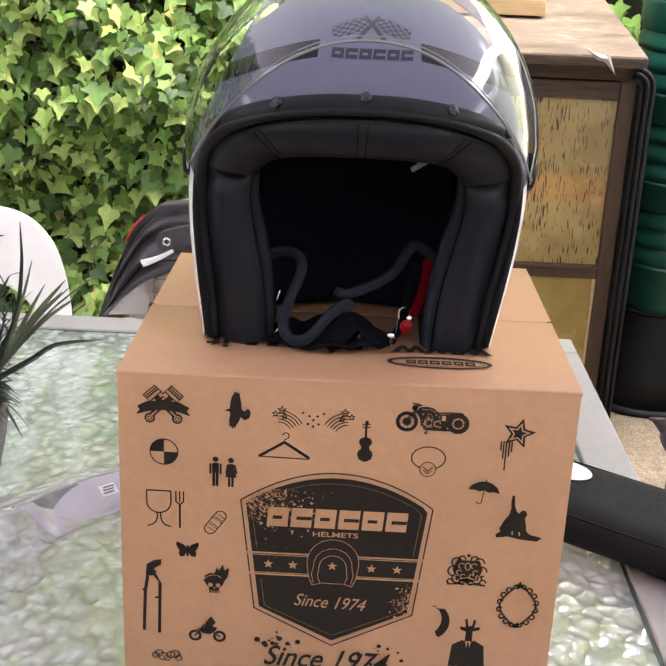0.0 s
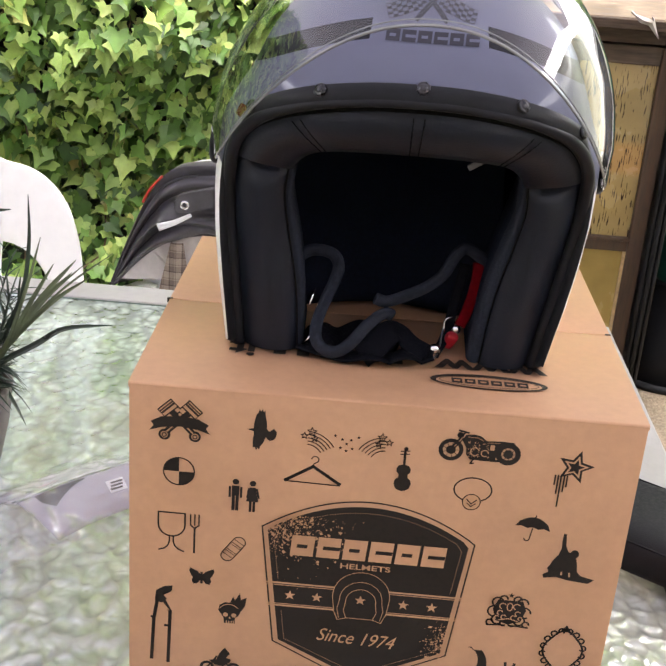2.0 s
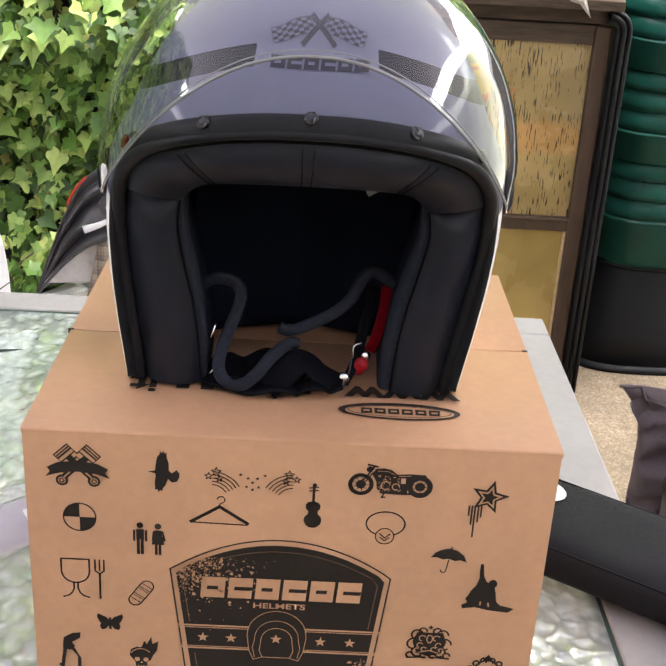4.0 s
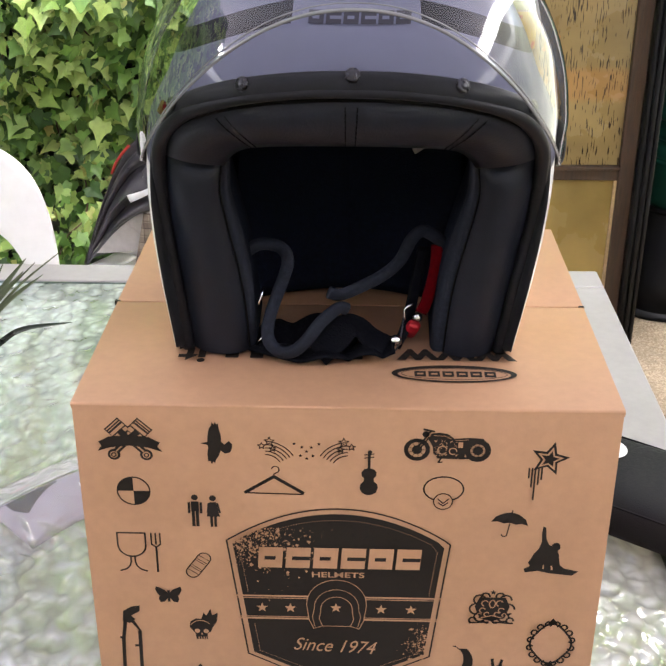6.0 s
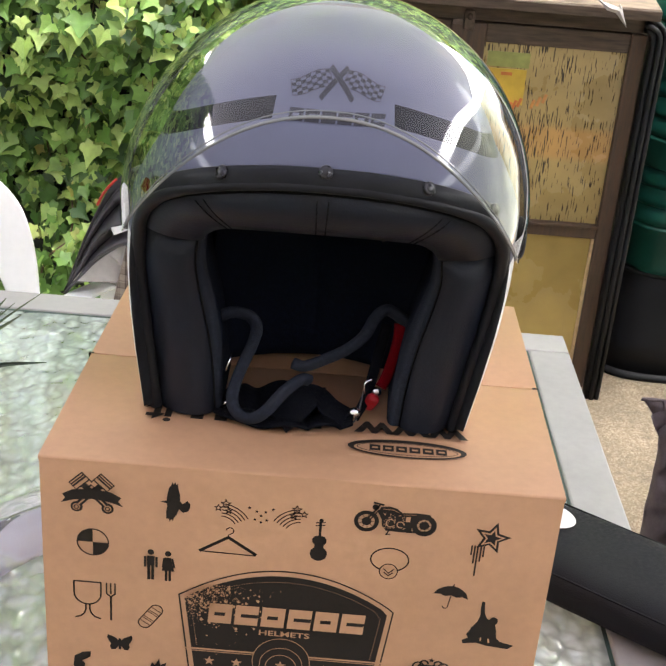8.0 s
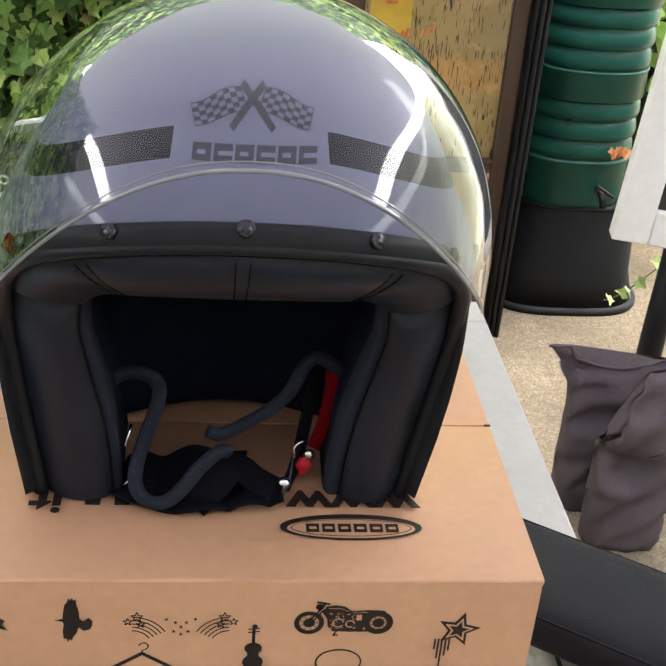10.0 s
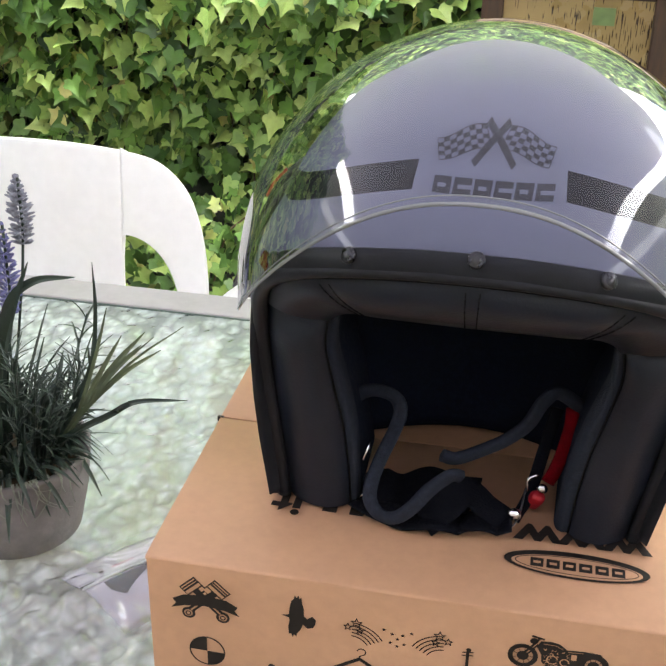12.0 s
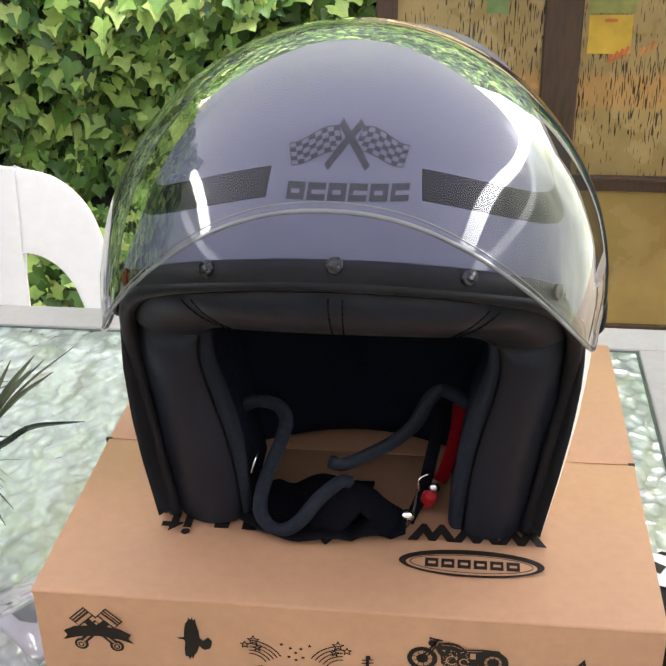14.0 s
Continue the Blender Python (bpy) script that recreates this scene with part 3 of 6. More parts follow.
# ---- old cabinet with amber panes ----
CY = 2.19          # its front
cab = thing("garden_cabinet", (0.31, 2.45, 0), "old dark wooden garden cabinet with yellowed amber panes", "cabinet")
for x0, x1 in ((-0.155, -0.105), (0.235, 0.322), (0.677, 0.718)):
    part("stile", slab(x0, x1, CY - 0.004, CY + 0.045, 0.02, 0.993, 0.004), BROWN_WOOD, cab, smooth=False)
part("header", slab(-0.155, 0.718, CY - 0.007, CY + 0.045, 0.998, 1.045, 0.003), HEADER_WOOD, cab, "weathered dark header board", False)
for x0, x1 in ((-0.105, 0.235), (0.322, 0.677)):
    part("top_rail", slab(x0, x1, CY, CY + 0.04, 0.946, 0.993, 0.003), HEADER_WOOD, cab, smooth=False)
    part("middle_rail", slab(x0, x1, CY, CY + 0.04, 0.458, 0.497, 0.003), BROWN_WOOD, cab, smooth=False)
    part("rail_bead", slab(x0, x1, CY - 0.010, CY + 0.002, 0.488, 0.497, 0.002), BROWN_WOOD, cab, smooth=False)
    part("bottom_rail", slab(x0, x1, CY, CY + 0.04, 0.02, 0.09, 0.003), BROWN_WOOD, cab, smooth=False)
    part("upper_pane", slab(x0 - 0.004, x1 + 0.004, CY + 0.012, CY + 0.018, 0.49, 0.953), AMBER_STREAKED, cab, "yellowed pane with dark worn streaks", False)
    part("lower_pane", slab(x0 - 0.004, x1 + 0.004, CY + 0.012, CY + 0.018, 0.085, 0.463), AMBER, cab, "plain amber pane", False)
    for a, b in ((x0, x0 + 0.008), (x1 - 0.008, x1)):
        part("pane_bead", slab(a, b, CY + 0.004, CY + 0.013, 0.09, 0.458, 0.001), NEW_WOOD, cab, smooth=False)
part("body", slab(-0.155, 0.715, CY + 0.05, 2.80, 0.02, 1.04), BROWN_WOOD, cab, smooth=False)
part("catch", slab(0.264, 0.290, CY - 0.012, CY - 0.003, 0.972, 1.022, 0.004), RUSTY, cab, "dull metal hasp")
part("catch_staple", ball((0.277, CY - 0.012, 1.006), 0.008, 1, 0.8, 1), RUSTY, cab)
part("catch_bar", slab(0.236, 0.262, CY - 0.009, CY - 0.003, 0.985, 0.999, 0.002), RUSTY, cab)
# black ribbed seal post with a rounded top corner
for k, (x, d) in enumerate(((0.7265, 0.0), (0.7395, -0.006), (0.7545, -0.002))):
    r = x - 0.700
    line = [(x, CY - 0.010 + d, 0.0), (x, CY - 0.010 + d, 0.4)] + [(0.700 + r * math.cos(t), CY - 0.010 + d, 0.985 + 0.9 * r * math.sin(t)) for t in (0.0, 0.3, 0.6, 0.9, 1.2, 1.5)]
    part("seal_strip", sweep([Vector(p) for p in line], 0.0145, 0.045, (0, 1, 0), 12, None, None, 3.5), BLACK_PLASTIC, cab, "black ribbed rubber edge strip")
roof = turned(slab(-0.20, 0.715, -0.62, 0.03, 0, 0.022, 0.004), Matrix.Translation((0, CY - 0.065, 1.052)) @ pose(0, 0, 0, 9.5, 0, 0) @ Matrix.Diagonal((1, -1, 1, 1)))
part("roof_board", roof, PALE_WOOD, cab, "weathered pale sloping board", False)
lip = turned(slab(-0.20, 0.715, 0.0305, 0.036, -0.005, 0.019, 0.002), Matrix.Translation((0, CY - 0.065, 1.052)) @ pose(0, 0, 0, 9.5, 0, 0) @ Matrix.Diagonal((1, -1, 1, 1)))
part("roof_lip", lip, HEADER_WOOD, cab, "rough brown front edge", False)
block = turned(slab(-0.10, 0.50, 0.0, 0.09, 0, 0.045, 0.003), Matrix.Translation((0, 2.42, 1.132)) @ pose(0, 0, 0, 9.5, 0, 0))
solo("wooden_batten", block, NEW_WOOD, "pale planed timber batten lying on the cabinet roof", "timber", smooth=False)
twig = bmesh.new()
for pts in (((0.572, 1.0755), (0.590, 1.066), (0.612, 1.061), (0.634, 1.026)), ((0.560, 1.084), (0.562, 1.082), (0.566, 1.079), (0.580, 1.071)), ((0.610, 1.076), (0.616, 1.067), (0.612, 1.062), (0.604, 1.063))):
    rows = []
    for k, w in enumerate((0.003, 0.009, 0.009, 0.0005)):
        x, z = pts[k]
        w *= 1.0 if pts[0][0] == 0.572 else 0.35
        rows.append([(x - 0.7 * w, 2.082, z - 0.7 * w), (x, 2.076 - 0.003 * (k % 2), z), (x + 0.7 * w, 2.082, z + 0.7 * w)])
    loft(rows, False, twig)
solo("dry_leaf", twig, BLEACHED, "bleached dry leaf caught on the cabinet edge", "leaf", smooth=False)
st = thing("sticker", (0.40, CY, 0.85), "yellow sticker with green and red lettering bars on amber pane", "sticker")
part("sheet", slab(0.337, 0.436, CY + 0.009, CY + 0.0115, 0.795, 0.884), YELLOW, st, smooth=False)
part("green_bar", slab(0.334, 0.440, CY + 0.009, CY + 0.0112, 0.888, 0.925), PALE_GREEN, st, smooth=False)
part("dark_bar", slab(0.372, 0.400, CY + 0.0075, CY + 0.0088, 0.868, 0.876), ORANGE_RED, st, smooth=False)
for k in range(4):
    part("red_bar", turned(slab(-0.004, 0.004, -0.0006, 0.0006, -0.012, 0.012, 0.0005), Matrix.Translation((0.392 + 0.012 * k, CY + 0.0078, 0.784 + 0.006 * k)) @ pose(0, 0, 0, 0, 20, 0)), ORANGE_RED, st)
for k in range(3):
    part("orange_bar", turned(slab(-0.004, 0.004, -0.0006, 0.0006, -0.012, 0.012, 0.0005), Matrix.Translation((0.462 + 0.014 * k, CY + 0.0100, 0.800 + 0.008 * k)) @ pose(0, 0, 0, 0, 18, 0)), ORANGE_PALE, st)
solo("small_sticker", slab(0.10, 0.15, CY + 0.009, CY + 0.0115, 0.885, 0.925), GREEN_PRINT, "small green printed sticker on an amber pane", "sticker", smooth=False)

# ---- water butt on its stand ----
BX, BY = 0.965, 2.50
prof = [(0.130, 0.312), (0.150, 0.318), (0.157, 0.335), (0.163, 0.444), (0.167, 0.450), (0.164, 0.455)]
z = 0.457
for k in range(15):
    r = 0.158 + 0.010 * (z - 0.36)
    if k % 4 == 3:
        tall = 0.082
        prof += [(r + 0.004, z), (r + 0.0065, z + 0.003), (r + 0.0065, z + tall - 0.010), (r + 0.0095, z + tall - 0.005), (r + 0.007, z + tall - 0.001), (r, z + tall)]
    else:
        tall = 0.054
        prof += [(r - 0.004, z), (r + 0.004, z + 0.006), (r + 0.0065, z + 0.018), (r + 0.004, z + 0.036), (r - 0.002, z + tall - 0.004), (r - 0.005, z + tall - 0.001)]
    z += tall
butt = thing("water_butt", (BX, BY, 0.36), "dark green ribbed plastic water butt on a black stand", "water butt")
part("barrel", lathe(prof, (BX, BY, 0), 48, 1.15, 2.6), BUTT_GREEN, butt)
tapb = tube([(BX + 0.050, BY - 0.180, 0.375), (BX + 0.050, BY - 0.225, 0.375), (BX + 0.055, BY - 0.235, 0.345)], 0.010, 10)
part("tap", tapb, BLACK_PLASTIC, butt, "black plastic tap")
part("tap_lever", turned(slab(-0.030, 0.030, -0.005, 0.005, -0.004, 0.004, 0.002), Matrix.Translation((BX + 0.055, BY - 0.226, 0.389)) @ pose(0, 0, 0, 0, 32, 0)), BLACK_PLASTIC, butt)
sp = [(0.235, 0.0), (0.240, 0.012), (0.225, 0.02), (0.205, 0.10), (0.192, 0.298), (0.186, 0.309), (0.15, 0.311)]
stand = thing("butt_stand", (BX + 0.03, BY + 0.03, 0), "black plastic water butt stand on the paving", "stand")
part("body", lathe(sp[2:], (BX + 0.03, BY + 0.03, 0), 56, 1.0, 3.2), STAND_BLACK, stand)
part("foot_rim", lathe([(0.226, 0.0), (0.238, 0.001), (0.240, 0.012), (0.226, 0.0205)], (BX + 0.03, BY + 0.03, 0), 56, 1.0, 3.2), STAND_BLACK, stand)
part("top_rim", lathe([(0.186, 0.3055), (0.196, 0.3065), (0.196, 0.317), (0.189, 0.3185)], (BX + 0.03, BY + 0.03, 0), 56, 1.0, 3.2), STAND_BLACK, stand)
lb = bmesh.new()
for k in range(5):
    m = Matrix.Translation((BX + 0.067 + 0.008 * k, BY - 0.200, 0.498 + 0.005 * (k % 2))) @ pose(0, 0, 0, 60 + 20 * k, 10, 40 * k) @ Matrix.Diagonal((0.03, 0.03, 0.03, 1))
    lv, lf = LEAVES[k % 3]
    vv = [lb.verts.new(m @ Vector(v)) for v in lv]
    for f in lf:
        lb.faces.new([vv[i] for i in f])
solo("fallen_leaf", lb, DRY_LEAF, "curled orange dry leaf stuck on the water butt", "leaf", smooth=False)
sprig = thing("ivy_sprig", (1.10, 2.12, 0), "trailing ivy sprig with pale green leaves", "plant")
sp_path = spline([(1.24, 2.20, 0.33), (1.18, 2.12, 0.28), (1.11, 2.11, 0.215), (1.06, 2.12, 0.16), (1.02, 2.13, 0.135)], 5)
part("stem", tube(sp_path, 0.002, 5), STEM, sprig)
for k, p in enumerate(sp_path[1:18:2]):
    m = leaf_pose(rng, p.x + rng.uniform(-0.02, 0.02), p.y - 0.012, p.z + 0.01, 0.034)
    part("leaf", ([tuple(m @ Vector(v)) for v in LEAVES[k % 3][0]], LEAVES[k % 3][1]), IVY_PALE, sprig, smooth=False)

# ---- white framed panel on a dark post ----
tilt = Matrix.Translation((0.80, 1.60, 0.545)) @ pose(0, 0, 0, 0, 4, -10)
panel = thing("framed_panel", (0.80, 1.60, 0.55), "white wooden frame with a dark glass pane", "window sash")
for n, b in (("frame_stile", (0.0, 0.075, 0, 0.045, 0, 0.95)), ("frame_stile", (0.50, 0.575, 0, 0.045, 0, 0.95)), ("frame_rail", (0.0755, 0.4995, 0, 0.045, 0, 0.075)), ("frame_rail", (0.0755, 0.4995, 0, 0.045, 0.875, 0.95))):
    part(n, turned(slab(*b, 0.004), tilt), WHITE_PAINT, panel, smooth=False)
part("pane", turned(slab(0.07, 0.505, 0.018, 0.024, 0.07, 0.88), tilt), DARK_GLASS, panel, smooth=False)
for x in (0.163, 0.49):
    part("stand_leg", tube([(0.80 + x, 1.63, 0.56 + 0.12 * x), (0.80 + x, 1.65, 0.3), (0.80 + x - 0.01, 1.64, 0.0)], 0.028, 12), BLACK_PLASTIC, panel, "dark round post")

# ---- dark fabric sacks on the paving ----
def sack(name, cx, cy, w, d, h, corner, seed, label, flap=False, draw=0.0):
    """A slumped bag, pinched flat along its top edge, which runs out into a pointed corner."""
    rows = []
    for k in range(31):
        t = k / 30
        flat = 1 - 0.95 * max(0.0, (t - 0.30) / 0.70) ** 1.1
        row = []
        for j in range(56):
            a = 2 * math.pi * j / 56
            c, s = math.cos(a), math.sin(a)
            ext = 1 + 0.10 * t + (corner * t ** 11 if c < 0 else 0.10 * t ** 3)
            x = math.copysign(abs(c) ** 0.75, c) * w / 2 * ext
            x *= 1 - draw * max(0.0, (t - 0.5) / 0.5) ** 1.1 * (1 if c < 0 else 0)
            y = math.copysign(abs(s) ** 0.8, s) * d / 2 * flat
            u, v = x + 0.62 * h * t, h * t - 0.62 * x
            fold = 0.105 * (0.20 - abs(wave(u * 0.6 + seed, 0, v * 1.7, 9))) * (0.25 + 0.9 * min(t, 0.85)) * (1 - t ** 7) + 0.005 * wave(x, seed, t * h, 40)
            sag = -0.022 * math.sin(math.pi * min(1.0, max(0.0, 0.5 + x / w))) * t ** 3 + (0.020 * t ** 9 * corner / 0.45 if c < -0.6 else 0)
            row.append((cx + x + 0.25 * fold, cy + y - fold * (1 if s < 0 else -0.5), 0.003 + max(0.0, h * t + sag * t)))
        rows.append(row)
    ob = thing(name, (cx, cy, 0), label, "sack", "sacks on the paving")
    part("body", loft(rows, True, None, True), SACK, ob)
    part("top_hem", sweep([Vector(p) + Vector((0, -0.0015, -0.003)) for p in rows[-1][28:57]], 0.004, 0.007, (0, 0, 1), 6), SACK, ob, "stitched top edge")
    if flap:
        grid = []
        for a in range(9):
            grid.append([Vector(rows[30 - b][30 + 2 * a]) + Vector((0, -0.004 - 0.0015 * b, -0.02 * math.sin(a * 0.4) * b / 10)) for b in range(0, 13)])
        fp = part("flap", loft(grid), SACK, ob, "folded-over fabric flap")
        m = fp.modifiers.new("cloth", "SOLIDIFY")
        m.thickness = 0.004
        part("flap_seam", sweep([g[-1] + Vector((0, -0.002, 0.006)) for g in grid], 0.003, 0.003, (0, 1, 0), 6), CASE, ob)
    return ob


sack("fabric_sack", 0.812, 1.445, 0.18, 0.12, 0.350, 0.62, 1, "slumped dark plum fabric sack with a pointed corner")
sack("fabric_sack", 0.832, 1.312, 0.165, 0.10, 0.415, 0.02, 7, "dark grey-plum fabric sack with a folded flap", True, 0.85)

# ---- patio table ----
TX0, TX1, TY0, TY1 = -1.15, 0.354, -0.10, 0.900
RW = 0.060
table = thing("patio_table", ((TX0 + TX1) / 2, (TY0 + TY1) / 2, 0), "grey aluminium patio table with green hammered glass top", "table")
part("frame_rail", slab(TX0, TX1, TY1 - RW, TY1, TABLE - 0.032, TABLE + 0.003, 0.003), ALU, table, smooth=False)
part("frame_rail", slab(TX0, TX1, TY0, TY0 + RW, TABLE - 0.032, TABLE + 0.003, 0.003), ALU, table, smooth=False)
part("frame_rail", slab(TX1 - RW, TX1, TY0 + RW, TY1 - RW, TABLE - 0.032, TABLE + 0.003, 0.003), ALU, table, smooth=False)
part("frame_rail", slab(TX0, TX0 + RW, TY0 + RW, TY1 - RW, TABLE - 0.032, TABLE + 0.003, 0.003), ALU, table, smooth=False)
gx0, gx1, gy0, gy1 = TX0 + RW, TX1 - RW, TY0 + RW, TY1 - RW
for a, b, c, d in ((gx0, gx1, gy1 - 0.004, gy1), (gx0, gx1, gy0, gy0 + 0.004), (gx1 - 0.004, gx1, gy0 + 0.004, gy1 - 0.004), (gx0, gx0 + 0.004, gy0 + 0.004, gy1 - 0.004)):
    part("seal", slab(a, b, c, d, TABLE - 0.012, TABLE + 0.0005), SEAL, table, smooth=False)
sheet = bmesh.new()
sheet.faces.new([sheet.verts.new(p) for p in ((gx0 + 0.004, gy0 + 0.004, TABLE), (gx1 - 0.004, gy0 + 0.004, TABLE), (gx1 - 0.004, gy1 - 0.004, TABLE), (gx0 + 0.004, gy1 - 0.004, TABLE))])
glass = part("glass_top", sheet, HAMMERED, table, "rippled green-tinted glass sheet", False)
glass.visible_shadow = False
for x in (TX0 + 0.05, TX1 - 0.05):
    for y in (TY0 + 0.05, TY1 - 0.05):
        part("leg", tube([(x, y, 0.0), (x, y, TABLE - 0.032)], 0.019, 14), ALU, table)

# ---- white plastic chairs ----
def plastic_chair(cx, y0, name="plastic_chair", label="white moulded plastic garden chair with an arched back"):
    ch = thing(name, (cx, y0 - 0.2, 0), label, "chair", "white plastic chairs round the table")

    def back(x, z):
        return (cx + x, y0 + 0.10 * (z - 0.45) + 0.35 * x * x, z)

    half_out = [(0.14, 0.854), (0.19, 0.842), (0.225, 0.819), (0.253, 0.781), (0.270, 0.730), (0.279, 0.677), (0.283, 0.614), (0.284, 0.527), (0.28, 0.44)]
    half_in = [(0.14, 0.711), (0.158, 0.708), (0.178, 0.699), (0.198, 0.682), (0.214, 0.658), (0.224, 0.633), (0.231, 0.604), (0.236, 0.527), (0.236, 0.44)]
    half_out, half_in = ([(p.x, p.z) for p in spline([(a, 0, b) for a, b in line], 4)] for line in (half_out, half_in))
    bm = bmesh.new()
    for side in (1, -1):
        rows = []
        for (a, b), (c, d) in zip(half_out, half_in):
            rows.append([back(side * (a + (c - a) * t), b + (d - b) * t) for t in (0, 0.15, 0.5, 0.85, 1)])
        loft(rows, False, bm)
    xs = [-0.14 + 0.28 * k / 12 for k in range(13)]
    loft([[back(x, z + 0.010 * (1 - (x / 0.14) ** 2) * (z - 0.44) / 0.44) for x in xs] for z in (0.44, 0.52, 0.60, 0.67, 0.711, 0.77, 0.82, 0.845, 0.854)], False, bm)
    bmesh.ops.remove_doubles(bm, verts=bm.verts, dist=0.0005)
    b = part("backrest", bm, WHITE_PLASTIC, ch)
    m = b.modifiers.new("wall", "SOLIDIFY")
    m.thickness, m.offset = 0.010, 0
    m = b.modifiers.new("round", "BEVEL")
    m.width, m.segments = 0.003, 2
    seat = [[(cx + x * (1 - 0.10 * t), y0 - 0.44 + 0.45 * t, 0.435 - 0.03 * math.sin(math.pi * t) + 0.10 * x * x) for x in [-0.25 + 0.5 * k / 14 for k in range(15)]] for t in [j / 10 for j in range(11)]]
    s = part("seat", loft(seat), WHITE_PLASTIC, ch)
    m = s.modifiers.new("wall", "SOLIDIFY")
    m.thickness = 0.012
    for side in (-1, 1):
        part("armrest", sweep(spline([(cx + side * 0.275, y0 + 0.03, 0.60), (cx + side * 0.285, y0 - 0.15, 0.635), (cx + side * 0.28, y0 - 0.33, 0.62), (cx + side * 0.27, y0 - 0.40, 0.56)], 6), 0.05, 0.014), WHITE_PLASTIC, ch)
        part("leg", sweep([Vector((cx + side * 0.27, y0 - 0.40, 0.58)), Vector((cx + side * 0.262, y0 - 0.42, 0.43)), Vector((cx + side * 0.285, y0 - 0.46, 0.0))], 0.05, 0.03, (0, 1, 0)), WHITE_PLASTIC, ch)
        part("leg", sweep([Vector((cx + side * 0.262, y0 + 0.01, 0.47)), Vector((cx + side * 0.27, y0 + 0.05, 0.25)), Vector((cx + side * 0.285, y0 + 0.10, 0.0))], 0.05, 0.03, (0, 1, 0)), WHITE_PLASTIC, ch)
    return ch


chair = plastic_chair(-0.796, 1.13)
copy_thing(chair, pose(-0.168, 1.245 - 0.2, 0, 0, 0, -4))

# ---- cardboard box ----
W, D = 0.35, 0.319
box = thing("cardboard_box", (0, D / 2, TABLE + 0.003), "brown kraft cardboard helmet box printed with black motifs", "box")
B0 = TABLE + 0.003
TH = 0.004


def panel_mesh(x0, x1, y0, y1, z0, z1, bevel):
    return slab(x0, x1, y0, y1, z0, z1, bevel, 3)


front_panel = part("front_panel", panel_mesh(-W / 2, W / 2, 0, TH, B0, ZT - 0.0015, 0.0003), KRAFT, box)
part("back_panel", panel_mesh(-W / 2, W / 2, D - TH, D, B0, ZT - 0.0035, 0.0012), KRAFT, box)
for s in (-1, 1):
    part("side_panel", panel_mesh(min(s * W / 2, s * (W / 2 - TH)), max(s * W / 2, s * (W / 2 - TH)), TH + 0.0005, D - TH - 0.0005, B0, ZT - 0.0035, 0.0012), KRAFT, box)
part("bottom_panel", panel_mesh(-W / 2 + TH, W / 2 - TH, TH, D - TH, B0 + 0.0005, B0 + TH, 0.0), KRAFT_IN, box)


def flap(y0, y1, fold):
    """A top flap, rounded where it folds over the edge and a little proud at the cut."""
    n = 24
    rows = []
    r = 0.0016
    for k in range(n + 1):
        t = k / n
        x = -W / 2 - 0.0006 + (W + 0.0012) * t
        sag = 0.0009 * math.sin(math.pi * t) + 0.0006 * wave(x, y0, 0, 22)
        top = ZT - sag
        e = fold
        ys = [y0, y0 + r * 0.3, y0 + r] if e < 0 else [y1, y1 - r * 0.3, y1 - r]
        cut = y1 if e < 0 else y0
        near = cut - 0.0009 if e < 0 else cut + 0.0009
        prof = [(ys[0], ZT - r - 0.0003), (ys[0], ZT - r), (ys[1], ZT - r * 0.3), (ys[2], ZT - sag * 0.2), ((ys[2] + cut) / 2, top + 0.0002), (near, top + 0.0006), (cut, top + 0.0002), (cut, top - TH + 0.0006), (ys[2], ZT - TH - 0.001)]
        rows.append([(x, y, z) for y, z in prof])
    return loft(rows, True, None, True)


top_front = sharp(part("top_flap", flap(-0.00015, 0.1540, -1), KRAFT, box), 50)
sharp(part("top_flap", flap(0.1552, D + 0.0004, 1), KRAFT, box), 50)
part("inner_flap", slab(-W / 2 + TH, W / 2 - TH, TH, D - TH, ZT - 0.0105, ZT - 0.0062), KRAFT_IN, box, smooth=False)
for s in (-1, 1):
    part("corner_notch", slab(s * W / 2 - 0.0030, s * W / 2 + 0.0012, 0.1538, 0.1556, ZT - 0.0030, ZT + 0.0008), INK, box, "dark notch at the flap corner", False)


# printed motifs, drawn in millimetres from the top middle of the front
def disc(x, y, r, n=20, ry=None, turn=0.0):
    ry = r if ry is None else ry
    out = []
    for k in range(n):
        a = 2 * math.pi * k / n
        u, v = r * math.cos(a), ry * math.sin(a)
        out.append((x + u * math.cos(turn) - v * math.sin(turn), y + u * math.sin(turn) + v * math.cos(turn)))
    return out


def stroke(pts, w, closed=False):
    """Quads along a line."""
    pts = [Vector((*p, 0)) for p in pts]
    if closed:
        pts = pts + [pts[0]]
    out = []
    for a, b in zip(pts, pts[1:]):
        d = (b - a)
        if d.length < 1e-6:
            continue
        d.normalize()
        n = Vector((-d.y, d.x, 0)) * (w / 2)
        e = d * (w * 0.3)
        out.append([(q.x, q.y) for q in (a - e + n, a - e - n, b + e - n, b + e + n)])
    return out


def star(x, y, r, inner=0.42, turn=90.0, n=5):
    return [(x + (r if k % 2 == 0 else r * inner) * math.cos(radians(turn + 180 * k / n)), y + (r if k % 2 == 0 else r * inner) * math.sin(radians(turn + 180 * k / n))) for k in range(2 * n)]


def rect(x0, y0, x1, y1, lean=0.0):
    return [(x0, y0), (x1, y0), (x1 + lean, y1), (x0 + lean, y1)]


def arc(x, y, r, a0, a1, n=12, ry=None):
    ry = r if ry is None else ry
    return [(x + r * math.cos(radians(a0 + (a1 - a0) * k / n)), y + ry * math.sin(radians(a0 + (a1 - a0) * k / n))) for k in range(n + 1)]


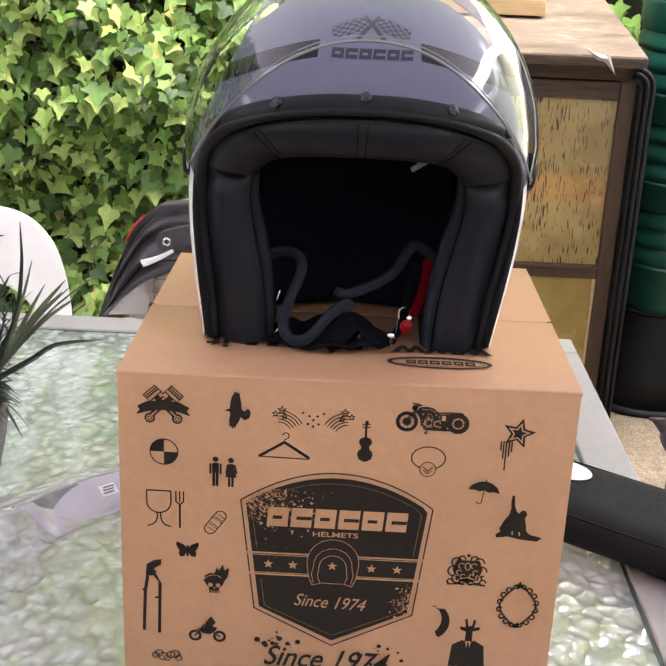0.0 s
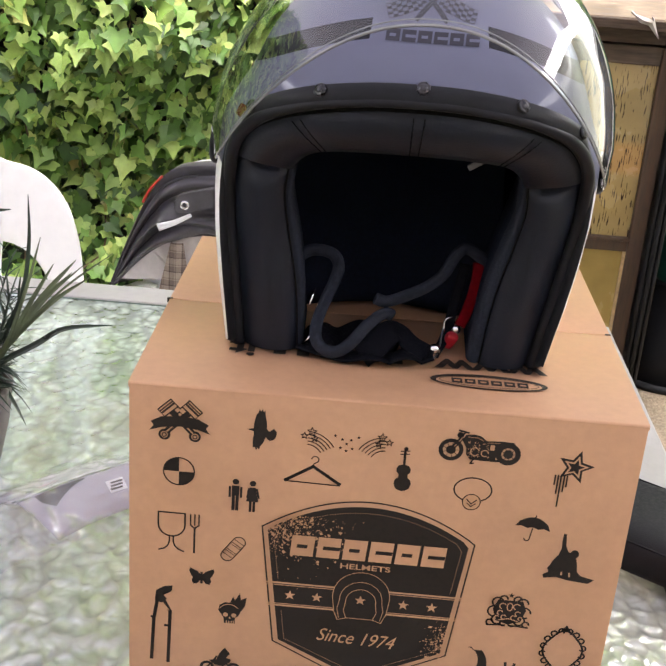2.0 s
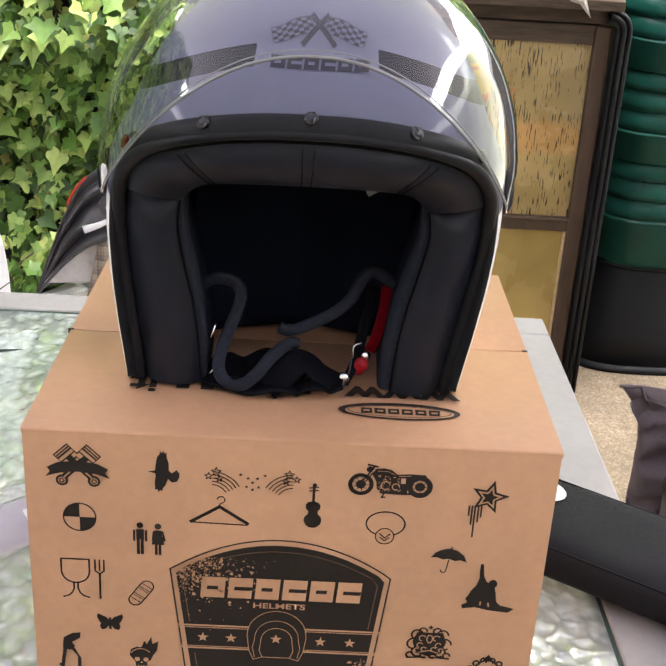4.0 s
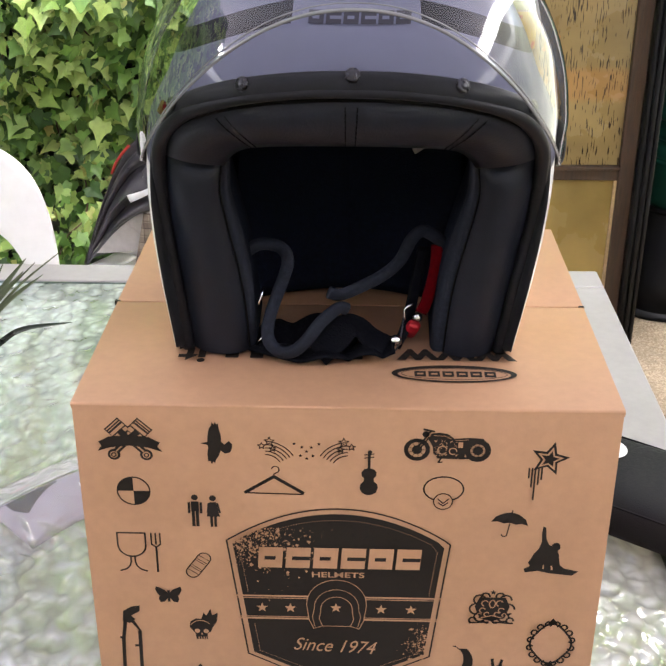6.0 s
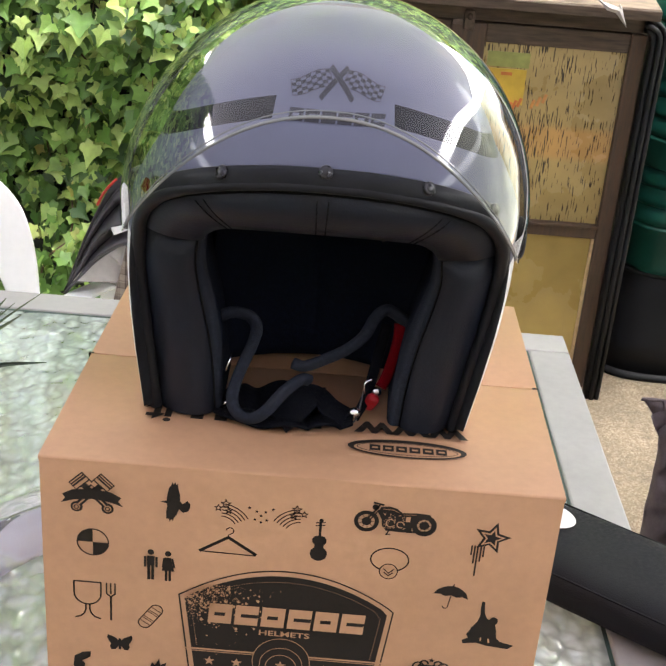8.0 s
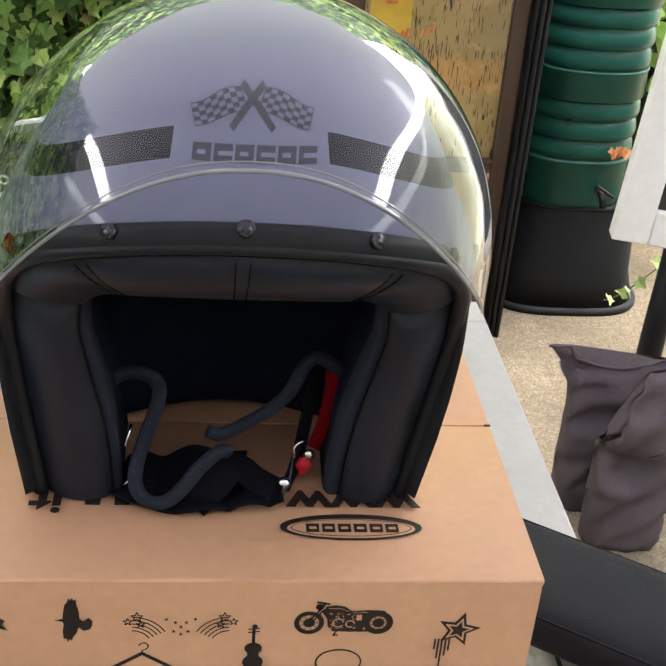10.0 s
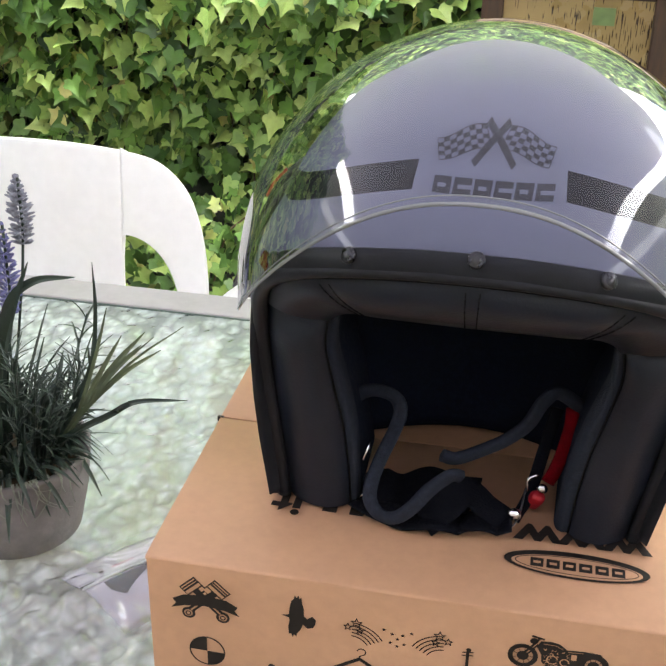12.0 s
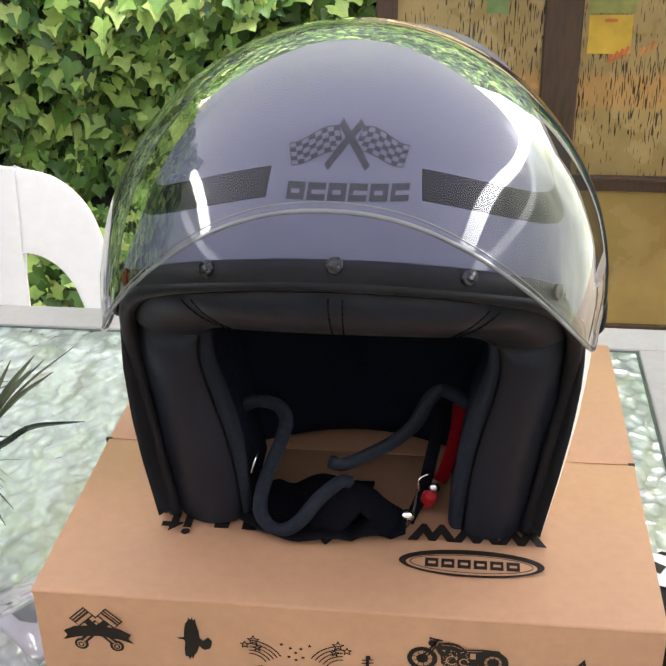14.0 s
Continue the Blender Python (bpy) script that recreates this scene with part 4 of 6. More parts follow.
def move(polys, x, y, s=1.0, turn=0.0):
    c, n = math.cos(radians(turn)), math.sin(radians(turn))
    return [[(x + s * (u * c - v * n), y + s * (u * n + v * c)) for u, v in p] for p in polys]


def front_map(u, v, lift):
    return (u / 1000, -0.0005 - lift, ZT + v / 1000)


def top_map(u, v, lift):
    return (u / 1000, v / 1000, ZT + 0.0006 + lift)


def print_on(name, layers, where=front_map, parent=None, label="", materials=None):
    """layers: lists of polygons, by turns in the first and the second material, each 0.2 mm over the one before."""
    materials = materials or [INK, KRAFT_PRINT]
    bm = bmesh.new()
    for k, (index, polys) in enumerate(layers):
        for i, p in enumerate(polys):
            f = bm.faces.new([bm.verts.new(where(u, v, 0.0002 * k + 0.000003 * min(i, 60))) for u, v in p])
            f.material_index = index
    bm.normal_update()
    flat = [f for f in bm.faces if len(f.verts) > 4]
    bmesh.ops.triangulate(bm, faces=flat)
    me = bpy.data.meshes.new(name)
    bm.to_mesh(me)
    bm.free()
    for m in materials:
        me.materials.append(m)
    ob = new(name, me)
    parent = parent or front_panel
    ob.parent = parent
    base, up = Vector((0, 0, 0)), parent
    while up is not None:
        base, up = base + up.location, up.parent
    me.transform(Matrix.Translation(-base))
    if label:
        ob["label"] = label
    return ob


def lettering(name, text, size, where, parent, material, x, y, lean=0.0, turn=0.0, stretch=1.0, bold=0.0):
    cu = bpy.data.curves.new(name, "FONT")
    cu.body, cu.size, cu.align_x, cu.align_y, cu.shear, cu.offset = text, size, "CENTER", "CENTER", lean, bold
    cu.resolution_u = 4
    tmp = new(name, cu)
    bpy.context.view_layer.update()
    me = bpy.data.meshes.new_from_object(tmp.evaluated_get(bpy.context.evaluated_depsgraph_get()))
    bpy.data.objects.remove(tmp)
    c, n = math.cos(radians(turn)), math.sin(radians(turn))
    base, up = Vector((0, 0, 0)), parent
    while up is not None:
        base, up = base + up.location, up.parent
    for v in me.vertices:
        u, w = v.co.x * stretch, v.co.y
        v.co = Vector(where(x + u * c - w * n, y + u * n + w * c, 0.0010)) - base
    me.materials.clear()
    me.materials.append(material)
    ob = new(name, me)
    ob.parent = parent
    return ob


# crossed pistons with a ribbon
pis = []
pis2 = []
for s in (1, -1):
    pis += move([rect(-6.5, 4, 6.5, 16), rect(-2.2, -15, 2.2, 4)], 0, 1, 1, s * 44)
    pis2 += move([rect(-5.6, 14.2, 5.6, 15.1), rect(-5.6, 12.6, 5.6, 13.2), rect(-5.8, 9.0, 5.8, 11.2), rect(-5.6, 4.8, -2.0, 8.0), rect(2.6, 5.4, 5.6, 8.0), rect(-0.5, -13, 0.6, 3)], 0, 1, 1, s * 44)
    pis += [disc(s * 10.5, -10.8, 4.2, 14)]
    pis2 += [disc(s * 10.6, -10.8, 2.6, 12)]
    pis += move([disc(-1.6, 10.2, 1.6, 8)], 0, 1, 1, s * 44)
rib = [[(-20, -1), (-13, 3), (0, 4.5), (13, 3), (20, -1), (18, -4), (21, -8), (12, -5), (0, -3.6), (-12, -5), (-21, -8), (-18, -4)]]
print_on("piston_motif", [(0, move(pis, -140, -27)), (1, move(pis2, -140, -27)), (0, move(stroke(disc(10.6, -10.8, 1.5, 10), 0.8, True) + stroke(disc(-10.6, -10.8, 1.5, 10), 0.8, True), -140, -27)), (0, move(rib, -140, -27))])
# bird with raised wing
bird = [[(-11, -0.3), (-6.5, 0.8), (-6, 6), (-5, 11), (-3.5, 13), (-3, 15.6), (-1.8, 13.8), (-0.8, 16), (-0.2, 13.6), (1, 14.8), (1.3, 11), (2.5, 6), (2.6, 1), (4.5, -1), (7.5, 1.6), (9.6, -0.8), (9.3, -4), (8, -7), (4.6, -8), (2, -5.5),
         (0.5, -10), (-1.5, -13), (-2, -15.6), (-3.2, -13.8), (-4.2, -16.2), (-5, -13.6), (-6.5, -14), (-6.8, -8), (-6, -3.5), (-6.5, -1.5)]]
print_on("bird_motif", [(0, move(bird, -83, -28))])
# twin shooting stars
sh = []
for s in (1, -1):
    for r in (11, 13.5, 16, 18.5, 21):
        sh += stroke([(s * p[0], p[1]) for p in arc(-27, -15, r, 30, 88, 8)], 0.7)
    for x, y, r in ((-24, 6, 3.4), (-29, 2.5, 2.6), (-22, 0.5, 2.4)):
        sh += stroke([(s * p[0], p[1]) for p in star(x, y, r)], 0.6, True)
for x, y in ((-3, 2), (3, 2), (0, -1.2), (-4, -4.5), (4, -4.5), (0, -6.5), (-8, 4.5), (8, 4.5)):
    sh.append(star(x, y, 1.4))
print_on("shooting_star_motif", [(0, move(sh, -25.5, -32))])
# quartered disc
q = [[(0, 0)] + arc(0, 0, 10.5, 90, 180, 8), [(0, 0)] + arc(0, 0, 10.5, 270, 360, 8)]
print_on("quartered_disc_motif", [(0, move(q + stroke(disc(0, 0, 10.8, 28), 0.9, True), -140, -66))])
# pair of plain upright bars with dots, one flared
pr = [disc(-6, 10.6, 2.3, 14), rect(-8.6, -0.5, -3.4, 7.4), rect(-8.4, -12.6, -6.3, -0.4), rect(-5.7, -12.6, -3.6, -0.4), rect(-10.8, -2, -9.2, 6.8), rect(-2.8, -2, -1.2, 6.8)]
pr += [disc(6, 10.2, 2.3, 14), [(4.0, 7), (8.0, 7), (10.4, -4.5), (1.6, -4.5)], rect(3.8, -12.8, 5.6, -4.4), rect(6.4, -12.8, 8.2, -4.4), rect(1.6, -1.5, 3.0, 6.4, 1.0), rect(9.8, -1.5, 11.2, 6.4, -1.6)]
print_on("upright_bar_motif", [(0, move(pr[:6], -94, -81))])
print_on("flared_bar_motif", [(0, move(pr[6:], -94, -81))])
# clothes hanger
print_on("hanger_motif", [(0, move(stroke([(-19, -8.5), (0, 4), (19, -8.5)], 2.4) + stroke([(-19, -8.9), (19, -9.6)], 0.9) + stroke([(0, 4), (0, 6), (2.5, 7.5)] + arc(1, 9.5, 2.5, -40, 170, 8), 0.7), -47, -57))])
# glass and fork
gl = stroke([(-15, 16)] + arc(-5.5, 6, 9.5, 180, 360, 12) + [(4, 16), (-15, 16)], 1.1) + stroke([(-6.9, -3), (-6.9, -8), (-8, -11.5), (-10.5, -14.2), (-14.5, -15.6)], 1.1) + stroke([(-4.1, -3), (-4.1, -8), (-3, -11.5), (-0.5, -14.2), (3.5, -15.6)], 1.1)
for x in (8, 11, 14):
    gl += stroke([(x, 16), (x, 7)], 1.0)
gl += stroke([(8, 7), (11, 4.5), (14, 7)], 1.1) + stroke([(11, 4.5), (11, -16)], 1.4)
print_on("glass_and_fork_motif", [(0, move(gl, -139, -116))])
# sticking plaster
pl = stroke(arc(0, 7, 4.6, 0, 180, 8) + arc(0, -7, 4.6, 180, 360, 8), 0.8, True)
pl += [rect(-4, y, 4, y + 0.5) for y in (-4, -2.4, 4, 2.4, 7, -7)]
print_on("plaster_motif", [(0, move(pl, -100, -126, 1.0, -35))])
# butterfly
bf = [[(0, 1), (s * 3, 4.5), (s * 8.5, 7.2), (s * 9.2, 4.5), (s * 7.6, 0.6), (s * 6.4, -0.9), (s * 7.2, -3.5), (s * 6, -6.6), (s * 3, -6), (s * 0.6, -2.5)] for s in (1, -1)]
print_on("butterfly_motif", [(0, move(bf + [rect(-0.9, -6, 0.9, 4)], -122, -152))])
# pliers
pp = [[(-5, 20), (-4, 29), (2, 33), (8, 34), (7.5, 29), (1.5, 25), (4, 22), (0, 18)]] + stroke([(-3, 21), (-5.5, 4), (-7, -33)], 2.6) + stroke([(1.5, 21), (6.5, 11), (5.5, -35)], 2.6)
pp += [rect(-8, 4, -4.5, 6), rect(2.2, -3, 5, -1)]
print_on("pliers_motif", [(0, move(pp, -151, -196)), (1, move(stroke([(1, 18.5), (5.5, 12)], 0.9), -151, -196))])
# flaming skull
sk = [[(-9, -1), (-8, 4), (-4, 6.5), (-0.5, 6.2), (1.5, 12), (3.2, 9), (6.5, 15.5), (7.3, 9.5), (11.5, 12), (10.5, 4), (7.5, -1), (6, -5), (3.5, -7), (3.5, -12), (-4.5, -12), (-5, -7)]]
eyes = [disc(-3.6, -4.4, 1.9, 10), disc(2.6, -4.6, 1.9, 10), [(-1.3, -7.6), (0.4, -7.6), (-0.4, -6)]] + [rect(x, -12.2, x + 0.6, -9.6) for x in (-3, -1.2, 0.6, 2.2)] + stroke(arc(-1, -3, 8, 40, 150, 8), 0.6)
print_on("skull_motif", [(0, move(sk, -100, -179)), (1, move(eyes, -100, -179))])
# dirt bike
bk = stroke(disc(-10, -7.5, 4.3, 16), 2.2, True) + stroke(disc(10, -7.5, 4.3, 16), 2.2, True)
bk += [[(-9, -1), (-3, 0), (-1, 6), (3, 11.5), (7, 6), (4, 2), (8, 1), (7, -2), (2, -6), (-4, -5)]] + stroke([(-10, -7.5), (-6, -3), (-3, 3)], 1.3) + stroke([(10, -7.5), (5, -4)], 1.3)
print_on("dirt_bike_motif", [(0, move(bk, -106, -225))])
# scribble at the lower edge
scb = []
for k in range(7):
    scb += stroke(disc(-9 + 3.2 * k, 2.5 * math.sin(k * 1.7), 2.6 + (k % 3) * 0.6, 9), 0.8, True)
print_on("curl_motif", [(0, move(scb, -140, -254))])
# violin
vb = [(0.8, 3.6), (3.4, 2.8), (4.9, 0.6), (4.8, -2.2), (3.2, -4.0), (3.3, -6.4), (5.4, -8.6), (6.0, -11.6), (4.8, -15.0), (2.4, -16.8), (0.01, -17.3)]
vi = [[(x, y) for x, y in vb] + [(-x, y) for x, y in vb[-2::-1]], rect(-0.9, 3, 0.9, 16), disc(0.4, 16, 1.5, 10)] + stroke([(-3, 11.4), (3, 12.2)], 0.8) + stroke([(-3, 13.8), (3, 14.6)], 0.8)
print_on("violin_motif", [(0, move(vi, 15, -49))])
# cafe racer motorcycle
mo = []
for x, w in ((-19.5, 2.8), (19.5, 3.6)):
    mo += stroke(disc(x, -3.5, 8.4 - w / 2, 24), w, True) + [disc(x, -3.5, 3.4, 12)]
    for k in range(9):
        mo += stroke([(x, -3.5), (x + 6.0 * math.cos(k * 0.7), -3.5 + 6.0 * math.sin(k * 0.7))], 0.4)
mo += [[(-12.5, 4.5), (-10.5, 8.8), (-5, 9.6), (0, 8.6), (4, 5.2), (14, 6.0), (22.5, 5.6), (23.5, 4.2), (15, 3.6), (13, 1), (12, -4), (11, -9), (6, -10.2), (-6, -9.8), (-9, -6), (-9.5, -1)]]
mo += stroke([(-20.5, -3.5), (-14, 6), (-11, 11)], 1.3) + stroke([(-18.2, -3.5), (-12, 6)], 1.0) + stroke([(-15.5, 11.8), (-9, 10.4)], 1.3) + stroke([(8, -9.5), (24, -8.5)], 1.6) + stroke([(-4, -10), (-5.5, -12.8), (-3, -12.5)], 1.0) + [disc(-14.2, 8.2, 2.3, 12)]
mo2 = stroke(arc(-3.2, -3.5, 3.0, 20, 320, 10), 0.7) + stroke(arc(3.6, -4.2, 2.4, 0, 300, 10), 0.7) + [rect(6.8, -1.5, 9.8, 2.6)]
rm = random.Random(4)
for k in range(34):
    a, b = rm.uniform(-8, 6), rm.uniform(-8.5, 4)
    mo2 += stroke([(a, b), (a + rm.uniform(-1.4, 1.4), b + rm.uniform(-1.2, 1.2))], rm.uniform(0.25, 0.6))
mo2 += stroke([(-9, 7.4), (-2, 7.2), (2, 5.2)], 0.35) + stroke([(5, 4.0), (13, 4.6)], 0.35)
print_on("motorcycle_motif", [(0, move(mo, 65, -27)), (1, move(mo2, 65, -27))])
# ring with round seal
gg = stroke(disc(0, 2.5, 13, 26, 9.5), 1.0, True)
print_on("ring_motif", [(0, move(gg, 64, -63)), (1, move([disc(0, -7, 6.2, 18)], 64, -63)), (0, move(stroke(disc(0, -7, 6.2, 18), 0.7, True) + stroke([(-3.5, -5), (0, -8.5), (3.5, -5)], 0.8) + stroke([(-3, -8), (0, -10.5), (3, -8)], 0.8), 64, -63))])
# dripping star
ds = [star(0, 10, 13.2, 0.45, 78)]
dr = [rect(x, y, x + 1.1, 3) for x, y in ((-11, -12), (-9, -22), (-6.8, -10), (-4.8, -6), (-13, -5))]
print_on("dripping_star_motif", [(0, move(ds + dr, 131, -46)), (1, move([star(0, 10, 9.2, 0.45, 78)], 131, -46)), (0, move([star(0, 10, 6.4, 0.45, 78)], 131, -46))])
# umbrella
um = [[(-12.5, 0)] + [(x, 8 * math.cos(x / 12.5 * 1.4) + 1) for x in (-10, -7, -4, 0, 4, 7, 10)] + [(12.5, -0.5), (8, 0.8), (4, -0.4), (0, 0.8), (-4, -0.4), (-8, 0.8)]]
print_on("umbrella_motif", [(0, move(um + stroke([(0, 0), (-0.4, -9)] + arc(-2.2, -9, 1.8, 0, -170, 6), 0.8) + stroke([(0, 8), (0.2, 10.5)], 0.8), 109, -87, 1, -6))])
# board with a plain leaning wedge
sn = [[(-7.6, 20), (-5.6, 19.5), (-4.6, 10), (-2.5, 5.5), (3.5, 1.5), (5, -4), (6, -11), (9, -14), (19, -16.5), (15, -20), (0, -18.5), (-8, -16.5), (-17, -18), (-18, -15), (-14, -12.5), (-15.5, -9.5), (-13.5, -6), (-12.5, -3), (-9, 2), (-7.5, 8), (-8, 14)], disc(2.2, 3.6, 3.1, 12, 3.6)]
print_on("board_motif", [(0, move(sn, 139, -109)), (1, move([rect(-5.4, -14.5, -4.4, -11.5), rect(0.6, -15.5, 1.8, -12, -0.8)], 139, -109))])
# crest scrolls
cr = [disc(0, 0, 6, 16), [(-9, 8), (9, 8), (12, 0), (9, -10), (0, -13), (-9, -10), (-12, 0)]]
for s in (1, -1):
    for x, y, r in ((9, 6, 4), (11, -2, 4.5), (8, -9, 4), (5, 9, 2.8), (13, -12, 2.4), (3, -12, 2.4)):
        cr += stroke(arc(s * x, y, r, 0, 300, 12), 1.3)
    cr += stroke([(s * 2, -13.5), (s * 15, -14.5)], 1.2)
print_on("crest_motif", [(0, move(cr + [star(0, 12.5, 2.4)], 102, -157)), (1, move(stroke(disc(0, 2.5, 2.0, 10, 3.4), 0.7, True) + [p for q in (1, -1) for a, b, c in ((5, 3, 2.4), (6.5, -3, 2.0), (3.5, -6.5, 1.8), (8.5, -7, 1.4)) for p in stroke(arc(q * a, b, c, 30, 250, 8), 0.7)] + stroke([(-7, -9.5), (0, -7.5), (7, -9.5)], 0.7), 102, -157))])
# scrolled oval frame
fr = stroke([((13.6 + 0.9 * math.cos(4 * a)) * math.cos(a), (16.8 + 0.9 * math.cos(4 * a)) * math.sin(a)) for a in [2 * math.pi * k / 48 for k in range(48)]], 1.5, True)
for k in range(16):
    a = 2 * math.pi * (k + 0.5) / 16
    fr += stroke(arc(14.6 * math.cos(a), 17.9 * math.sin(a), 2.2, math.degrees(a) - 150, math.degrees(a) + 110, 7), 1.3)
fr += [[(-3.5, 18), (0, 23), (3.5, 18)], disc(0, -19, 3.0, 12, 1.8)]
print_on("oval_frame_motif", [(0, move(fr, 145, -189))])
# banana
bn = [[(-8, 13), (-5.5, 13.5), (-4.2, 11)] + arc(-11, -1.5, 18.5, 42, -42, 10) + [(-0.5, -16.5), (-2.5, -15)] + arc(-15.2, 0.5, 16.0, -46, 44, 9)]
print_on("banana_motif", [(0, move(bn, 84, -206))])
# suit bust with a plain forked head
su = [[(-15, -28), (-13, -7), (-5, -2), (0, -4), (5, -2), (13, -7), (15, -28)], [(-3, -4), (-2.5, 6), (-7, 8), (-8, 11), (-3, 10.5), (-4, 18), (-2, 18.5), (-1, 11.5), (2, 12), (3, 18), (5, 17.5), (4, 10.5), (9, 11), (8, 8), (3, 6.5), (3, -4)]]
sv = [[(-2.6, -3), (2.6, -3), (0, -14)]]
print_on("suit_motif", [(0, move(su, 108, -222)), (1, move(sv, 108, -222)), (0, move([[(-0.8, -4), (0.8, -4), (1.2, -13), (0, -15), (-1.2, -13)]], 108, -222))])

# shield badge
def shield(g, top=0.0):
    """Outline of the badge, g millimetres inside its outer line."""
    a = [(-80 + g, -104.5 - g * 0.7)]
    a += [(x, -77.7 - g - 27 * ((x + 4.7) / 75.3) ** 2) for x in [-76 + g + (142.5 - 2 * g) * k / 24 for k in range(25)]]
    a += [(70.6 - g, -105.2 - g * 0.7), (60.3 - g, -203 + g * 0.4), (-4, -235.7 + g * 1.2), (-68 + g, -203 + g * 0.4)]
    return a


brand = []
for k in range(6):
    x = -59.3 + 18.7 * k
    brand.append(rect(x, -126, x + 16.4, -109.0, 1.2))
slots = [rect(-59.3 + 18.7 * k + 4.5, -119.4, -59.3 + 18.7 * k + (16.6 if k % 2 else 12.0), -116.4, 0.4) for k in range(6)]
bands = [rect(-77, -151.6, 67.5, -150.2), rect(-74, -171.2, 65.5, -169.8), rect(-77, -153.0, 67.5, -152.4), rect(-74, -169.2, 65.5, -168.6)]
stars = [star(x, -160.7, 4.2) for x in (-57.2, -37.6, 25.3, 45.9)]
dome = [(-21.5, -178.5), (-24.6, -171), (-26.3, -158)] + arc(-5.6, -156.5, 20.6, 178, 2, 18) + [(15.1, -158), (13.4, -171), (10.3, -178.5)]
arch = [(-15.4, -176.2), (-17.6, -170), (-16.6, -163)] + arc(-5.6, -161.5, 11.0, 176, 4, 12) + [(5.4, -163), (6.4, -170), (4.2, -176.2)]
hoof_fill = [dome]
hoof_lines = stroke(dome, 0.5) + stroke(arch, 0.5, True) + stroke([(-21.5, -178.5), (-15.4, -176.2)], 0.5) + stroke([(10.3, -178.5), (4.2, -176.2)], 0.5)
hoof_lines += stroke([(-20.6, -176.5), (-22.4, -168), (-21.0, -161)] + arc(-5.6, -159.5, 15.4, 178, 2, 14) + [(9.8, -161), (11.2, -168), (9.4, -176.5)], 0.45)
dots = []
ins = shield(8.5)
for a, b in zip(ins, ins[1:] + ins[:1]):
    n = max(1, int((Vector(b) - Vector(a)).length / 1.5))
    for k in range(n):
        p = Vector(a).lerp(Vector(b), k / n)
        if not -174 < p.y < -148:
            dots.append(disc(p.x, p.y, 0.36, 5))
wear = []
rw = random.Random(11)
for k in range(950):
    if k < 720:
        x, y = -76 + abs(rw.gauss(0, 22)), -99 - abs(rw.gauss(0, 17)) + 6
        y = min(y, -80.5 - 27 * ((x + 4.7) / 75.3) ** 2)
    else:
        x, y = 60 - abs(rw.gauss(0, 8)), -192 - rw.gauss(0, 9)
    r = min(1.7, rw.expovariate(3.4) + 0.15)
    if abs(x + 4.7) > 71 + 9 * (y + 104) / 100:
        continue
    wear.append([(x + r * rw.uniform(0.4, 1.4) * math.cos(a), y + r * rw.uniform(0.4, 1.4) * math.sin(a)) for a in (0, 1.2, 2.3, 3.6, 5.0)])
badge = print_on("shield_badge", [(0, stroke(shield(0), 1.1, True)), (0, [shield(4)]), (1, bands), (0, hoof_fill), (1, hoof_lines + brand + stars + [star(-6, -160, 4.2)] + dots + wear), (0, slots)], label="dark shield badge with a brand mark in plain blocks")
lettering("helmets_lettering", "HELMETS", 6.2, front_map, front_panel, KRAFT_PRINT, -4.8, -131.6, bold=0.10, stretch=1.45)
lettering("since_lettering", "Since 1974", 16.0, front_map, front_panel, KRAFT_PRINT, -7.6, -194.5, lean=0.35, turn=-3, stretch=0.82)
lettering("large_since_lettering", "Since 1974", 27.0, front_map, front_panel, INK, -9.5, -250, lean=0.35, turn=-2, stretch=0.86, bold=0.3)
spl = []
for k in range(60):
    x, y = (-52 + rw.gauss(0, 9), -236 + rw.gauss(0, 5)) if k < 34 else (38 + rw.gauss(0, 14), -240 + rw.gauss(0, 5))
    r = min(2.6, rw.expovariate(1.3) + 0.25)
    spl.append(disc(x, y, r, 8))
print_on("ink_splashes", [(0, spl)])["kind"] = "stuff"

# prints on the top flap, upside down from the front
oval = [(0, [disc(71.0, 45.2, 41.8, 40, 12.0)]), (1, [disc(71.0, 43.8, 37.6, 40, 8.9)]), (0, stroke(disc(71.0, 44.0, 35.2, 40, 7.6), 0.6, True))]
oval[2][1].extend(rect(44.5 + 9.3 * k, 39.8, 44.5 + 9.3 * k + 7.6, 47.6) for k in range(6))
oval.append((1, [rect(46.3 + 9.3 * k, 42.6, 46.3 + 9.3 * k + 4.2, 44.8) for k in range(6)]))
print_on("oval_mark", oval, top_map, top_front, "dark oval brand mark in plain blocks")
lettering("web_lettering", "www", 31, top_map, top_front, INK, 74, 68, turn=180, stretch=1.17, bold=1.0)
lettering("web_end_lettering", ".it", 36, top_map, top_front, INK, -102, 68, turn=180, stretch=1.0, bold=0.9)
for k in range(6):
    print_on("web_bar", [(0, [rect(-84 + 17 * k, 64, -84 + 17 * k + 9, 74)])], top_map, top_front)

# ---- open-face helmet on the box ----
HX, HY, HZ = -0.0005, 0.150, 1.165
helmet = thing("open_face_helmet", (HX, HY, ZT), "silver-grey open-face helmet, clear visor raised, black padded inside", "helmet")
WIDE = [(1.036, 0.1232), (1.06, 0.1266), (1.09, 0.1310), (1.12, 0.1343), (1.15, 0.1358), (1.165, 0.1360)]
BROW = 1.2383


def plan_power(z):
    """The plan is a little squarer at the temples."""
    return lerp([(1.036, 2.35), (1.09, 2.5), (1.15, 2.65), (1.215, 2.5)], z)


